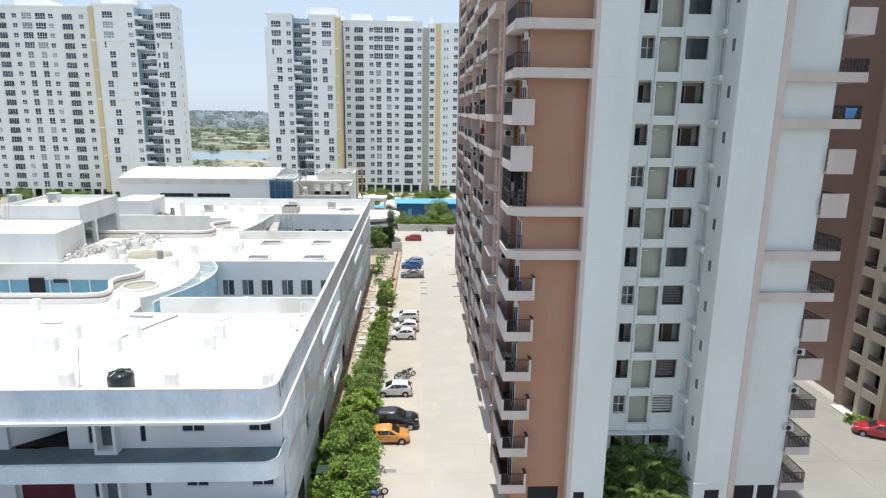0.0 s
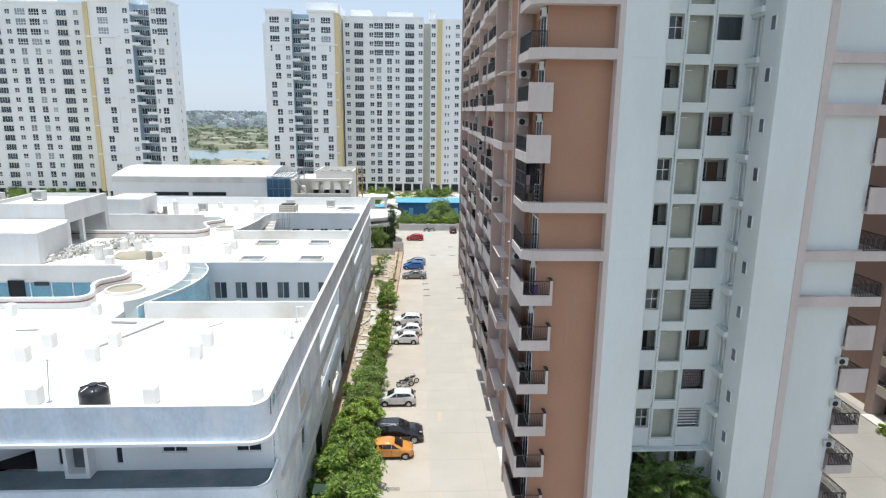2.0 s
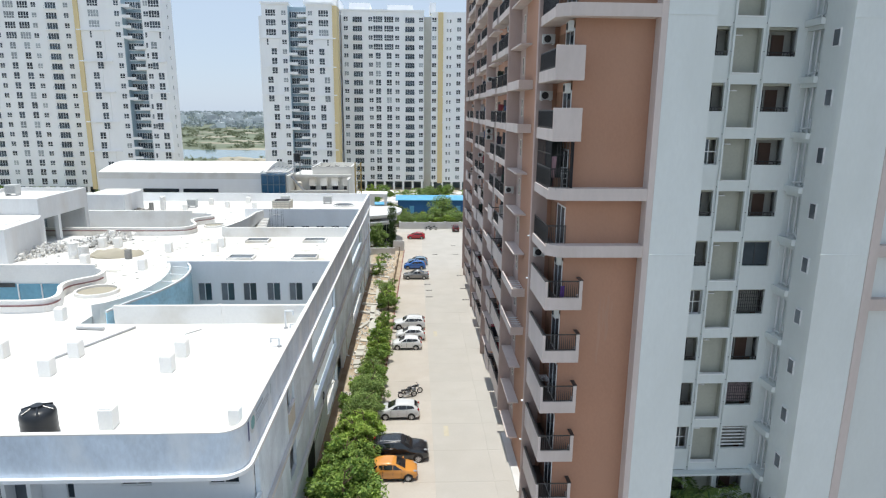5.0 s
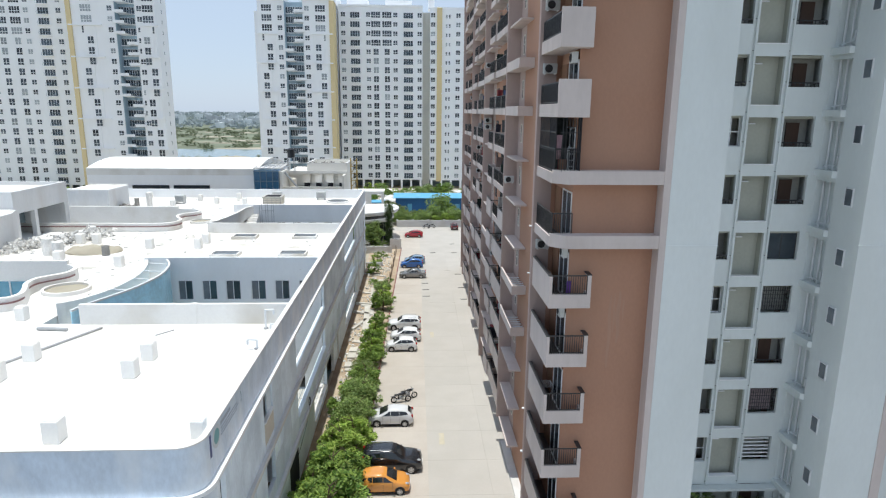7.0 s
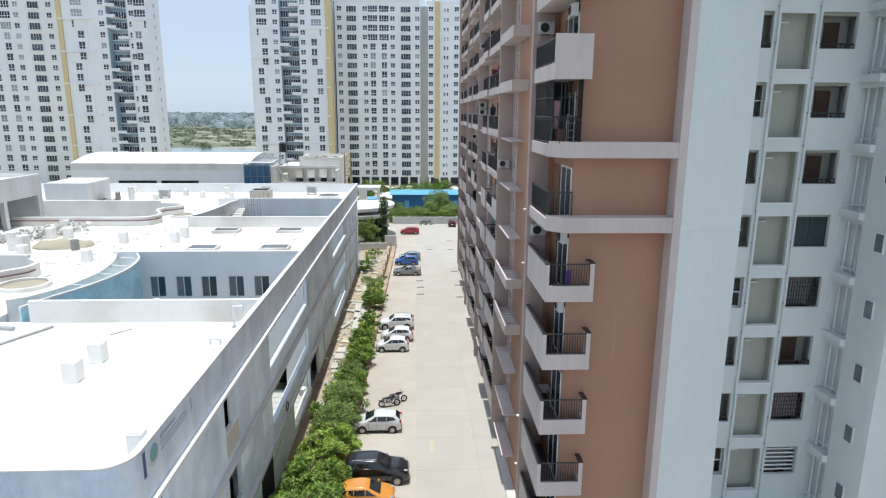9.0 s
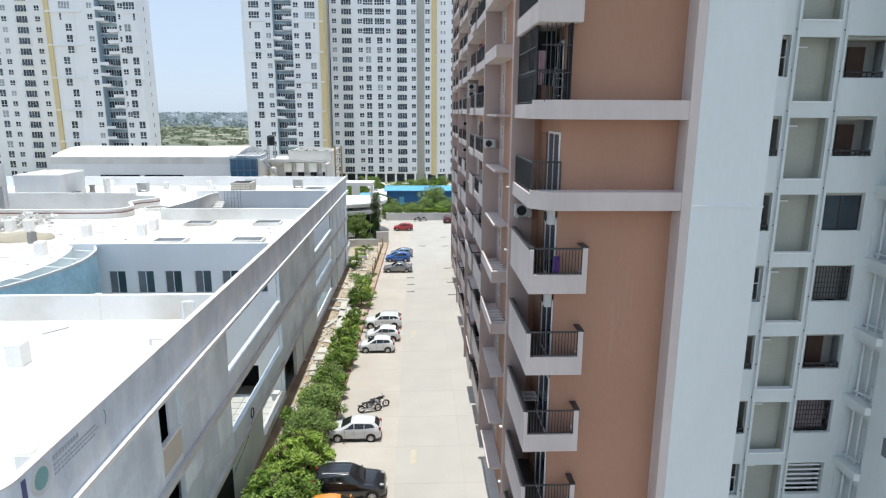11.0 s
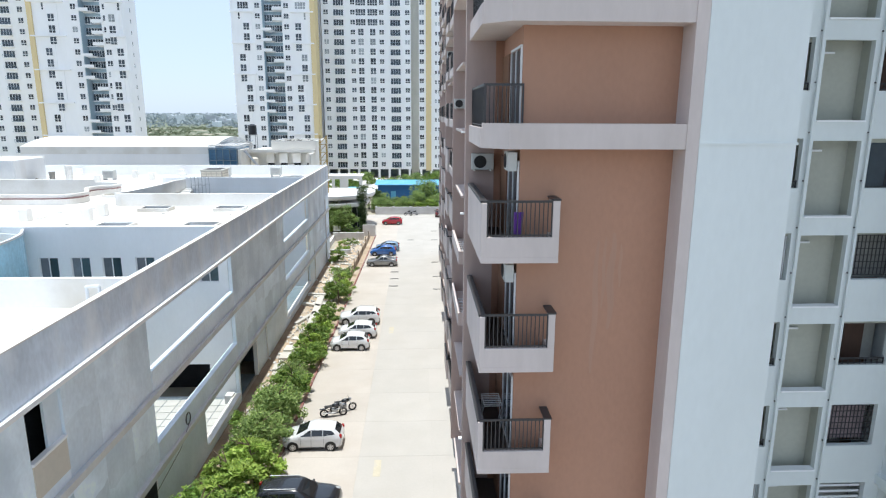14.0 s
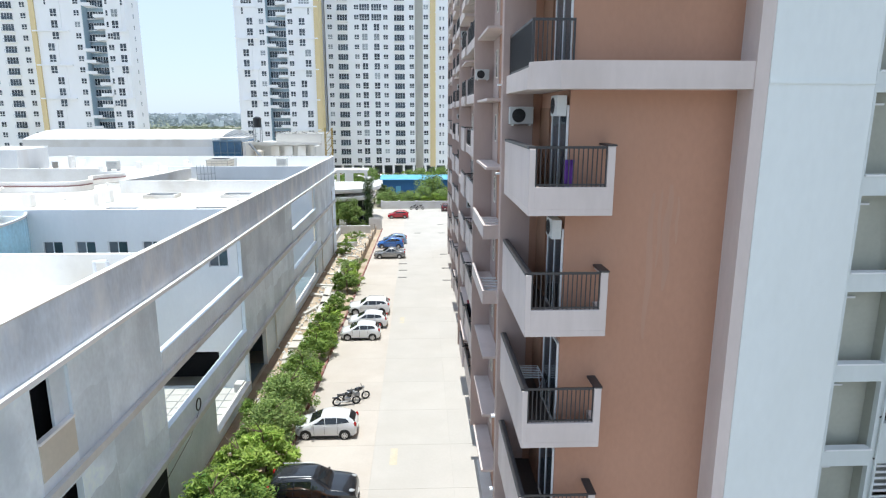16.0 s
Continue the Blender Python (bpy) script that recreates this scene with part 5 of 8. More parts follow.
box_part("blue_band", 0.0, 0.01, -0.86, -0.66, -0.55, 0.42, material("faded_navy", (0.10, 0.12, 0.26), 0.7, 0.15, 1, 9, 0.0), sign, "faded navy band beside the emblem")
part("emblem_ring", disc(0.5, 0.012), material("faded_white", (0.70, 0.74, 0.76), 0.7, 0.1, 1, 9, 0.0), sign, "pale ring round the emblem")
part("emblem", disc(0.33, 0.018), material("faded_teal", (0.24, 0.47, 0.48), 0.7, 0.12, 1, 9, 0.0), sign, "teal round emblem")
for z0, z1, n, l in ((0.16, 0.32, 9, 1.7), (-0.02, 0.05, 16, 2.9), (-0.16, -0.1, 15, 3.1), (-0.30, -0.24, 13, 2.8)):
    bm = bmesh.new()
    for i in range(n):
        bx(bm, 0.0, 0.01, 0.62 + i * l * 0.86 / n, 0.62 + (i + 0.72) * l * 0.86 / n, z0, z1)
    part("lettering", bm, material("faded_grey_lettering", (0.45, 0.50, 0.555), 0.8, 0.1, 1, 9, 0.0), sign)
bm = bmesh.new()
prism(bm, [(-v, u) for u, v in arc(3.34, 0.0, 0.44, -38, 38, 10) + arc(3.34, 0.0, 0.405, 38, -38, 10)], 0.0, 0.012)
bmesh.ops.rotate(bm, verts=bm.verts, cent=(0, 0, 0), matrix=Matrix.Rotation(radians(90), 3, "Y"))
part("curved_line", bm, material("faded_teal_line", (0.30, 0.42, 0.45), 0.8, 0.1, 1, 9, 0.0), sign)

# bits of mortar, boards and dust patches left on the roof
rnd = random.Random(61)
bits = thing("roof_debris", "small pieces of mortar and wood scattered on the white roof", "debris", kind="stuff")
bm = bmesh.new()


def on_roof(x, y):
    return (66.8 < y < 85.0 and -40 < x < -9.5) or (99.5 < y < 114 and -40 < x < -9.5) or (57 < y < 66 and -27.8 < x < -24.6) or (86 < y < 97.5 and -28 < x < -25.2)


n = 0
while n < 260:
    x, y = rnd.uniform(-40, -9.5), rnd.uniform(56, 114)
    if not on_roof(x, y) or rnd.random() > 0.25 + 0.75 * (x < -24):
        continue
    n += 1
    s = rnd.uniform(0.05, 0.22)
    bmesh.ops.create_cube(bm, size=1.0, matrix=Matrix.Translation((x, y, RZ + s * 0.2)) @ Euler((0, 0, rnd.uniform(0, 6.3))).to_matrix().to_4x4() @ Matrix.Diagonal((s * rnd.uniform(0.6, 3.0), s, s * 0.4, 1)))
part("pieces", bm, RUBBLE, bits)
DUST = material("roof_dust", (0.60, 0.575, 0.52), 0.95, 0.2, 0.8, 7, 0.1, tint=(0.78, 0.77, 0.74), tint_amount=0.9, tint_scale=0.8)
for i in range(34):
    while True:
        x, y = rnd.uniform(-38, -10.5), rnd.uniform(58, 112)
        if on_roof(x, y) and on_roof(x - 1.6, y - 1) and on_roof(x + 1.6, y + 1):
            break
    r, ph = rnd.uniform(0.4, 1.5), rnd.uniform(0, 6.3)
    stain = thing("dust_patch", "thin dusty stain on the white roof", "stain", x, y, RZ, group="dust patches", kind="structure")
    bm = bmesh.new()
    prism(bm, [(r * (1 + 0.35 * math.sin(3 * a + ph) + 0.2 * math.sin(7 * a)) * math.cos(a), 0.55 * r * (1 + 0.3 * math.sin(2 * a + ph)) * math.sin(a)) for a in [q * math.tau / 22 for q in range(22)]], 0.0, 0.004)
    part("dust", bm, DUST, stain)

# ---- far white towers: nineteen storeys on stilts ----
F0, FST, FN = 3.75, 2.95, 19            # sill of the lowest windows, storey height, storeys
FTOP = F0 + FST * FN + 0.3


def far_window(name, w, h, lights, pane_mat):
    """A frame with panes; the origin is the middle of its foot on the wall, facing -y."""
    xs = [-w / 2 + i * w / lights - 0.05 for i in range(lights + 1)]
    return grid_frame(name, xs, (-0.05, h * 0.34, h), 0.1, -0.1, 0.02, FARWHITE), box_mesh("pane", -w / 2, w / 2, -0.05, -0.02, 0, h, pane_mat)


def far_balcony(pane_mat):
    """Glazed balcony opening with a thin floor slab."""
    bm = bmesh.new()
    v = [(-0.75, -0.14), (0.0, -0.14), (0.0, 0.06), (-0.75, 0.06)]
    lo, hi = [bm.verts.new((-1.75, y, z)) for y, z in v], [bm.verts.new((1.75, y, z)) for y, z in v]
    bm.faces.new(lo)
    bm.faces.new(hi[::-1])
    for i in range(4):
        bm.faces.new((lo[i], lo[(i + 1) % 4], hi[(i + 1) % 4], hi[i]))
    return finish("balcony", bm, FARWHITE), box_mesh("pane", -1.55, 1.55, -0.04, -0.01, 0.06, 1.95, pane_mat)


FARGREY = material("far_curtained_glass", (0.33, 0.36, 0.38), 0.2, 0.25, 0.5, 3, 0.0, spec=0.5, per_object=0.3)
FARDARK = material("far_balcony_glass", (0.05, 0.065, 0.08), 0.15, 0.3, 0.5, 3, 0.0, spec=0.6, per_object=0.5)
BLUEWASH = material("blue_grey_far_paint", (0.40, 0.52, 0.60), 0.8, 0.08, 0.2, 3, 0.0)
KINDS = {k: [far_window("window", w, h, n, m) for m in (FARPANE, FARGREY)] for k, w, h, n in (("s", 1.45, 1.4, 2), ("d", 1.75, 1.95, 2), ("q", 3.1, 1.9, 4), ("t", 0.6, 1.1, 1))}
KINDS["b"] = [far_balcony(m) for m in (FARDARK, FARPANE)]
bal_frame = grid_frame("door_frame", [-1.6, -0.82, -0.04, 0.74, 1.52], (0.06, 1.9), 0.08, -0.09, -0.045, FARWHITE)
rail_far = railing_mesh("railing", 3.1, 0.95, GREYBLUE, 0.4)
far_front = box_mesh("parapet", -1.6, 1.6, -0.13, 0.0, -0.25, 0.55, FARWHITE)
far_floor = box_mesh("balcony_floor", -1.6, 1.6, 0.002, 2.4, -0.25, -0.05, FARWHITE)


def group_of(row):
    """Row groups from the top: four storeys, then threes; the balconies change side with each."""
    k = FN - 1 - row
    return 0 if k < 4 else 1 + (k - 4) // 3


def far_column(tw, rnd, x, y, kind, jog=0.0, proud=0.0):
    for i in range(FN):
        g = group_of(i)
        kk = "q" if kind == "d" and g == 0 else kind
        off = jog * (1 if g % 2 else -1) if g else 0.0
        fr, pane = KINDS[kk][1 if rnd.random() < 0.16 else 0]
        w = again("balcony" if kk == "b" else "window", fr, tw, x + off, y - (proud if g else 0), F0 + FST * i - (0.45 if kk == "b" else 0.25 if kk != "s" else 0))
        again("pane", pane, w)
        if kk == "b":
            again("railing", rail_far, w, -1.55, -0.68, 0.06)
            again("door_frame", bal_frame, w)


def far_wing(tw, rnd, x0, x1, r0, r1, y, strip_x, strip_w, depth, first):
    """Front wing: two window piers, a blue-grey recess with staggered balconies, an ochre strip at one side."""
    for a, b in ((x0, r0), (r1, x1)):
        box_part("wall", a, b, y, y + depth, F0 - 0.9, FTOP, FARWHITE, tw)
        box_part("coping", a - 0.3, b + 0.3, y - 0.5, y + depth, FTOP + 0.002, FTOP + 0.7, FARWHITE, tw)
    box_part("recess_wall", r0, r1, y + 3.2, y + depth, F0 - 0.9, FTOP - 0.3, BLUEWASH, tw, "blue-grey painted recess wall")
    for a, b in ((r0 + 0.003, r0 + 0.06), (r1 - 0.06, r1 - 0.003)):
        box_part("recess_side", a, b, y + 0.3, y + 3.19, F0 - 0.9, FTOP - 0.3, BLUEWASH, tw, "blue-grey painted recess side")
    mid, third = (r0 + r1) / 2, (r1 - r0) / 4
    for c in (mid - third, mid + third):
        far_column(tw, rnd, c, y + 3.2, "b")
    for i in range(FN):
        right = (group_of(i) + first) % 2 == 0
        again("parapet", far_front, tw, mid + (third + 0.35 if right else -third - 0.35), y - 0.3, F0 + FST * i - 0.15)
        again("balcony_floor", far_floor, tw, mid + (third + 0.05 if right else -third - 0.05), y + 0.75, F0 + FST * i - 0.15)
    for a, b, sgn in ((x0, r0, 1), (r1, x1, -1)):
        wide = b - a
        cw = a + wide * (0.34 if sgn > 0 else 0.66)
        far_column(tw, rnd, cw, y, "d", 0.75 * sgn, 0.162)
        far_column(tw, rnd, r0 - 1.3 if sgn > 0 else r1 + 1.3, y, "s")
        for g in range(1, 6):
            z1 = F0 + FST * (FN - 1 - 3 * g) + 2.0
            box_part("string_course", a - (1.0 if sgn > 0 else 0) + (wide * 0.3 if sgn < 0 else 0), b + (1.0 if sgn < 0 else 0) - (wide * 0.3 if sgn > 0 else 0), y - 0.62, y - 0.002, z1 - 0.25, z1 + 0.12, FARWHITE, tw)
            c = cw + 0.75 * sgn * (1 if g % 2 else -1)
            box_part("window_panel", c - 1.75, c + 1.75, y - 0.16, y - 0.003, z1 - FST * 3 + 0.3, z1 - 0.3, FARWHITE, tw)
    box_part("ochre_strip", strip_x, strip_x + strip_w, y - 0.45, y + 6, F0 - 0.9, FTOP - 0.2, YELLOW, tw, "ochre painted full-height strip")


# stilts are piers; a dark sheet behind them stands for the parking's shade
def stilts(tw, x0, x1, y):
    box_part("parking_floor", x0, x1, y + 7.0, y + 7.2, 0, F0 - 0.91, TERRACE, tw, "dark sheet standing for the open parking floor's shade")
    me = box_mesh("pier", -0.35, 0.35, 0, 0.7, -0.05, F0 - 0.902, FARWHITE)
    n = round((x1 - x0) / 3.3)
    for i in range(n + 1):
        again("pier", me, tw, x0 + 0.6 + (x1 - x0 - 1.2) * i / n, y)


rnd = random.Random(3)
t2 = thing("apartment_tower", "white nineteen-storey apartment tower with ochre strips and a blue-grey recess", "apartment building", group="far white towers")
far_wing(t2, rnd, -49.2, -26.9, -41.0, -35.2, 220, -26.9, 1.45, 14, 0)
box_part("side_wall", -51.2, -49.0, 224, 236, F0 - 0.9, FTOP - 3.0, FARWHITE, t2)
for nm, x0, x1, y0, y1, z0, z1, mat in (("wall", -49.0, -26.0, 234, 250, F0 - 0.9, FTOP - 0.5, FARWHITE), ("wall", -25.29, 2.6, 231, 252, F0 - 0.9, FTOP, FARWHITE), ("wall", 2.6, 5.2, 235, 252, 0, FTOP - 1, SANDPAINT), ("wall", 5.2, 22.0, 230, 252, F0 - 0.9, FTOP, FARWHITE),
                                         ("stair_head", -37.0, -26.0, 226, 246, FTOP + 0.71, FTOP + 4.0, FARWHITE), ("stair_head", -23, -16, 236, 246, FTOP + 0.01, FTOP + 3.4, FARWHITE), ("stair_head", -10, -1, 236, 246, FTOP + 0.01, FTOP + 2.9, FARWHITE), ("stair_head", 4.6, 6.6, 233, 240, FTOP + 0.01, FTOP + 3.4, FARWHITE)):
    box_part(nm, x0, x1, y0, y1, z0, z1, mat, t2)
box_part("coping", -25.4, 2.7, 230.7, 231.4, FTOP + 0.002, FTOP + 0.6, FARWHITE, t2)
for x, kind in ((-23.8, "s"), (-19.9, "b"), (-15.5, "s"), (-13.0, "d"), (-9.3, "d"), (-6.5, "s"), (-2.2, "b"), (1.6, "s")):
    far_column(t2, rnd, x, 231, kind)
for x, kind in ((6.1, "s"), (10.6, "t"), (11.6, "t"), (14.5, "s"), (18.0, "s")):
    far_column(t2, rnd, x, 230, kind)
box_part("ochre_strip", 7.4, 9.1, 229.5, 229.998, 2.5, FTOP - 0.2, YELLOW, t2, "ochre painted full-height strip")
for g in range(1, 6):
    z = F0 + FST * (FN - 1 - 3 * g) + 1.9
    box_part("string_course", 8.9, 20.0, 229.3, 229.49, z, z + 0.35, FARWHITE, t2)
stilts(t2, -25.2, 2.6, 231)
stilts(t2, 5.2, 20.0, 230)
stilts(t2, -49.2, -27.0, 220)
t1 = thing("apartment_tower", "white nineteen-storey apartment tower with an ochre strip and a blue-grey recess", "apartment building", group="far white towers")
far_wing(t1, rnd, -98.9, -75.3, -86.7, -80.9, 206, -100.2, 1.25, 9, 1)
for nm, x0, x1, y0, y1, z0, z1 in (("wall", -190, -101.0, 212, 234, F0 - 0.9, FTOP), ("wall", -98, -84, 215.01, 234, F0 - 0.9, FTOP - 0.5), ("stair_head", -97, -86, 208, 214.9, FTOP + 0.71, FTOP + 4.0), ("stair_head", -128, -118, 216, 226, FTOP + 0.01, FTOP + 3.0)):
    box_part(nm, x0, x1, y0, y1, z0, z1, FARWHITE, t1)
box_part("coping", -190, -101.1, 211.7, 212.4, FTOP + 0.002, FTOP + 0.6, FARWHITE, t1)
box_part("sand_strip", -103.2, -100.99, 211.4, 211.998, F0 - 0.9, FTOP, SANDPAINT, t1)
for x, kind in ((-147.0, "b"), (-142.5, "s"), (-139.0, "d"), (-135.2, "s"), (-130.4, "b"), (-126.2, "s"), (-122.4, "d"), (-118.2, "d"), (-115.0, "s"), (-110.0, "b"), (-105.6, "s")):
    far_column(t1, rnd, x, 212, kind)
for i in range(FN):
    w = again("window", KINDS["t"][0][0], t1, -75.29, 211.0, F0 + FST * i, 90)
    again("pane", KINDS["t"][0][1], w)
stilts(t1, -160, -101.1, 212)
stilts(t1, -98.9, -75.4, 206)

# ---- gym hall with barrel roof, glass box and beige block ----
gym = thing("sports_hall", "low grey-white hall with a white barrel roof", "hall building")
box_part("wall", -62.88, -30.25, 134.62, 160, 0, 13.95, FARWHITE, gym)
bm = bmesh.new()
pro = [(135 - 0.4 + 26 * i / 16, 13.95 + 2.6 * math.sin(math.pi * min(1, 0.16 + i / 19))) for i in range(17)]
lo = [bm.verts.new((-62.9 + 0.0, y, z)) for y, z in pro]
hi = [bm.verts.new((-30.2, y, z)) for y, z in pro]
for i in range(16):
    bm.faces.new((lo[i], hi[i], hi[i + 1], lo[i + 1]))
b0, b1 = [bm.verts.new((x, y, 13.95)) for x in (-62.9, -30.2) for y in (134.6,)], [bm.verts.new((x, y, 13.95)) for x in (-62.9, -30.2) for y in (160.6,)]
bm.faces.new((b0[0], b0[1], hi[0], lo[0]))
bm.faces.new((b1[0], lo[-1], hi[-1], b1[1]))
bm.faces.new([b0[0]] + lo + [b1[0]])
bm.faces.new([b0[1]] + hi + [b1[1]])
part("barrel_roof", bm, ROOF, gym, "white sheeted barrel roof")
for x0, x1 in ((-54.4, -47.5), (-46.6, -39.8)):
    w = box_part("window", x0, x1, 134.54, 134.616, 11.25, 12.0, PANE, gym, "long dark ribbon window")
    for i in range(5):
        box_part("mullion", x0 + (x1 - x0) * i / 4 - 0.05, x0 + (x1 - x0) * i / 4 + 0.05, 134.5, 134.54, 11.25, 12.0, BLACKMETAL, w)
gb = thing("glass_stair_block", "dark blue glazed stair block with a roof grid", "glass block")
box_part("glazing", -31.0, -26.2, 133.6, 142, 0, 15.0, BLUEGLASS, gb)
for i in range(5):
    box_part("mullion", -31.0 + i * 1.17, -30.9 + i * 1.17, 133.5, 133.6, 0, 15.0, GREYBLUE, gb)
for i in range(3):
    box_part("transom", -31.05, -26.15, 133.48, 133.6, 11 + i * 1.9, 11.1 + i * 1.9, GREYBLUE, gb)
bm = bmesh.new()
rod(bm, (0, 133.6, 15.4), (0, 142, 15.9), 0.09, 5)
bar_long = finish("roof_bar", bm, STEEL)
bm = bmesh.new()
rod(bm, (-31, 0, 15.45), (-25.6, 0, 15.45), 0.09, 5)
bar_cross = finish("roof_bar", bm, STEEL)
for i in range(7):
    again("roof_bar", bar_long, gb, -31 + i * 0.9)
for i in range(6):
    again("roof_bar", bar_cross, gb, 0, 133.6 + i * 1.6)
bb = thing("beige_block", "pale beige three-storey block with boxed windows and terraces", "building")
PALEBLOCK = material("pale_block_paint", (0.74, 0.725, 0.68), 0.8, 0.07, 0.3, 5, 0.08)
for nm, x0, x1, y0, y1, z0, z1 in (("wall", -26.1, -13.8, 140, 152, 0, 14.2), ("side_wall", -26.1, -25.6, 133.6, 139.998, 0, 14.7), ("front_wall", -25.598, -14.204, 134, 134.4, 0, 11.8), ("terrace", -25.598, -14.204, 134.402, 139.998, 11.0, 11.3),
                                   ("side_wall", -14.2, -13.8, 134, 139.998, 0, 14.0), ("lintel", -25.598, -13.8, 138.2, 138.6, 14.002, 14.55), ("roof_deck", -25.598, -13.8, 138.602, 140.4, 14.21, 14.4)):
    box_part(nm, x0, x1, y0, y1, z0, z1, PALEBLOCK, bb)
for nm, x0, x1, y0, y1 in (("roof_parapet", -22.0, -13.8, 140.6, 140.9), ("roof_parapet", -22.0, -21.7, 140.902, 151.6), ("roof_parapet", -14.1, -13.8, 140.902, 151.6), ("roof_parapet", -22.0, -13.8, 151.602, 151.9)):
    box_part(nm, x0, x1, y0, y1, 14.202, 15.8, PALEBLOCK, bb)
    box_part("coping", x0 - 0.05, x1 + 0.05, y0 - 0.05, y1 + 0.05, 15.802, 15.95, CEMENT_PALE, bb)
for i in range(4):
    x = -22.6 + i * 2.35
    box_part("boxed_window", x, x + 1.45, 139.0, 139.998, 12.1, 13.85, ROOF, bb, "white boxed-out window", 0.03)
    # black box painted in for the shade under the boxed window
    box_part("shade_gap", x + 0.2, x + 1.25, 139.2, 139.9, 11.32, 12.09, DARK, bb)
drums = thing("roof_drum", "pale round plastic drum on the terrace", "drum", -24.2, 137.2, 11.302)
bm = bmesh.new()
rod(bm, (0, 0, 0), (0, 0, 1.7), 0.62, 16)
rod(bm, (0, 0, 1.7), (0, 0, 1.95), 0.62, 16, 0.25)
part("body", bm, BEIGE, drums)
bm = bmesh.new()
rod(bm, (-25.4, 135.0, 14.5), (-23.0, 135.4, 11.5), 0.14, 6)
rod(bm, (-25.4, 135.5, 14.5), (-23.0, 135.9, 11.5), 0.14, 6)
part("stair_rail", bm, STEEL, bb, "grey slanting stair rail")
lot = thing("roof_scrap", "dark steel frames lying along the roof's edge", "scrap", -17.9, 141.6, 15.952)
rnd = random.Random(12)
bm = bmesh.new()
for _ in range(14):
    x, y = rnd.uniform(-3.6, 3.6), rnd.uniform(-0.9, -0.75)
    rod(bm, (x, y, 0.05), (x + rnd.uniform(-1.2, 1.2), y + 0.1, rnd.uniform(0.06, 0.4)), 0.06, 5)
part("frames", bm, SCRAP, lot)
stand = thing("roof_tank", "black water tank on a steel stand above the pale block", "water tank", -24.9, 139.6, 14.402)
bm = bmesh.new()
rod(bm, (0, 0, 2.7), (0, 0, 4.3), 0.72, 16)
rod(bm, (0, 0, 4.3), (0, 0, 4.55), 0.72, 16, 0.3)
part("tank", bm, TANKM, stand)
for x in (-0.6, 0.6):
    for y in (-0.6, 0.6):
        box_part("leg", x - 0.06, x + 0.06, y - 0.06, y + 0.06, 0, 2.6, STEEL, stand)
box_part("platform", -0.75, 0.75, -0.75, 0.75, 2.602, 2.698, STEEL, stand)
scf = thing("scaffold_tower", "yellow steel lattice mast beside the beige block", "lattice mast", -13.0, 139, 0)
bm = bmesh.new()
for x in (0, 1.2):
    for y in (0, 1.2):
        rod(bm, (x, y, 0), (x, y, 17), 0.08, 5)
for i in range(12):
    rod(bm, (0, 0, i * 1.4), (1.2, 0, i * 1.4 + 1.4), 0.06, 5)
    rod(bm, (0, 0, i * 1.4), (1.2, 0, i * 1.4), 0.06, 5)
part("lattice", bm, SCAFFY, scf)
# ---- end of the road: wall, gatehouse, blue shed ----
ew = thing("boundary_wall", "low pale cement boundary wall at the road's end", "wall", kind="structure")
box_part("wall", -4.2, 40, 155.0, 155.3, -0.05, 1.6, CEMENT_PALE, ew)
for i in range(12):
    box_part("pier", -4.3 + i * 3.6, -3.9 + i * 3.6, 154.9, 155.4, -0.05, 1.75, CEMENT_PALE, ew)
shed = thing("blue_shed", "long blue sheet-metal shed with a pale blue roof", "shed")
box_part("wall", -5.2, 26, 178, 182.2, -0.06, 3.6, BLUEWALL, shed)
bm = bmesh.new()
vs = [bm.verts.new(p) for p in ((-5.8, 176.8, 3.7), (26.5, 176.8, 3.7), (26.5, 182.6, 4.3), (-5.8, 182.6, 4.3), (-5.8, 176.8, 3.85), (26.5, 176.8, 3.85), (26.5, 182.6, 4.45), (-5.8, 182.6, 4.45))]
for f in ((3, 2, 1, 0), (4, 5, 6, 7), (0, 1, 5, 4), (1, 2, 6, 5), (2, 3, 7, 6), (3, 0, 4, 7)):
    bm.faces.new([vs[i] for i in f])
part("roof", bm, BLUEROOF, shed)
bm = bmesh.new()
v = [bm.verts.new(p) for p in ((0, 176.8, 3.85), (0.12, 176.8, 3.85), (0.12, 182.6, 4.45), (0, 182.6, 4.45), (0.06, 176.8, 3.91), (0.06, 182.6, 4.51))]
bm.faces.new((v[0], v[4], v[5], v[3]))
bm.faces.new((v[4], v[1], v[2], v[5]))
rib = finish("rib", bm, BLUEROOF)
for i in range(40):
    again("rib", rib, shed, x=-5.4 + i * 0.8)
for i in range(4):
    box_part("door", -2 + i * 6.4, -0.8 + i * 6.4, 177.9, 177.99, 0, 2.1, BLUEROOF, shed)
s2 = thing("blue_shed", "small shed with a pale blue roof", "shed")
box_part("wall", -12.5, -8.2, 172, 176, -0.06, 3.2, CEMENT_PALE, s2)
box_part("roof", -12.8, -7.9, 171.6, 176.4, 3.202, 3.4, BLUEROOF, s2)
gate = thing("gatehouse", "white gatehouse with two broad curved canopies and a creeper", "gatehouse")
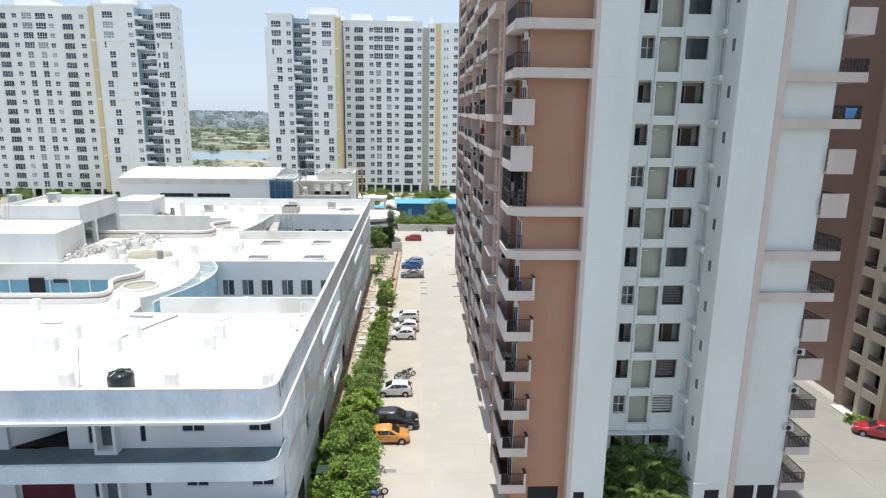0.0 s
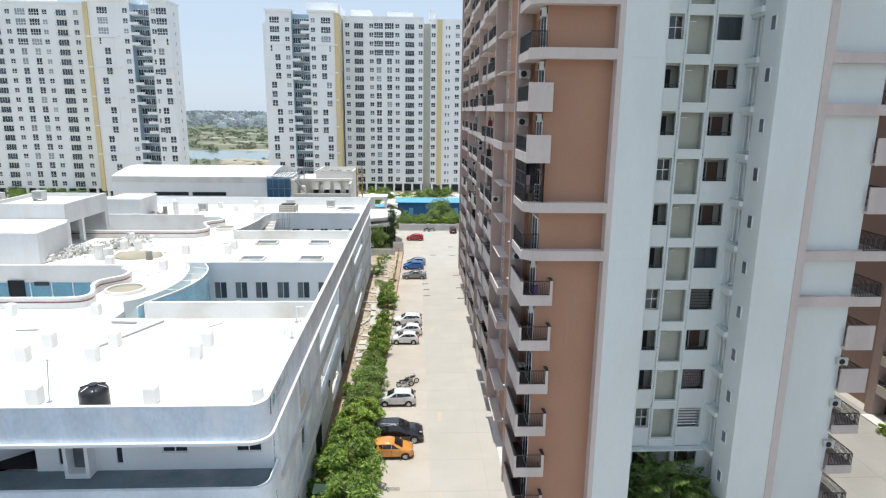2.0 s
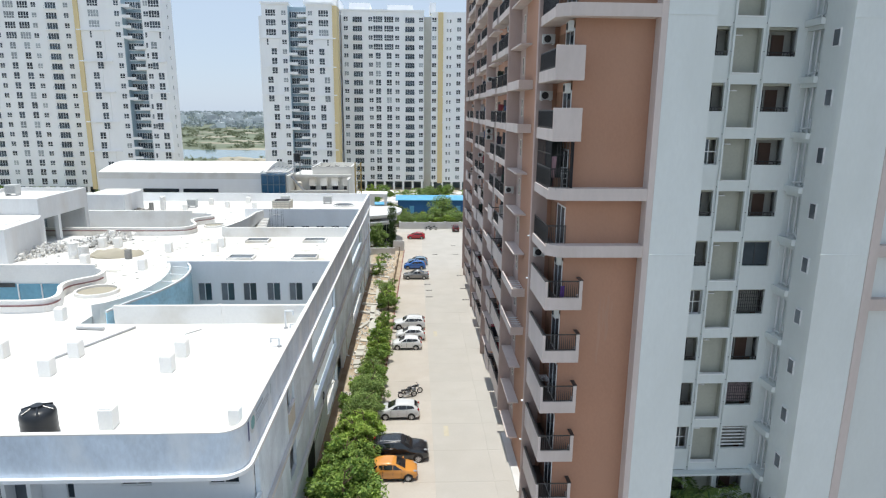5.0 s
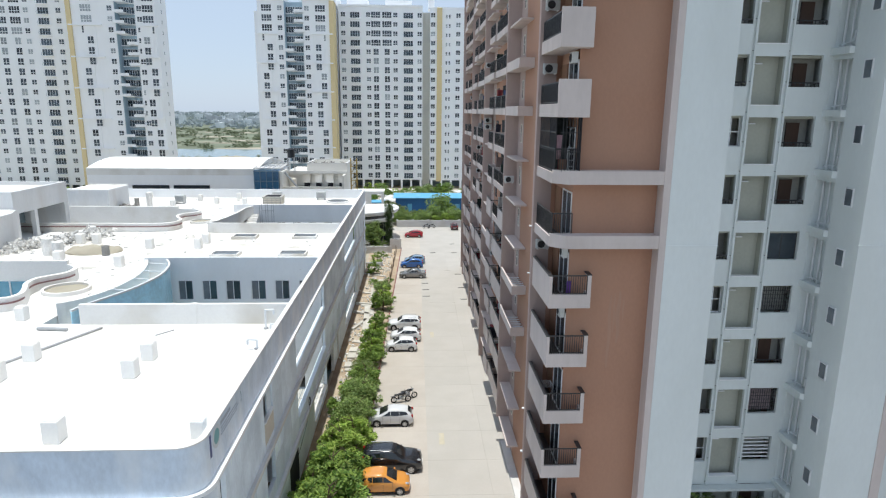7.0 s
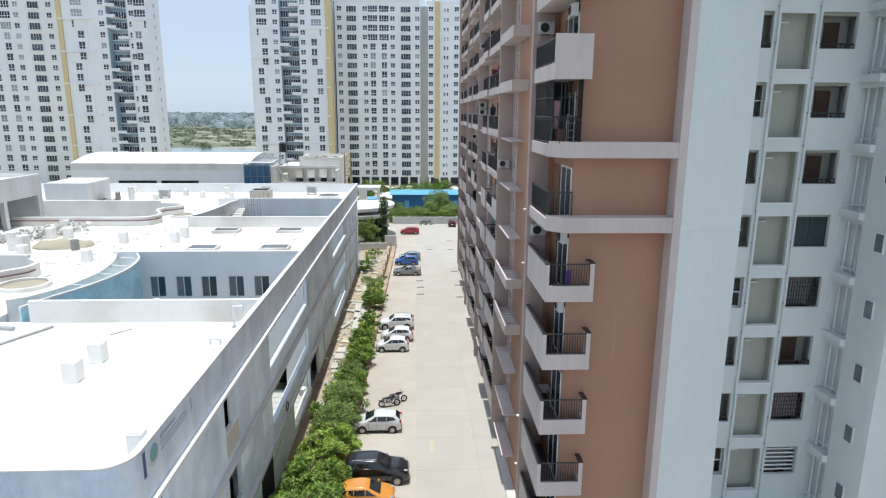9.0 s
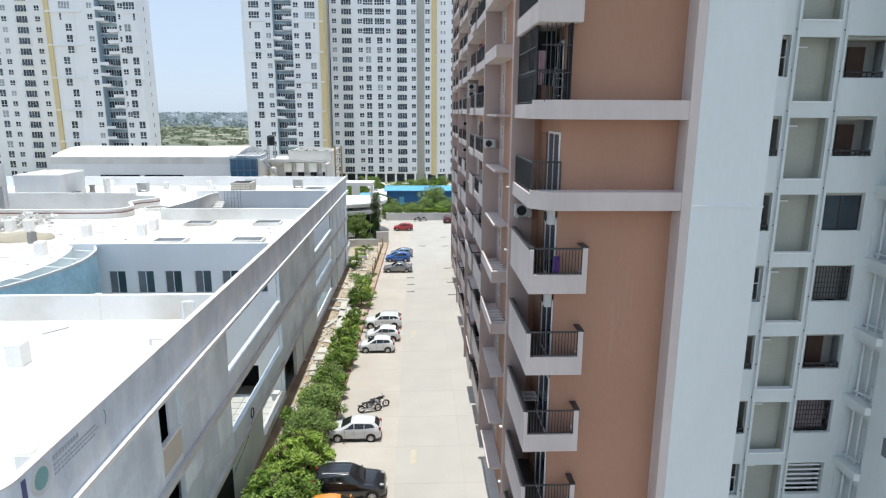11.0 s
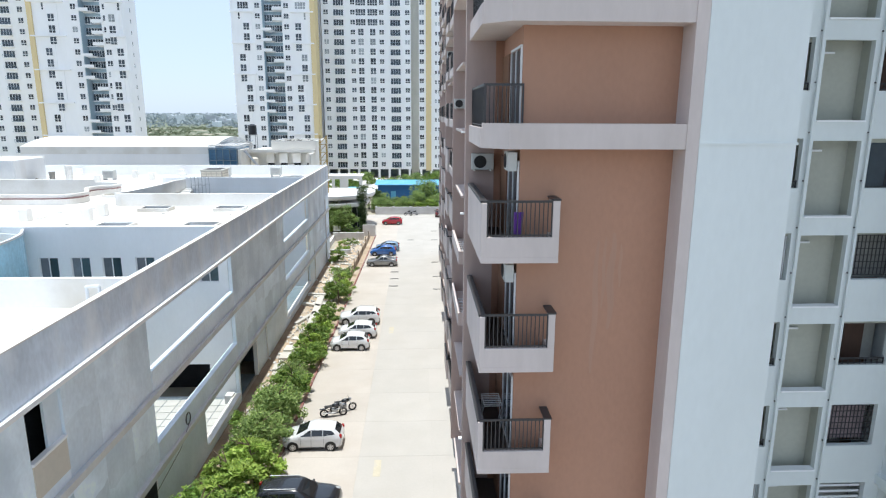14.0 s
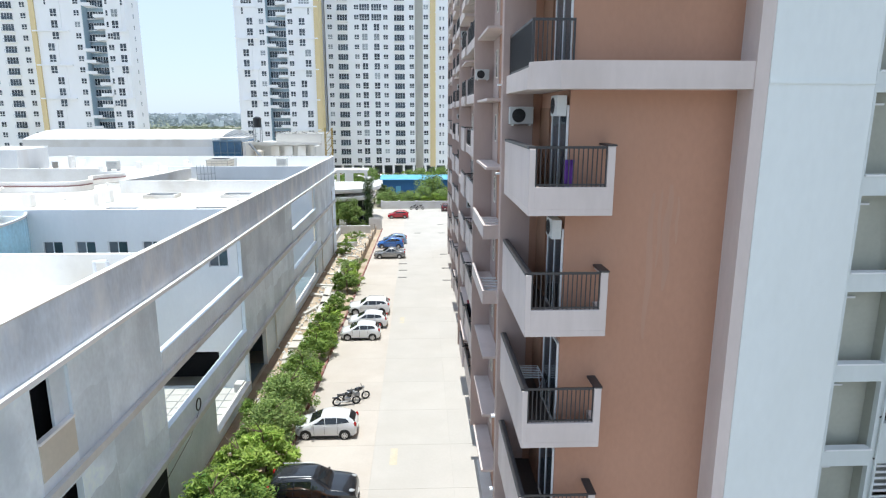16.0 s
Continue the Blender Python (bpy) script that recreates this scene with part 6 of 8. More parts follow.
for x0, cx, cy, r, z0, z1, name in ((-13.4, -12.0, 143.0, 8.6, 6.1, 6.5, "upper_canopy"), (-13.4, -11.4, 141.2, 7.0, 4.75, 5.15, "lower_canopy")):
    bm = bmesh.new()
    prism(bm, [(x0, cy + 5.0)] + arc(cx, cy, r, 35, -90, 18) + [(x0, cy - r + 0.3)], z0, z1)
    part(name, bm, OLDWHITE, gate, "curved weathered white canopy")
    bm = bmesh.new()
    strip(bm, [(x, y) for x, y in arc(cx, cy, r - 0.25, 35, -90, 18)], 0.12, z0 - 0.3, z0 - 0.002)
    part("canopy_edge", bm, CEMENT_PALE, gate, "grey canopy drip edge")
box_part("wall", -13.2, -8.6, 138.6, 145, -0.05, 4.74, CEMENT_PALE, gate)
box_part("wall", -13.2, -6.0, 140.0, 145, 5.152, 6.09, CEMENT_PALE, gate)
box_part("glass_front", -8.58, -5.6, 138.9, 139.0, 0.1, 4.74, PANE, gate, "dark glass front")
for i in range(4):
    box_part("mullion", -8.5 + i * 0.95, -8.42 + i * 0.95, 138.82, 138.9, 0.1, 4.74, STEEL, gate)
box_part("opening", -12.0, -9.4, 138.5, 138.59, 0, 2.6, DARK, gate)
box_part("column", -5.5, -5.0, 138.2, 138.7, -0.05, 4.74, WHITE, gate)
box_part("wall", -4.9, -2.7, 131.1, 131.35, -0.05, 2.1, CEMENT_PALE, gate, "cement screen wall")
box_part("wall", -30, -13.0, 166, 166.3, -0.05, 3.2, CEMENT_PALE, gate)
rear = thing("open_pavilion", "white open frame building behind the gatehouse", "pavilion")
for x0, x1 in ((-16.0, -15.2), (-13.9, -13.3), (-12.2, -10.4), (-8.0, -7.4)):
    box_part("pier", x0, x1, 160.0, 160.4, -0.05, 7.0, WHITE, rear)
box_part("beam", -16.0, -7.4, 160.0, 160.4, 7.002, 7.7, WHITE, rear)
box_part("wall", -16.0, -7.4, 160.05, 160.35, -0.05, 4.3, WHITE, rear)
box_part("roof", -16.0, -7.4, 160.42, 166.0, 7.3, 7.6, ROOF, rear)
notice = thing("notice_board", "small white notice board on posts before the gatehouse", "notice board", -9.65, 133.6, -0.02)
box_part("board", -0.6, 0.6, -0.03, 0.03, 0.55, 1.45, WHITE, notice, bevel=0.01)
for x in (-0.5, 0.45):
    box_part("post", x, x + 0.06, 0.031, 0.09, 0, 1.45, STEEL, notice)
bm = bmesh.new()
for i, l in enumerate((0.8, 0.6, 0.7)):
    bx(bm, -l / 2, l / 2, -0.036, -0.031, 1.2 - i * 0.22, 1.29 - i * 0.22)
part("lettering", bm, STEEL, notice)

# ---- the other tower across the east yard ----
tb = thing("apartment_tower", "terracotta and beige apartment tower with recessed balconies", "apartment building")
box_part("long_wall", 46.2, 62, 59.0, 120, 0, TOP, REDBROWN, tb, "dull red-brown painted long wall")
# near-black body puts the shade of the recessed balconies into its colour
box_part("wall", 46.4, 62, 20, 59.0, 0, TOP, DARK, tb)
for y0, y1, m in ((58.4, 59.4, MAUVE), (55.9, 56.5, BEIGE), (52.9, 53.7, BEIGE), (49.0, 50.4, WHITE), (40, 47, WHITE)):
    bm = bmesh.new()
    bx(bm, 45.0, 46.39, y0, y1, 0, TOP)
    part("pier", bm, m, tb)
bm = bmesh.new()
bx(bm, 44.9, 46.3, 51.6, 52.9, 0, 9.0)
part("stone_pier", bm, OLIVE, tb, "olive stone-clad pier")
box_part("wall", 45.2, 46.39, 50.4, 52.9, 9.0, TOP, WHITE, tb)
tb_b = {}
for w, y in ((1.9, 56.5), (2.2, 53.7), (2.0, 47.0)):
    tb_b[y] = box_mesh("balcony", 45.1, 46.38, 0.004, w - 0.004, 0, 0.95, BEIGE), railing_mesh("railing", w - 0.1, 0.5, BLACKMETAL, 0.12, along="y"), w
for k in range(NST):
    for y in tb_b:
        me, rl, w = tb_b[y]
        b = again("balcony", me, tb, y=y, z=zk(k) + 0.25)
        again("railing", rl, b, 45.2, 0.05, 0.95)
    if k < 4:
        box_part("window", 44.95, 44.99, 44.0, 45.2, zk(k) + 1.2, zk(k) + 2.5, PANE, tb)
box_part("apron", 44.0, 47.0, 52.0, 58.5, 0, 0.14, CEMENT_PALE, tb)

# ---- plants ----
def leaf_cloud(bm_verts, faces, rnd, centre, radii, count, size, shell=0.55):
    for _ in range(count):
        u, v = rnd.uniform(-1, 1), rnd.uniform(0, math.tau)
        r = rnd.uniform(shell, 1.0) ** 0.6
        q = math.sqrt(1 - u * u)
        c = Vector((centre[0] + radii[0] * r * q * math.cos(v), centre[1] + radii[1] * r * q * math.sin(v), centre[2] + radii[2] * r * u))
        d = Vector((rnd.uniform(-1, 1), rnd.uniform(-1, 1), rnd.uniform(-0.6, 0.5))).normalized()
        s = Vector((rnd.uniform(-1, 1), rnd.uniform(-1, 1), rnd.uniform(-0.35, 0.35)))
        s = (s - d * s.dot(d)).normalized()
        L, W = size * rnd.uniform(0.7, 1.4), size * rnd.uniform(0.25, 0.45)
        n = len(bm_verts)
        bm_verts += [tuple(c - d * L / 2), tuple(c + s * W / 2), tuple(c + d * L / 2), tuple(c - s * W / 2)]
        faces.append((n, n + 1, n + 2, n + 3))


def crown_mesh(seed, r, h, base, clumps, leaves, size, mat):
    """Uneven crown: clumps of very different size along leaning boughs, with gaps between."""
    rnd = random.Random(seed)
    vs, fs = [], []
    for _ in range(clumps):
        a, q = rnd.uniform(0, math.tau), r * math.sqrt(rnd.random()) * (0.75 + 0.4 * rnd.random())
        z = base + (h - base) * rnd.uniform(0.05, 1.0) * (1 - 0.45 * min(1, q / r))
        k = r * rnd.choice((0.18, 0.22, 0.28, 0.36, 0.44))
        leaf_cloud(vs, fs, rnd, (q * math.cos(a), q * math.sin(a), z), (k, k * rnd.uniform(0.7, 1.2), k * rnd.uniform(0.45, 0.8)), int(leaves * (0.35 + k / r * 1.7)), size * rnd.uniform(0.8, 1.25), 0.25)
    me = bpy.data.meshes.new("crown")
    me.from_pydata(vs, [], fs)
    me.materials.append(mat)
    return me


def trunk_mesh(seed, h, r):
    rnd = random.Random(seed)
    bm = bmesh.new()
    p = Vector((0, 0, -0.05))
    for i in range(4):
        q = p + Vector((rnd.uniform(-0.12, 0.12), rnd.uniform(-0.12, 0.12), h / 4))
        rod(bm, p, q, r * (1 - i * 0.18), 7, r * (1 - (i + 1) * 0.18))
        p = q
        if i > 0:
            for _ in range(2):
                e = q + Vector((rnd.uniform(-1, 1), rnd.uniform(-1, 1), rnd.uniform(0.4, 0.9))) * h * 0.28
                rod(bm, q, e, r * 0.4, 5, r * 0.15)
    return finish("trunk", bm, BARK)


TREES = [(crown_mesh(11, 1.65, 3.5, 0.6, 38, 120, 0.32, LEAF), trunk_mesh(1, 2.8, 0.11)), (crown_mesh(12, 1.55, 3.0, 0.5, 36, 120, 0.29, LEAF_LIGHT), trunk_mesh(2, 2.6, 0.10)),
         (crown_mesh(13, 1.5, 2.9, 0.4, 34, 110, 0.29, LEAF), trunk_mesh(3, 2.4, 0.09)), (crown_mesh(14, 1.3, 2.5, 0.4, 22, 90, 0.28, LEAF_LIGHT), trunk_mesh(4, 1.9, 0.07)),
         (crown_mesh(15, 1.25, 2.3, 0.3, 20, 85, 0.28, LEAF), trunk_mesh(5, 1.7, 0.06)), (crown_mesh(16, 2.6, 6.0, 1.2, 34, 130, 0.42, LEAF_DARK), trunk_mesh(6, 4.4, 0.16)),
         (crown_mesh(17, 1.8, 3.3, 0.6, 42, 125, 0.24, LEAF_DRY), trunk_mesh(7, 2.6, 0.10)), (crown_mesh(18, 1.5, 1.5, 0.1, 18, 70, 0.30, LEAF_DRY), trunk_mesh(8, 0.9, 0.06))]


def tree(i, x, y, turn, s=1.0, label="young leafy green tree in the soil strip", z=-0.02, group="strip trees"):
    t = thing("tree", label, "tree", x, y, z, turn, group=group)
    c, tr = TREES[i]
    for nm, me in (("crown", c), ("trunk", tr)):
        ob = again(nm, me, t)
        ob.scale = (s, s, s)


for n, (i, x, y, s) in enumerate(((0, -5.4, 43.0, 1.35), (2, -4.9, 45.2, 1.3), (0, -5.6, 47.4, 1.4), (2, -5.0, 49.8, 1.2), (0, -5.7, 52.0, 1.15), (2, -5.0, 53.6, 1.05), (1, -5.6, 55.8, 1.15), (1, -5.0, 57.9, 1.1), (1, -5.9, 59.3, 0.8), (6, -5.3, 61.4, 1.0),
                                  (6, -5.2, 64.6, 1.05), (2, -5.7, 66.4, 0.9), (2, -5.0, 69.2, 1.0), (6, -5.5, 71.2, 0.7), (2, -4.9, 74.4, 0.95), (1, -4.9, 76.8, 0.85), (2, -5.0, 79.4, 0.95), (1, -4.9, 81.8, 0.8), (4, -4.7, 84.8, 1.1), (4, -4.6, 87.4, 0.9), (0, -4.6, 93.2, 0.85),
                                  (3, -4.6, 96.4, 1.2), (6, -4.8, 100.0, 0.75), (7, -5.2, 104.5, 0.9), (4, -6.9, 112, 1.1), (3, -7.0, 119, 0.9), (7, -6.4, 124.5, 0.9), (7, -4.2, 108, 0.5), (7, -6.6, 106.5, 0.7))):
    near = y < 62
    tree(i, x + (0.1 if near else 0.15), y, n * 47, s * (0.9 if near else 0.95))
for n, (x, y, s) in enumerate(((-6.9, 43.6, 0.85), (-7.1, 46.1, 0.8), (-6.8, 48.4, 0.9), (-7.0, 50.9, 0.75), (-6.7, 53.0, 0.8), (-6.8, 55.2, 0.65), (-6.6, 57.4, 0.7), (-6.5, 60.6, 0.6), (-6.6, 63.2, 0.6), (-6.4, 67.8, 0.55))):
    tree((1, 2, 0)[n % 3], x, y, n * 71, s, "leafy green bush in the soil strip by the hall", group="strip bushes")
for i, x, y, s in ((6, -9.6, 135.3, 1.75), (1, -10.8, 136.2, 1.5), (7, -6.6, 134.6, 0.95), (7, -7.6, 133.2, 0.8), (5, -6.2, 163.0, 1.0)):
    tree(i, x, y, x * 31, s, "leafy green tree beside the gatehouse", group="gatehouse trees")
# creeper grown over the canopy's corner column
DEEPLEAF = leafy("deep_green_creeper", (0.035, 0.07, 0.022), (0.11, 0.17, 0.055))
creeper = thing("creeper", "dark green creeper hanging from the gatehouse canopies", "creeper", kind="stuff")
cv, cf = [], []
rnd = random.Random(44)
for z in (0.8, 1.7, 2.6, 3.5, 4.4, 5.3, 6.2, 7.1, 7.9):
    leaf_cloud(cv, cf, rnd, (-4.9 - 0.06 * z + rnd.uniform(-0.2, 0.2), 134.4 + rnd.uniform(-0.3, 0.3), z), (0.85 if z < 6 else 1.05, 0.8, 0.75), 420, 0.34, 0.1)
me = bpy.data.meshes.new("leaves")
me.from_pydata(cv, [], cf)
me.materials.append(DEEPLEAF)
ob = new("leaves", me)
ob.parent = creeper
rnd = random.Random(18)
for n in range(34):
    x, y = -3.6 + 15.5 * (n % 17) / 16 + rnd.uniform(-0.6, 0.6), rnd.uniform(157.5, 160) + (n // 17) * rnd.uniform(3, 7)
    tree(rnd.choice((1, 6, 6, 7, 3)), x, y, rnd.uniform(0, 360), rnd.uniform(0.75, 1.2), "light green shrub behind the boundary wall", group="shrubs beyond the road")
tree(6, 6.6, 171.0, 40, 1.9, "light green tree before the blue shed", group="shrubs beyond the road")
rnd = random.Random(8)
for _ in range(44):
    x, y = rnd.uniform(-28, 2) if rnd.random() < 0.75 else rnd.uniform(2, 18), rnd.uniform(190, 226)
    tree(rnd.choice((7, 7, 6, 3, 2)), x, y, rnd.uniform(0, 360), rnd.uniform(0.9, 1.55), "dusty green garden tree before the far towers", z=-0.08, group="garden trees")
for _ in range(46):
    x, y = rnd.uniform(-150, -60), rnd.uniform(196, 218)
    tree(rnd.choice((6, 6, 7, 2)), x, y, rnd.uniform(0, 360), rnd.uniform(0.8, 1.3), "dusty green tree before the far towers", z=-0.08, group="garden trees")
# pale boulders and paved banks in the garden
gar = thing("garden_stones", "pale boulders and low banks of a garden", "stones", kind="stuff")
bm = bmesh.new()
for _ in range(220):
    x, y, s = rnd.uniform(-25, 20), rnd.uniform(196, 222), rnd.uniform(0.4, 1.8)
    bmesh.ops.create_icosphere(bm, subdivisions=1, radius=s, matrix=Matrix.Translation((x, y, s * 0.15)) @ Matrix.Diagonal((1.4, 1, 0.5, 1)))
part("stones", bm, RUBBLE, gar)
# palms in the tower's recess
def frond_mesh(seed, n, leaflets):
    """Feathery fronds: an arching midrib with narrow leaflets on both sides."""
    rnd = random.Random(seed)
    vs, fs = [], []
    for i in range(n):
        a, up, L = i * 2.4 + rnd.uniform(-0.3, 0.3), rnd.uniform(0.25, 1.35), rnd.uniform(1.9, 3.0)
        c, s = math.cos(a), math.sin(a)

        def rib(t):
            return Vector((L * t * c, L * t * s, up * L * t - 0.62 * L * t * t * (1.6 - up * 0.6)))
        for j in range(leaflets):
            t = 0.14 + 0.84 * j / leaflets
            p, q = rib(t), rib(min(1, t + 0.03))
            w = L * 0.26 * math.sin(math.pi * min(0.96, 0.2 + 0.74 * t)) * rnd.uniform(0.8, 1.15)
            for k in (-1, 1):
                tip = p + Vector((-k * s * w + c * w * 0.45, k * c * w + s * w * 0.45, -w * rnd.uniform(0.25, 0.6)))
                m = len(vs)
                mid = (p + tip) / 2 + Vector((0, 0, 0.03))
                vs += [tuple(p), tuple(mid - Vector((c, s, 0)) * 0.075), tuple(tip), tuple(mid + Vector((c, s, 0)) * 0.095)]
                fs.append((m, m + 1, m + 2, m + 3))
        for j in range(6):
            p, q = rib(j / 6), rib((j + 1) / 6)
            m = len(vs)
            e = Vector((-s, c, 0)) * 0.022
            vs += [tuple(p - e), tuple(q - e), tuple(q + e), tuple(p + e)]
            fs.append((m, m + 1, m + 2, m + 3))
    me = bpy.data.meshes.new("fronds")
    me.from_pydata(vs, [], fs)
    me.materials.append(PALM)
    return me


palm = frond_mesh(21, 16, 17)
for x, y, h, s in ((15.5, 42.9, 2.7, 0.75), (17.0, 42.4, 3.4, 0.8), (18.7, 43.0, 3.0, 0.75), (20.0, 42.4, 2.2, 0.7), (16.3, 41.6, 1.9, 0.75), (18.0, 41.5, 2.0, 0.7), (19.5, 41.4, 1.5, 0.65), (15.2, 41.6, 1.3, 0.7), (17.2, 43.3, 4.3, 0.7), (16.9, 41.0, 1.0, 0.7), (18.9, 42.2, 3.6, 0.6), (15.9, 43.4, 3.6, 0.6), (19.7, 43.3, 3.1, 0.6)):
    t = thing("palm", "feathery green palm in the tower's recess", "palm", x, y, -0.01, x * 57, group="recess palms")
    st = bmesh.new()
    rod(st, (0, 0, 0), (0.1, 0.05, h), 0.09, 7, 0.06)
    part("stem", st, BARK, t)
    ob = again("fronds", palm, t, 0.1, 0.05, h - 0.1)
    ob.scale = (s, s, s)
bush = thing("bush", "small bright green bush beside the beige pier", "bush", 44.1, 54.6, 0.0)
ob = again("leaves", crown_mesh(31, 1.1, 1.2, 0.1, 12, 90, 0.3, LEAF_LIGHT), bush)

# ---- distance: scrub clumps, tree belt, low town; haze is in the belt's and town's colours ----
def far_scrub(name, label, x0, x1, y0, y1, n, smin, smax, mat, seed, hk=0.7):
    rnd = random.Random(seed)
    vs, fs = [], []
    for _ in range(n):
        y = rnd.uniform(y0, y1)
        x = rnd.uniform(x0, x1) * y / y1
        s = rnd.uniform(smin, smax)
        leaf_cloud(vs, fs, rnd, (x, y, s * hk * 0.8 - 0.2), (s, s, s * hk), 26, s * 0.75, 0.4)
    me = bpy.data.meshes.new(name)
    me.from_pydata(vs, [], fs)
    me.materials.append(mat)
    ob = new(name, me)
    tagged(ob, label, "scrub", kind="stuff")


far_scrub("scrub", "dusty green bushes on the flat land", -330, 60, 300, 372, 260, 1.0, 2.6, FARSCRUB, 41)
far_scrub("scrub", "dusty green bushes beyond the pond", -420, 120, 455, 900, 900, 1.6, 4.5, FARSCRUB, 42, 0.32)
far_scrub("tree_belt", "belt of trees at the horizon in haze-paled colours", -1500, 600, 900, 2600, 1300, 4, 12, FARGREEN, 43, 0.45)
far_scrub("tree_belt", "belt of trees at the horizon in haze-paled colours", -2400, 1200, 2600, 3600, 900, 10, 24, FARGREEN, 44, 0.4)
town = thing("far_town", "low houses of a distant town in haze-paled colours", "houses", kind="stuff")
bm = bmesh.new()
rnd = random.Random(45)
for _ in range(260):
    y = rnd.uniform(950, 2600)
    x = rnd.uniform(-0.75, 0.1) * y
    w, d, h = rnd.uniform(8, 26), rnd.uniform(8, 20), rnd.uniform(5, 17)
    bx(bm, x, x + w, y, y + d, -0.3, h)
    bx(bm, x + w * 0.2, x + w * 0.5, y + 1, y + d * 0.5, h, h + 2.5)
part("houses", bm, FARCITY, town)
bank = thing("sand_banks", "pale sandy banks along the pond", "sand banks", kind="stuff")
bm = bmesh.new()
for _ in range(50):
    y = rnd.uniform(455, 900)
    x = rnd.uniform(-0.42, 0.05) * y
    bmesh.ops.create_icosphere(bm, subdivisions=2, radius=1, matrix=Matrix.Translation((x, y, -0.35)) @ Matrix.Diagonal((rnd.uniform(8, 30), rnd.uniform(2, 5), 0.7, 1)))
for _ in range(26):
    y = rnd.uniform(335, 368)
    x = rnd.uniform(-0.30, -0.18) * y
    bmesh.ops.create_icosphere(bm, subdivisions=2, radius=1, matrix=Matrix.Translation((x, y, -0.35)) @ Matrix.Diagonal((rnd.uniform(4, 9), rnd.uniform(2, 4), rnd.uniform(0.8, 2.2), 1)))
part("banks", bm, SAND, bank, smooth=True)

# ---- cars: origin on the ground in the middle, nose to +x ----
def loft(bm, rings, cap=True):
    vr = [[bm.verts.new(p) for p in r] for r in rings]
    n = len(vr[0])
    for a, b in zip(vr, vr[1:]):
        for i in range(n):
            bm.faces.new((a[i], a[(i + 1) % n], b[(i + 1) % n], b[i]))
    if cap:
        bm.faces.new(vr[0][::-1])
        bm.faces.new(vr[-1])


# outlines from tail to nose, as shares of half length and height: x, top, half width, top half width
SHAPES = {
    "hatch": ((-1.0, 0.42, 0.78, 0.74), (-0.985, 0.58, 0.90, 0.80), (-0.955, 0.66, 0.95, 0.80), (-0.88, 0.78, 0.97, 0.72), (-0.74, 0.915, 0.985, 0.67), (-0.52, 0.965, 1.0, 0.69), (-0.22, 1.0, 1.0, 0.71), (-0.02, 0.99, 1.0, 0.71), (0.10, 0.955, 1.0, 0.71),
              (0.34, 0.80, 1.0, 0.78), (0.55, 0.665, 0.99, 0.84), (0.75, 0.615, 0.97, 0.82), (0.90, 0.545, 0.90, 0.74), (0.97, 0.45, 0.80, 0.66), (1.0, 0.36, 0.68, 0.6)),
    "suv": ((-1.0, 0.46, 0.82, 0.78), (-0.985, 0.62, 0.93, 0.84), (-0.965, 0.70, 0.96, 0.82), (-0.92, 0.81, 0.975, 0.76), (-0.82, 0.925, 0.985, 0.72), (-0.60, 0.97, 1.0, 0.74), (-0.25, 1.0, 1.0, 0.75), (0.0, 0.99, 1.0, 0.74), (0.10, 0.955, 1.0, 0.74),
            (0.26, 0.83, 1.0, 0.79), (0.42, 0.69, 0.99, 0.84), (0.72, 0.645, 0.975, 0.84), (0.91, 0.585, 0.92, 0.78), (0.975, 0.48, 0.84, 0.72), (1.0, 0.38, 0.74, 0.66)),
    "sedan": ((-1.0, 0.44, 0.78, 0.72), (-0.985, 0.60, 0.90, 0.80), (-0.95, 0.69, 0.94, 0.82), (-0.80, 0.72, 0.97, 0.82), (-0.66, 0.735, 0.98, 0.80), (-0.48, 0.86, 0.99, 0.74), (-0.32, 0.965, 1.0, 0.70), (-0.10, 1.0, 1.0, 0.71), (0.06, 0.965, 1.0, 0.71),
              (0.26, 0.80, 1.0, 0.77), (0.44, 0.67, 0.99, 0.84), (0.70, 0.62, 0.97, 0.82), (0.90, 0.55, 0.90, 0.74), (0.975, 0.45, 0.80, 0.66), (1.0, 0.36, 0.68, 0.6)),
}
# glass from the rear glass to the windscreen: (rear bottom, rear top, screen top, screen bottom), side window breaks
GLASS = {"hatch": (-0.94, -0.75, 0.11, 0.53), "suv": (-0.955, -0.83, 0.11, 0.41), "sedan": (-0.64, -0.33, 0.07, 0.43)}


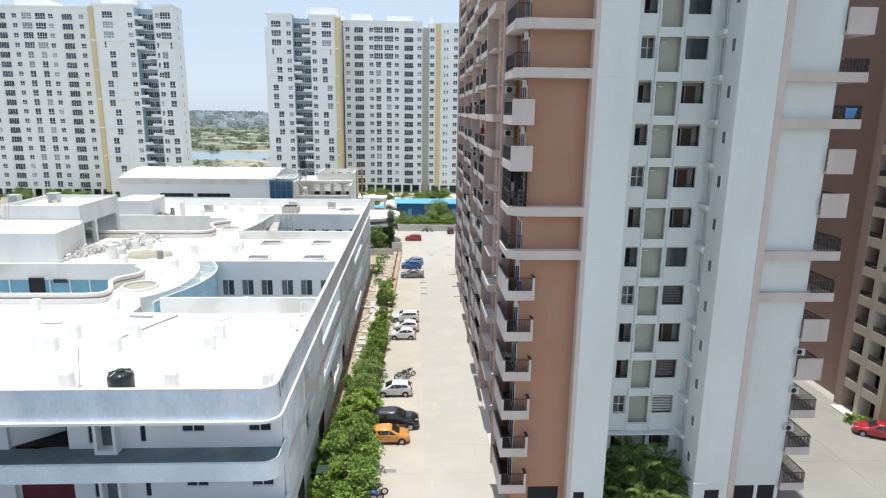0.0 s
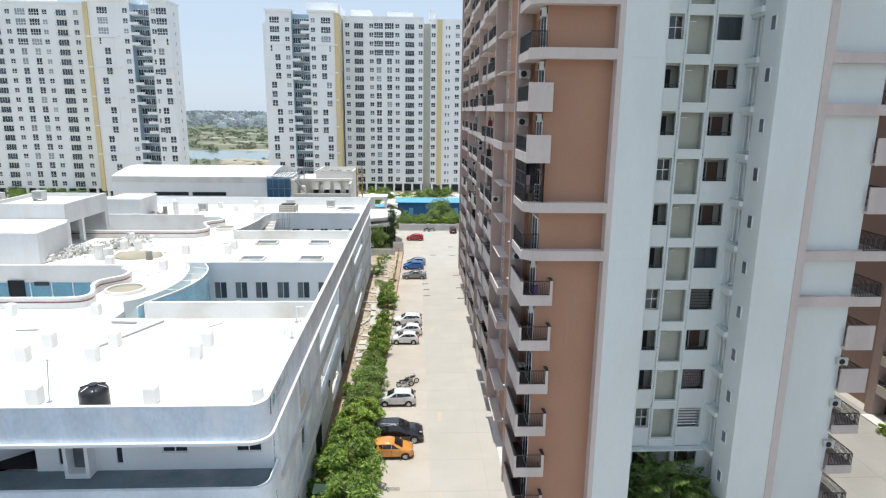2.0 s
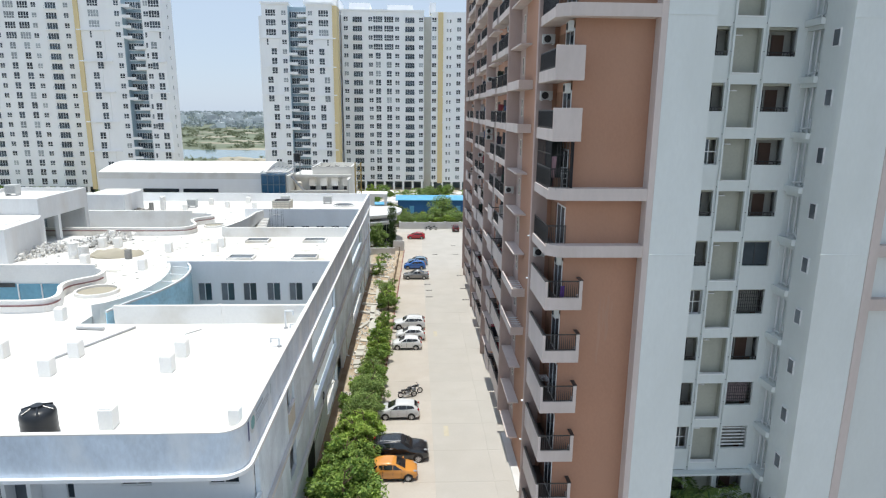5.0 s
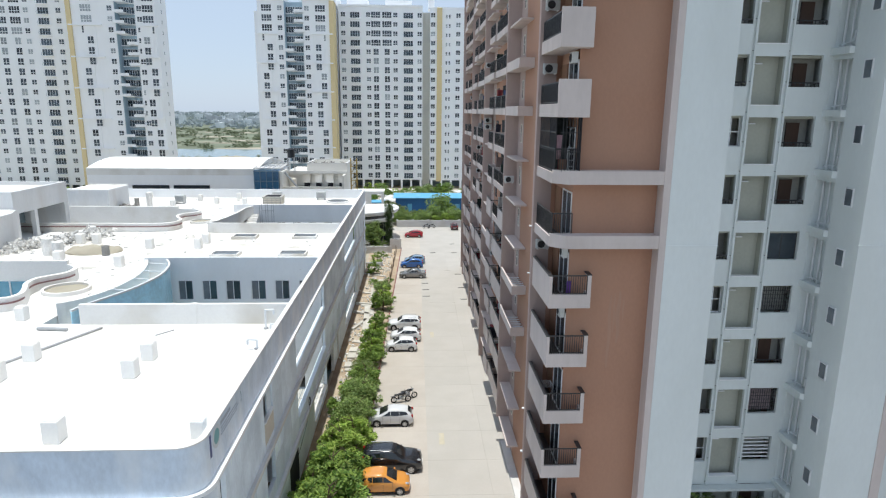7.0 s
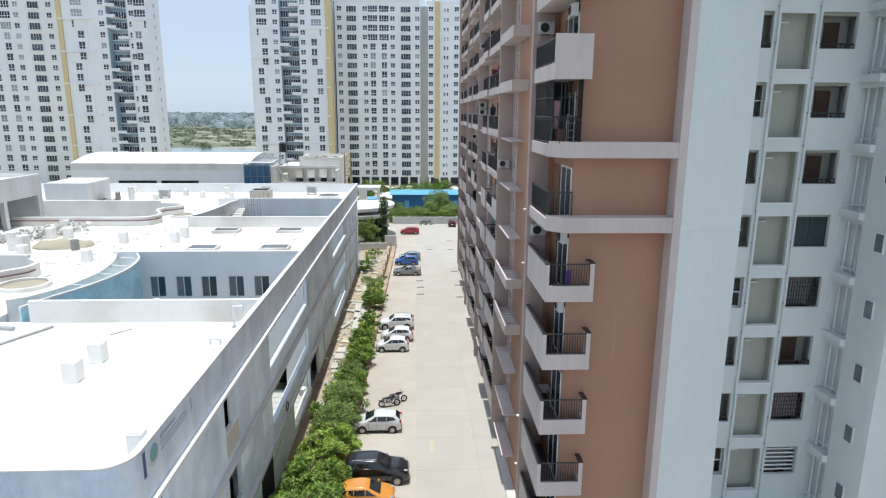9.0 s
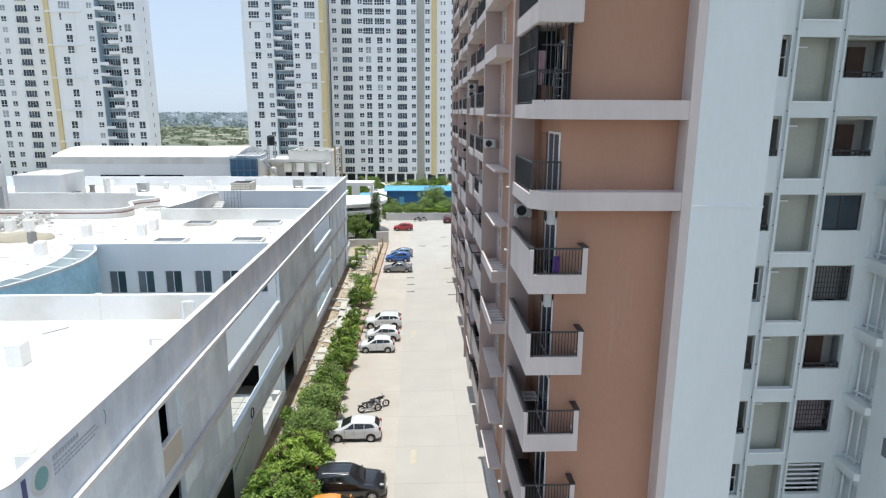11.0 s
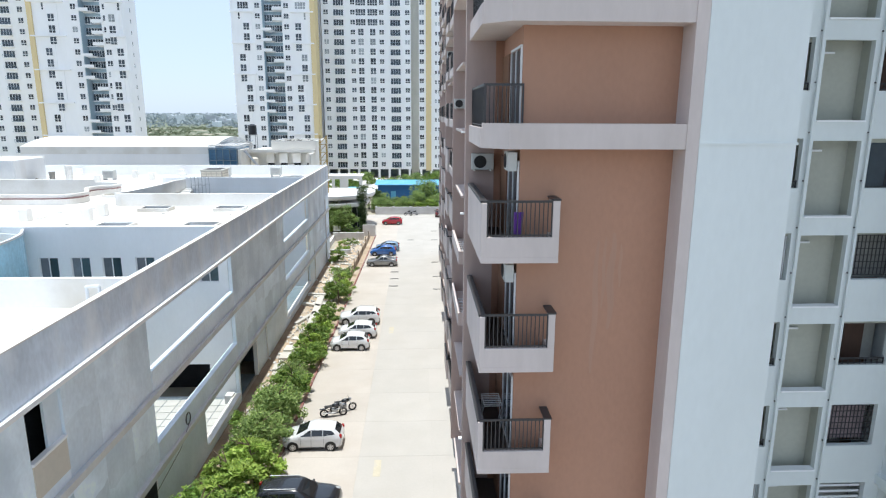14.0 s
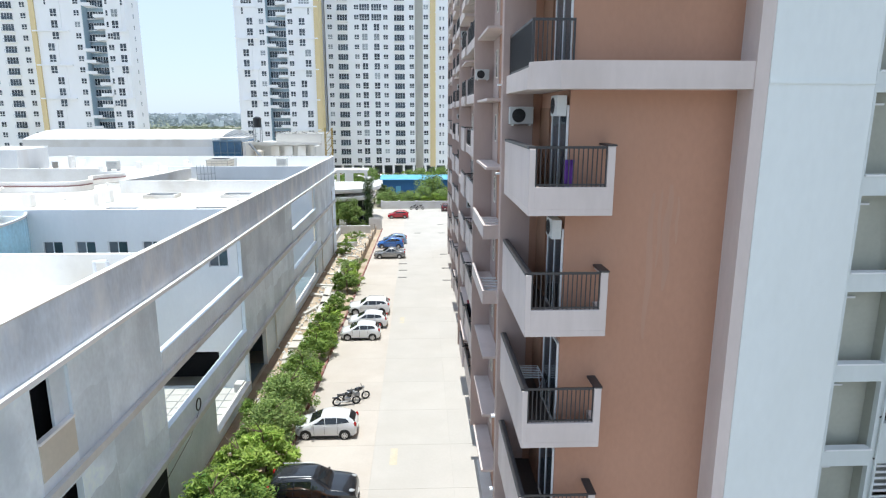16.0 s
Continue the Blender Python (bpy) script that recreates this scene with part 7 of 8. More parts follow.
def build_car(label, paint, L, W, H, kind, x, y, turn, category="car"):
    c = thing("car", label, category, x, y, 0.025, turn, group="parked cars")
    h, w = L / 2, W / 2
    clear = 0.19 if kind != "suv" else 0.24
    belt = H * (0.655 if kind != "suv" else 0.665)
    shape = SHAPES[kind]

    def at(u):
        """Top height, half width and top half width at the share u of the half length."""
        u = max(-1, min(1, u))
        for p, q in zip(shape, shape[1:]):
            if u <= q[0]:
                f = (u - p[0]) / (q[0] - p[0])
                return [(p[i] + (q[i] - p[i]) * f) * (H if i == 1 else w) for i in (1, 2, 3)]
        return [shape[-1][1] * H, shape[-1][2] * w, shape[-1][3] * w]

    def side(u, k):
        """Point on the car's flank between belt (k = 0) and roof edge (k = 1)."""
        t, ww, wt = at(u)
        bz = min(belt, t - 0.05)
        return ww * 0.985 + (wt * 1.06 - ww * 0.985) * k, bz + (t - 0.05 - bz) * k
    us = sorted(set([p[0] for p in shape] + [-0.7, -0.4, -0.1, 0.2, 0.45, 0.65, 0.82]))
    rings = []
    for u in us:
        t, ww, wt = at(u)
        end = max(0.0, abs(u) - 0.9) / 0.1
        zb = clear + 0.14 * end
        mid = (zb + min(belt, t)) / 2 + 0.06
        (y1, z1), (y2, z2) = side(u, 0), side(u, 1)
        half = [(ww * 0.86, zb), (ww * 0.97, zb + 0.10), (ww, mid), (y1, z1), (y2, z2), (wt * 0.88, t - 0.012), (wt * 0.4, t)]
        rings.append([(u * h, -q, z) for q, z in half] + [(u * h, q, z) for q, z in half[::-1]])
    bm = bmesh.new()
    loft(bm, rings)
    part("body", bm, paint, c, smooth=True)

    def pane(name, pts):
        """A thin glass panel over the body, given its outline."""
        bm = bmesh.new()
        bm.faces.new([bm.verts.new(p) for p in pts])
        ret = bmesh.ops.extrude_face_region(bm, geom=bm.faces[:])
        mid_ = Vector((-0.1 * h, 0, belt))
        for v in [g for g in ret["geom"] if isinstance(g, bmesh.types.BMVert)]:
            v.co = v.co + (v.co - mid_).normalized() * -0.03
        part(name, bm, CARGLASS, c)
    rb, rt, st, sb = GLASS[kind]
    for nm, u0, u1 in (("rear_window", rb, rt), ("windscreen", sb, st)):
        f = lambda u, q: (u * h + (0.012 if u0 > 0 else -0.012), q * at(u)[2] * 0.90, at(u)[0] + 0.006)
        steps = [u0 + (u1 - u0) * (0.06 + 0.86 * i / 3) for i in range(4)]
        pane(nm, [f(u, -1) for u in steps] + [f(u, 1) for u in steps[::-1]])
    for s in (-1, 1):
        def g(u, k):
            q, z = side(u, k)
            return (u * h, s * (q + 0.012), z)
        splits = ((rt + 0.02 if kind != "sedan" else rt - 0.12, -0.36), (-0.33, 0.03), (0.06, 0.30)) if kind != "sedan" else ((rt - 0.10, -0.13), (-0.10, 0.26))
        if kind != "sedan":
            splits = ((rt - 0.02, -0.385), (-0.365, 0.0), (0.02, (st + sb) / 2 + 0.09))
        for u0, u1 in splits:
            u1t = min(u1, st - 0.01)
            u0t = max(u0, rt + 0.05)
            lo = 0.34 if u0 < rt + 0.02 else 0.08
            pane("side_window", [g(u0, lo), g(u1, 0.08), g(u1, 0.45) if u1 <= st else g((u1 + u1t) / 2, 0.50), g(u1t, 0.84), g(u0t + (0.05 if lo > 0.1 else 0), 0.84), g((u0 + u0t) / 2, 0.58)])
    r = 0.30 if kind != "suv" else 0.35
    for wx in (-h * 0.62, h * 0.63):
        for s in (-1, 1):
            ww = at(wx / h)[1]
            bm = bmesh.new()
            rod(bm, (wx, s * (ww - 0.25), r + 0.02), (wx, s * (ww + 0.004), r + 0.02), r + 0.055, 24)
            part("wheel_arch", bm, BLACKTRIM, c)
            bm = bmesh.new()
            rod(bm, (wx, s * (ww - 0.2), r - 0.025), (wx, s * (ww + 0.02), r - 0.025), r, 24)
            bmesh.ops.bevel(bm, geom=[e for e in bm.edges if abs(e.verts[0].co.y - e.verts[1].co.y) < 0.01], offset=0.035, segments=2, affect="EDGES")
            wheel = part("wheel", bm, TYRE, c)
            bm = bmesh.new()
            rod(bm, (wx, s * (ww - 0.05), r - 0.025), (wx, s * (ww + 0.026), r - 0.025), r * 0.66, 18)
            part("rim", bm, RIM, wheel)
            bm = bmesh.new()
            for q in range(6):
                a = q * math.tau / 6
                rod(bm, (wx + r * 0.34 * math.cos(a), s * (ww + 0.024), r - 0.025 + r * 0.34 * math.sin(a)), (wx + r * 0.58 * math.cos(a), s * (ww + 0.03), r - 0.025 + r * 0.58 * math.sin(a)), 0.028, 5)
            part("rim_opening", bm, BLACKTRIM, wheel)
    for s in (-1, 1):
        for nm, u, q, dz, dims, mt in (("headlight", 0.875, 0.76, -0.045, (0.20, 0.13, 0.06), LAMP_CLEAR), ("tail_light", -0.955, 0.86, -0.06, (0.10, 0.12, 0.17), LAMP_RED)):
            t, ww, wt = at(u)
            bm = bmesh.new()
            bmesh.ops.create_uvsphere(bm, u_segments=12, v_segments=8, radius=1, matrix=Matrix.Translation((u * h, s * ww * q, t + dz)) @ Matrix.Diagonal((*dims, 1)))
            part(nm, bm, mt, c, smooth=True)
        bm = bmesh.new()
        bmesh.ops.create_uvsphere(bm, u_segments=10, v_segments=6, radius=1, matrix=Matrix.Translation((h * (sb - 0.12), s * (w + 0.09), belt + 0.07)) @ Matrix.Diagonal((0.07, 0.11, 0.07, 1)))
        part("mirror", bm, paint, c, smooth=True)
        for u in (-0.05, -0.44):
            box_part("door_handle", u * h, u * h + 0.17, s * (w + 0.002) - 0.012, s * (w + 0.002) + 0.012, belt * 0.88, belt * 0.88 + 0.03, paint, c)
        for u in (0.36, 0.015, -0.40):
            ww = at(u)[1]
            bm = bmesh.new()
            bx(bm, u * h, u * h + 0.012, s * ww - 0.004, s * ww + 0.004, clear + 0.14, belt * 0.96)
            part("door_seam", bm, BLACKTRIM, c)
        box_part("sill", -h * 0.40, h * 0.40, s * w * 0.95 - 0.03, s * w * 0.95 + 0.03, clear - 0.01, clear + 0.06, BLACKTRIM, c)
    box_part("front_bumper", h - 0.12, h + 0.015, -w * 0.58, w * 0.58, clear + 0.14, clear + 0.24, BLACKTRIM, c, bevel=0.03)
    box_part("rear_bumper", -h - 0.02, -h + 0.12, -w * 0.66, w * 0.66, clear + 0.14, clear + 0.24, BLACKTRIM, c, bevel=0.03)
    box_part("number_plate", -h - 0.03, -h + 0.0, -0.25, 0.25, clear + 0.3, clear + 0.42, PLATE, c)
    box_part("number_plate", h + 0.0, h + 0.03, -0.25, 0.25, clear + 0.26, clear + 0.37, PLATE, c)
    box_part("underbody", -h + 0.25, h - 0.25, -w * 0.8, w * 0.8, clear - 0.06, clear + 0.2, BLACKTRIM, c)
    if kind == "suv":
        for s in (-1, 1):
            bm = bmesh.new()
            wt = at(-0.3)[2] * 0.92
            rod(bm, (-0.72 * h, s * wt, H + 0.03), (0.0, s * wt, H + 0.03), 0.022, 8)
            for q in (-0.68 * h, -0.06):
                rod(bm, (q, s * wt, H - 0.06), (q, s * wt, H + 0.03), 0.022, 6)
            part("roof_rail", bm, STEEL, c)
    return c


SILVER, WHITEC = car_paint("silver_car_paint", (0.66, 0.665, 0.67)), car_paint("white_car_paint", (0.78, 0.79, 0.80))
BLACKC, ORANGEC = car_paint("black_car_paint", (0.012, 0.014, 0.018)), car_paint("orange_car_paint", (0.68, 0.29, 0.055))
BLUEC, REDC, GREYC = car_paint("blue_car_paint", (0.03, 0.13, 0.42)), car_paint("red_car_paint", (0.42, 0.02, 0.035)), car_paint("grey_car_paint", (0.25, 0.25, 0.25), 0.4)
build_car("bright orange hatchback parked beside the planting strip", ORANGEC, 3.8, 1.66, 1.50, "hatch", -2.3, 52.4, 0)
build_car("glossy black sport utility car parked on the concrete road", BLACKC, 4.5, 1.85, 1.78, "suv", -1.75, 55.1, 0)
build_car("silver hatchback parked beside the planting strip", SILVER, 3.8, 1.66, 1.52, "hatch", -2.1, 62.05, 180)
build_car("small white hatchback parked on the concrete road", WHITEC, 3.5, 1.55, 1.5, "hatch", -1.55, 78.9, 180)
build_car("white hatchback parked between two white cars", WHITEC, 3.6, 1.6, 1.5, "hatch", -1.15, 82.0, 178)
build_car("white compact sport utility car on the concrete road", WHITEC, 4.1, 1.74, 1.62, "suv", -1.35, 85.9, 180)
build_car("grey sedan parked on the concrete road", GREYC, 4.3, 1.7, 1.48, "sedan", -0.4, 110.2, 180)
build_car("blue hatchback parked on the concrete road", BLUEC, 3.9, 1.7, 1.55, "hatch", -0.6, 116.9, 180)
build_car("blue-grey hatchback parked behind a blue car", car_paint("blue_grey_car_paint", (0.20, 0.30, 0.42)), 3.7, 1.65, 1.5, "hatch", -0.1, 119.9, 180)
build_car("red hatchback parked near the road's end", REDC, 3.9, 1.68, 1.5, "hatch", -0.3, 143.3, 180)
build_car("dark red car parked by the boundary wall", car_paint("dark_red_car_paint", (0.10, 0.02, 0.025)), 3.6, 1.6, 1.5, "hatch", 9.0, 152.6, 90)
build_car("red sedan parked in the east yard", REDC, 4.2, 1.7, 1.48, "sedan", 44.5, 52.2, 150)


# ---- motorcycles ----
def torus(bm, c, r, t, n=22, k=6):
    rings = []
    for i in range(n):
        a = i * math.tau / n
        rings.append([bm.verts.new((c[0] + (r + t * math.cos(b * math.tau / k)) * math.cos(a), c[1] + t * math.sin(b * math.tau / k), c[2] + (r + t * math.cos(b * math.tau / k)) * math.sin(a))) for b in range(k)])
    for i in range(n):
        p, q = rings[i], rings[(i + 1) % n]
        for j in range(k):
            bm.faces.new((p[j], p[(j + 1) % k], q[(j + 1) % k], q[j]))


def motorcycle(x, y, turn, label, paint):
    m = thing("motorcycle", label, "motorcycle", x, y, 0.0, turn, group="parked motorcycles")
    for wx, nm in ((-0.65, "rear_wheel"), (0.68, "front_wheel")):
        bm = bmesh.new()
        torus(bm, (wx, 0, 0.31), 0.25, 0.06)
        wh = part(nm, bm, TYRE, m)
        bm = bmesh.new()
        rod(bm, (wx, -0.06, 0.31), (wx, 0.06, 0.31), 0.06, 8)
        for q in range(6):
            a = q * math.tau / 6
            rod(bm, (wx, 0, 0.31), (wx + 0.22 * math.cos(a), 0, 0.31 + 0.22 * math.sin(a)), 0.015, 5)
        part("spokes", bm, RIM, wh)
    bm = bmesh.new()
    for a, b in (((-0.65, 0.08, 0.31), (-0.1, 0.1, 0.42)), ((-0.65, -0.08, 0.31), (-0.1, -0.1, 0.42)), ((-0.1, 0, 0.42), (0.45, 0, 0.86)), ((0.45, 0, 0.86), (-0.55, 0, 0.72)), ((-0.1, 0, 0.42), (-0.55, 0, 0.72)), ((-0.65, 0.1, 0.31), (-0.5, 0.1, 0.72))):
        rod(bm, a, b, 0.03, 6)
    part("frame", bm, BLACKMETAL, m)
    bm = bmesh.new()
    rod(bm, (0.68, 0.07, 0.31), (0.42, 0.07, 0.95), 0.028, 6)
    rod(bm, (0.68, -0.07, 0.31), (0.42, -0.07, 0.95), 0.028, 6)
    part("fork", bm, STEEL, m)
    bm = bmesh.new()
    rod(bm, (0.40, -0.36, 1.05), (0.42, 0.36, 1.05), 0.022, 6)
    rod(bm, (0.42, -0.06, 0.95), (0.41, -0.06, 1.05), 0.022, 6)
    part("handlebar", bm, BLACKMETAL, m)
    bm = bmesh.new()
    bmesh.ops.create_uvsphere(bm, u_segments=14, v_segments=9, radius=1, matrix=Matrix.Translation((0.18, 0, 0.84)) @ Matrix.Diagonal((0.30, 0.15, 0.15, 1)))
    part("fuel_tank", bm, paint, m, smooth=True)
    box_part("seat", -0.62, -0.05, -0.13, 0.13, 0.74, 0.84, BLACKTRIM, m, bevel=0.04)
    box_part("engine", -0.12, 0.26, -0.14, 0.14, 0.3, 0.6, STEEL, m, bevel=0.05)
    bm = bmesh.new()
    rod(bm, (0.1, -0.14, 0.32), (-0.75, -0.16, 0.36), 0.045, 8)
    part("exhaust", bm, STEEL, m)
    bm = bmesh.new()
    bmesh.ops.create_uvsphere(bm, u_segments=10, v_segments=8, radius=0.1, matrix=Matrix.Translation((0.52, 0, 0.93)))
    part("headlight", bm, LAMP_CLEAR, m, smooth=True)
    box_part("mudguard", -0.95, -0.5, -0.07, 0.07, 0.6, 0.66, paint, m, bevel=0.02)


motorcycle(-0.75, 66.6, 18, "black motorcycle parked on the concrete road", BLACKC)
motorcycle(-1.35, 65.9, 12, "black and silver motorcycle parked on the concrete road", BLACKC)
motorcycle(-3.0, 44.0, 10, "black motorcycle parked beside the planting strip", BLACKC)
motorcycle(-3.3, 43.2, 14, "dark motorcycle parked beside the planting strip", BLUEC)
motorcycle(2.6, 153.6, 30, "dark motorcycle parked at the boundary wall", BLACKC)
motorcycle(3.8, 153.7, 20, "dark motorcycle parked at the boundary wall", BLACKC)

# ---- things on the tower ----
ac_case = box_mesh("casing", -0.42, 0.42, -0.15, 0.15, 0, 0.6, ACWHITE, 0.02)
bm = bmesh.new()
rod(bm, (-0.1, -0.151, 0.3), (-0.1, -0.16, 0.3), 0.24, 20)
ac_fan = finish("fan_opening", bm, BLACKTRIM)
bm = bmesh.new()
for r in (0.08, 0.15, 0.22):
    rr = arc(-0.1, 0.3, r, 0, 360, 18)
    for (a, b), (c_, d) in zip(rr, rr[1:]):
        rod(bm, (a, -0.17, b), (c_, -0.17, d), 0.007, 4)
for q in range(4):
    a = q * math.pi / 4
    rod(bm, (-0.1 - 0.23 * math.cos(a), -0.17, 0.3 - 0.23 * math.sin(a)), (-0.1 + 0.23 * math.cos(a), -0.17, 0.3 + 0.23 * math.sin(a)), 0.007, 4)
ac_grille = finish("fan_grille", bm, BLACKMETAL)
bm = bmesh.new()
bx(bm, -0.02, 0.02, -0.2, 0.2, -0.05, 0.0)
ac_bracket = finish("bracket", bm, ALU)


def air_conditioner(x, y, z, turn=0, arms=True):
    a = thing("air_conditioner", "off-white air conditioner outdoor unit on the tower wall", "air conditioner", x, y, z, turn, group="air conditioners")
    a.scale = (0.82, 0.82, 0.82)
    again("casing", ac_case, a)
    again("fan_opening", ac_fan, a)
    again("fan_grille", ac_grille, a)
    if arms:
        again("bracket", ac_bracket, a, -0.3)
        again("bracket", ac_bracket, a, 0.3)


for k in (5, 9, 8):
    air_conditioner(6.72, 44.72, zk(k) + 2.15 if k == 5 else zk(k) + 2.1)
for k in (5, 4, 9, 8, 10):
    air_conditioner(7.16, 41.78, zk(k) + 2.39, -90, False)
air_conditioner(6.95, 58.5, zk(6) + 1.1)
for k in (1, 2, 3):
    air_conditioner(27.9, 40.95, zk(k) + 1.9)
for k, y in ((9, 76.65), (7, 76.65), (7, 76.6)):
    air_conditioner(7.4, y, zk(k) + (1.5 if y == 76.65 else 2.15))


def cloth(name, label, mat, x0, x1, y, z0, z1, seed):
    bm = bmesh.new()
    n = 10
    rows = []
    for j in range(5):
        t = j / 4
        rows.append([bm.verts.new((x0 + (x1 - x0) * i / n * (1 - 0.25 * t) , y + 0.05 * math.sin(i * 1.9 + seed + t), z1 + (z0 - z1) * t)) for i in range(n + 1)])
    for p, q in zip(rows, rows[1:]):
        for i in range(n):
            bm.faces.new((p[i], p[i + 1], q[i + 1], q[i]))
    me = finish(name, bm, mat, True)
    ob = new(name, me)
    m = ob.modifiers.new("thickness", "SOLIDIFY")
    m.thickness = 0.012
    tagged(ob, label, "cloth")


cloth("cloth", "purple cloth hanging over a balcony railing", PURPLE, 7.15, 7.4, 40.9, zk(5) + 0.62, zk(5) + 1.4, 1)
cloth("cloth", "dark maroon cloth hanging from a window ledge", MAROON, 19.3, 19.65, 44.55, zk(9) + 0.85, zk(9) + 1.6, 2)
cloth("cloth", "dusty pink cloth in the grilled balcony", material("dusty_pink_cloth", (0.42, 0.27, 0.30), 0.9, 0.2, 4, 30, 0.2), 6.5, 6.75, 41.5, zk(7) + 1.1, zk(7) + 2.2, 3)
cloth("cloth", "maroon cloth in the grilled balcony", MAROON, 6.6, 6.85, 41.6, zk(7) + 0.5, zk(7) + 1.1, 5)
cloth("cloth", "pale blue cloth on the east railing", BLUECLOTH, 28.4, 29.2, 40.66, zk(9) + 0.7, zk(9) + 1.35, 4)


rnd = random.Random(90)
LINEN = [material("hung_linen", c, 0.9, 0.2, 3, 25, 0.1) for c in ((0.05, 0.05, 0.07), (0.30, 0.06, 0.07), (0.55, 0.52, 0.50), (0.08, 0.12, 0.25), (0.04, 0.06, 0.05), (0.33, 0.24, 0.22))]
WORDS = ("black", "dark red", "off-white", "dark blue", "dark green", "dusty brown")
for i, (y, wx) in enumerate(((60.2, 7.95), (63.6, 7.95), (67.1, 7.95), (79.0, 8.35), (82.4, 8.35), (86.0, 8.35), (96.6, 8.7), (100.0, 8.7))):
    for k in range(1, 13):
        pick = rnd.random()
        c = rnd.randrange(6)
        if pick < 0.5:
            u = wx - 0.95 + rnd.uniform(0, 0.25)
            cloth("cloth", WORDS[c] + " washing hung in a road-side balcony", LINEN[c], u, u + rnd.uniform(0.4, 0.75), y + rnd.uniform(0.25, 1.6), zk(k) + rnd.uniform(0.75, 1.15), zk(k) + rnd.uniform(1.9, 2.4), i + k)
        elif pick < 0.66:
            air_conditioner(wx - 0.45, y + 3.62, zk(k) + rnd.uniform(1.4, 2.0))
        elif pick < 0.85:
            box = thing("storage_box", WORDS[c] + " box standing on a road-side balcony", "box", wx - 0.6, y + rnd.uniform(0.5, 2.4), zk(k) + 0.19, group="balcony boxes")
            w, h = rnd.uniform(0.2, 0.35), rnd.uniform(0.7, 1.3)
            box_part("body", -w, w, -0.3, 0.3, 0, h, LINEN[c], box, bevel=0.03)
            box_part("lid", -w - 0.02, w + 0.02, -0.32, 0.32, h + 0.001, h + 0.06, LINEN[(c + 1) % 6], box)


def plastic_chair(x, y, z, turn):
    c = thing("balcony_chair", "dark brown chair on a balcony", "chair", x, y, z, turn, group="balcony chairs")
    box_part("seat", -0.22, 0.22, -0.22, 0.22, 0.4, 0.44, WOOD, c, bevel=0.01)
    box_part("backrest", -0.22, 0.22, 0.19, 0.23, 0.44, 0.9, WOOD, c, bevel=0.01)
    for sx in (-0.2, 0.16):
        for sy in (-0.2, 0.16):
            box_part("leg", sx, sx + 0.04, sy, sy + 0.04, 0, 0.4, WOOD, c)


plastic_chair(6.75, 41.7, zk(7) + 0.19, 200)
tub = thing("bucket", "blue plastic bucket on a balcony floor", "bucket", 6.95, 41.2, zk(4) + 0.19)
bm = bmesh.new()
rod(bm, (0, 0, 0), (0, 0, 0.32), 0.13, 14, 0.16)
part("body", bm, BLUECLOTH, tub)
stand = thing("clothes_rack", "white folding clothes rack on a balcony", "clothes rack", 6.95, 42.8, zk(3) + 0.19)
spans = [("bar", (-0.25, i * 0.12, 0.9), (0.3, i * 0.12, 0.9)) for i in range(8)]
for x in (-0.25, 0.3):
    spans += [("side_rail", (x, 0, 0.9), (x, 0.84, 0.9)), ("leg", (x, 0, 0), (x, 0.84, 0.9)), ("leg", (x, 0.84, 0), (x, 0, 0.9))]
for nm, a, b in spans:
    bm = bmesh.new()
    rod(bm, a, b, 0.013, 5)
    part(nm, bm, ALU, stand)

step = thing("step_ladder", "white folding step ladder in the grilled balcony", "step ladder", 7.25, 41.5, zk(7) + 0.19)
for x in (-0.2, 0.2):
    for ya, yb, r in ((-0.1, 0.1, 0.022), (0.5, 0.14, 0.018)):
        bm = bmesh.new()
        rod(bm, (x * 1.15, ya, 0), (x * 0.8, yb, 1.5), r, 6)
        part("rail", bm, ALU, step)
for i in range(5):
    box_part("tread", -0.19, 0.19, -0.1 + i * 0.045, 0.02 + i * 0.045, 0.28 + i * 0.28, 0.31 + i * 0.28, ALU, step)

# ---- strip by the hall: kerb, posts, precast pieces, debris ----
kerb = thing("kerb", "dark red painted kerb along the road", "kerb", kerb_x(20), 20, 0, -1.03, kind="structure")
km = box_mesh("kerb_stone", -0.02, 0.14, 0.01, 1.99, -0.05, 0.17, KERB, 0.02)
for i in range(56):
    again("kerb_stone", km, kerb, 0, i * 2.0, 0)
fence = thing("post_fence", "row of dark thin posts with pale boards beside the road", "fence", kerb_x(92) - 0.75, 92, 0.06, -1.03)
pm = box_mesh("post", -0.05, 0.05, -0.05, 0.05, -0.08, 1.7, BARK, 0.01)
bd = box_mesh("board", -0.03, 0.0, 0.06, 2.44, 0.05, 1.0, SOIL)
for i in range(15):
    if i % 2 == 0:
        again("post", pm, fence, 0, i * 2.5, 0)
    if i > 3:
        again("board", bd, fence, 0, i * 2.5, 0)
rnd = random.Random(77)
pl = box_mesh("slab", -0.35, 0.35, -1.1, 1.1, 0, 0.14, BLOCK, 0.02)
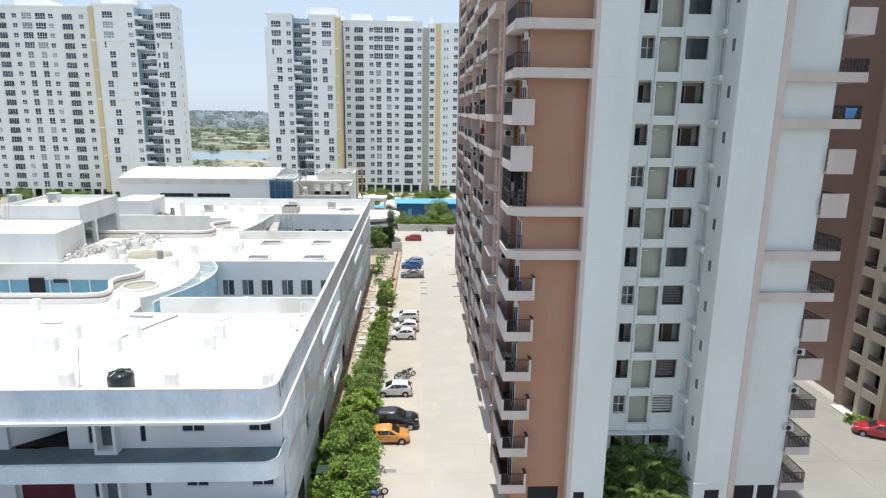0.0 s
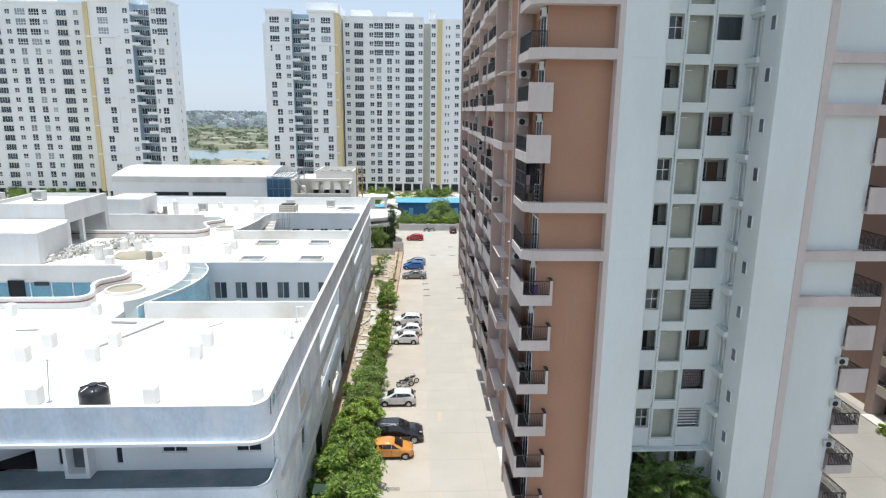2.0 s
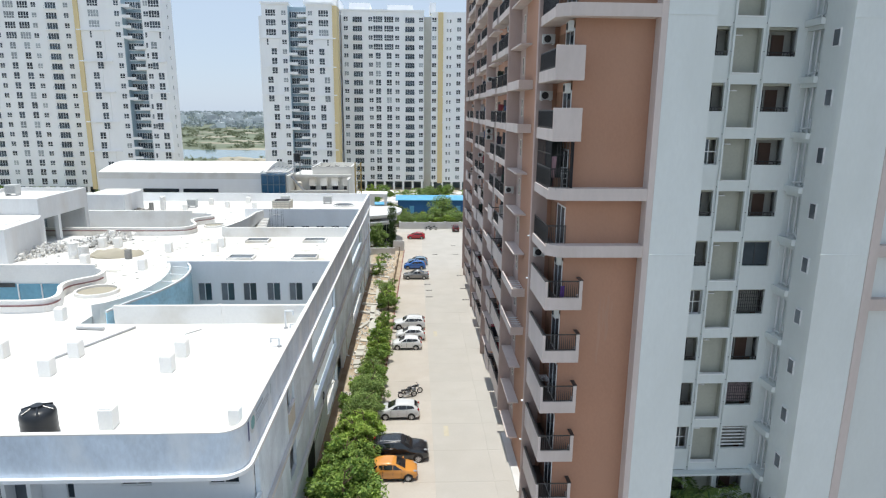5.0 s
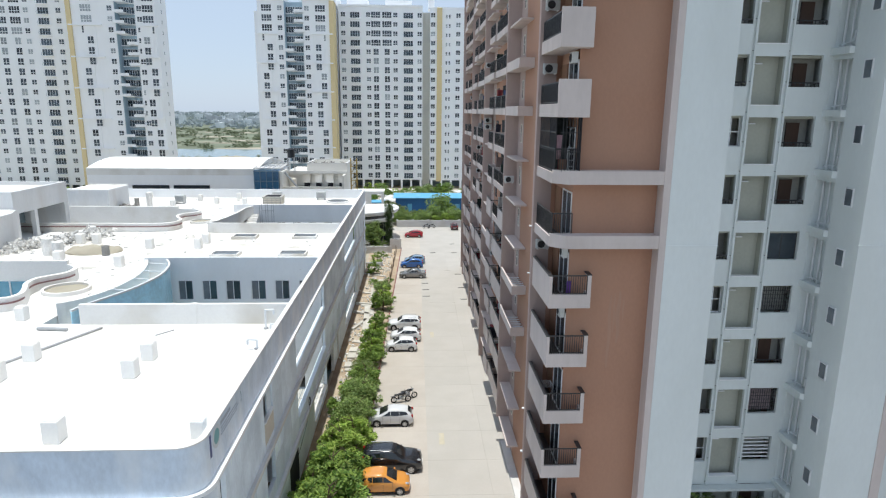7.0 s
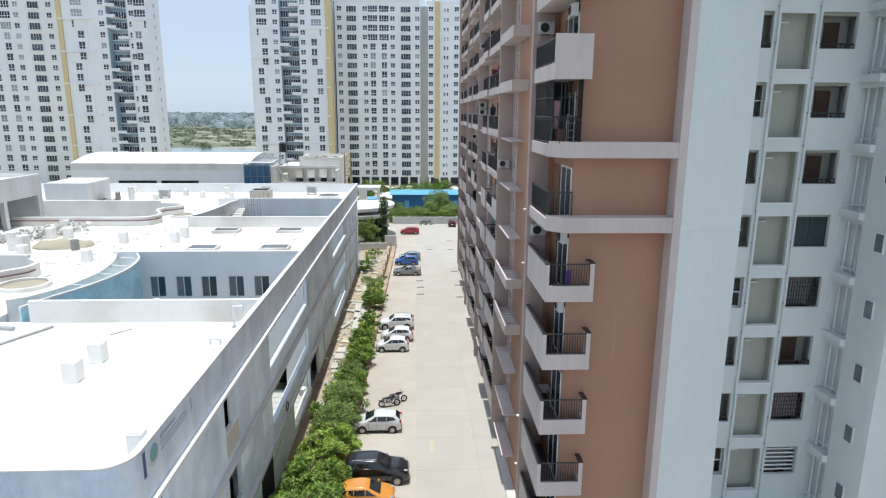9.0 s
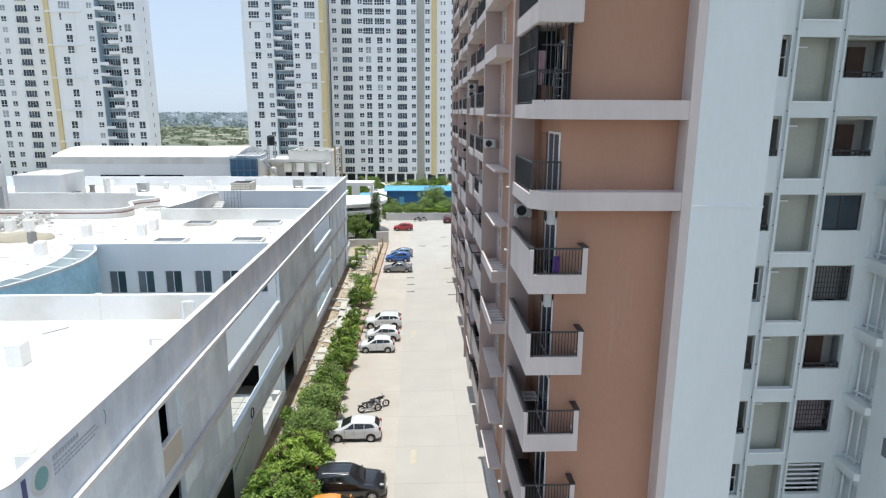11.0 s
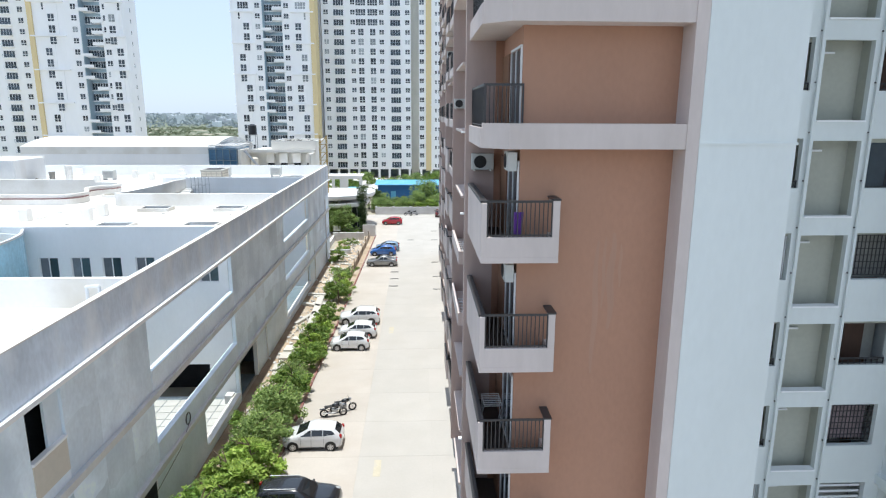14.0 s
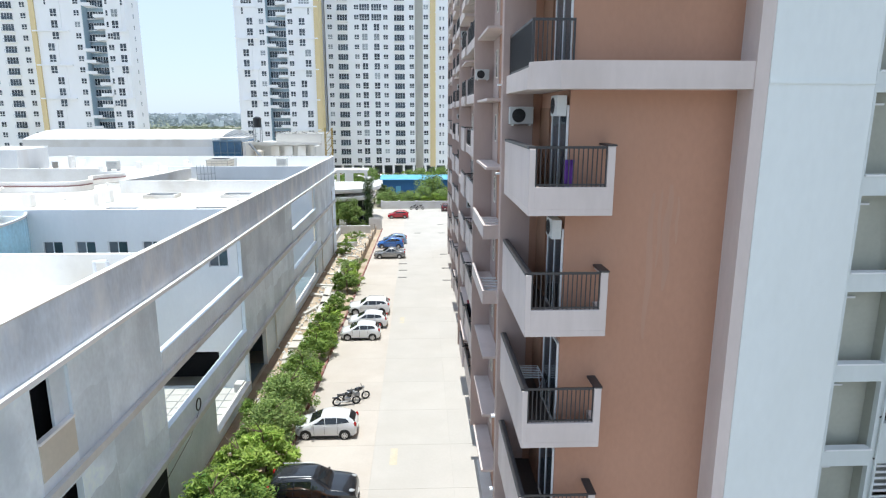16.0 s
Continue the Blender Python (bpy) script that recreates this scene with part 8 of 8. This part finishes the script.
for x, y, t in ((-6.0, 72.0, 88), (-6.2, 73.2, 92), (-6.1, 76.8, 85), (-6.3, 78.0, 91), (-5.9, 84.0, 4), (-5.9, 86.6, 2), (-6.1, 89.0, -4), (-5.9, 92.0, 3), (-6.2, 81.0, 70), (-6.4, 95.0, 80), (-6.0, 98.0, 12), (-6.3, 101.0, 88), (-5.9, 104.0, 5),
                (-6.1, 108.0, 84), (-6.0, 69.5, 88), (-6.4, 66.0, 84), (-6.4, 56.0, 80), (-6.5, 50.0, 95), (-5.8, 111.0, 60), (-6.2, 116.0, 20)):
    s = thing("concrete_slab", "loose pale precast concrete slab on the soil", "concrete slab", x, y, 0.06, t, group="loose slabs")
    again("slab", pl, s)
for x, y, w, l, t in ((-6.3, 89.3, 0.75, 9.8, 2.5), (-6.95, 76.6, 0.9, 1.3, 0), (-7.0, 74.2, 0.85, 1.3, 2), (-6.9, 78.4, 0.9, 1.3, -3), (-6.2, 99.5, 0.5, 7.0, 3), (-7.0, 87.0, 0.4, 4.0, -20), (-7.1, 91.5, 0.5, 2.4, 60), (-6.9, 95.5, 0.5, 2.6, 80)):
    s = thing("concrete_beam", "long pale precast concrete beam lying on the soil", "concrete beam", x, y, 0.06, t, group="loose beams")
    box_part("beam", -w / 2, w / 2, -l / 2, l / 2, 0, 0.28, BLOCK, s, bevel=0.02)
deb = thing("debris", "scattered broken masonry on the dry soil", "debris", kind="stuff")
bm = bmesh.new()
for _ in range(900):
    s = rnd.uniform(0.06, 0.34)
    m = Matrix.Translation((rnd.uniform(-7.7, -4.3), rnd.uniform(42, 131), 0.06 + s * 0.25)) @ Euler([rnd.uniform(0, 6.3) for _ in range(3)]).to_matrix().to_4x4() @ Matrix.Diagonal((s, s * 0.8, s * 0.5, 1))
    bmesh.ops.create_cube(bm, size=1.0, matrix=m)
part("pieces", bm, RUBBLE, deb)
gbx = thing("green_cabinet", "dark green metal cabinet beside the hall wall", "cabinet", -7.2, 44.4, -0.02)
box_part("body", -0.5, 0.5, -0.6, 0.6, 0, 2.2, GREENBOX, gbx, bevel=0.03)
box_part("door", 0.5, 0.53, -0.5, 0.5, 0.2, 2.0, GREENBOX, gbx)
pit = thing("low_wall", "low cement wall round a pit", "wall")
bm = bmesh.new()
bx(bm, -9.6, -4.4, 127.8, 128.1, -0.05, 1.35)
bx(bm, -9.6, -9.3, 117.0, 127.8, -0.05, 0.9)
bx(bm, -9.3, -5.6, 117.4, 117.65, -0.05, 0.75)
part("wall", bm, CEMENT_PALE, pit)

# road markings and drain grates
for x, y in ((2.15, 59.2), (2.0, 83.6), (1.6, 46.0)):
    mk = thing("road_marking", "worn yellow paint mark on the concrete road", "road marking", x, y, 0.0, kind="structure")
    box_part("paint", -0.22, 0.22, -0.9, 0.9, 0.026, 0.029, YELPAINT, mk)
gm = bmesh.new()
for i in range(6):
    bx(gm, -0.5, 0.5, -0.24 + i * 0.09, -0.2 + i * 0.09, 0.026, 0.042)
bx(gm, -0.54, -0.5, -0.27, 0.29, 0.026, 0.045)
bx(gm, 0.5, 0.54, -0.27, 0.29, 0.026, 0.045)
gm = finish("grate", gm, GRATE)
for x, y in ((-2.0, 47.4), (1.6, 103.0), (1.6, 99.5), (1.5, 106.5), (7.1, 112), (7.1, 104), (7.4, 128), (7.5, 136), (3.4, 128), (7.0, 98)):
    g = thing("drain_grate", "small drain grate in the concrete road", "drain grate", x, y, 0.0, group="drain grates")
    again("grate", gm, g)

# concrete bays of the road, warmer and dustier beside the planting strip
DUSTY = material("dusty_concrete_paving", (0.49, 0.45, 0.40), 0.87, 0.07, 0.35, 7, 0.12, per_object=0.03, tint=(0.45, 0.40, 0.345), tint_amount=0.6, tint_scale=0.3)
road = bpy.data.objects["road"]
bay = box_mesh("paving_bay", 0.005, 4.545, 0.005, 4.495, 0.0, 0.025, CONCRETE)
bay_dusty = box_mesh("paving_bay", 0.005, 4.545, 0.005, 4.495, 0.0, 0.025, DUSTY)
for i in range(-1, 3):
    for j in range(30):
        if j < 29:
            again("paving_bay", bay_dusty if i < 1 else bay, road, -3.6 + 4.55 * i, 20 + 4.5 * j, 0)
bay2 = box_mesh("paving_bay", 0.008, 6.992, 0.008, 6.992, 0.0, 0.025, YARD)
for i in range(5):
    for j in range(11):
        again("paving_bay", bay2, road, 10.1 + 7.0 * i, 20 + 7.0 * j, -0.002)
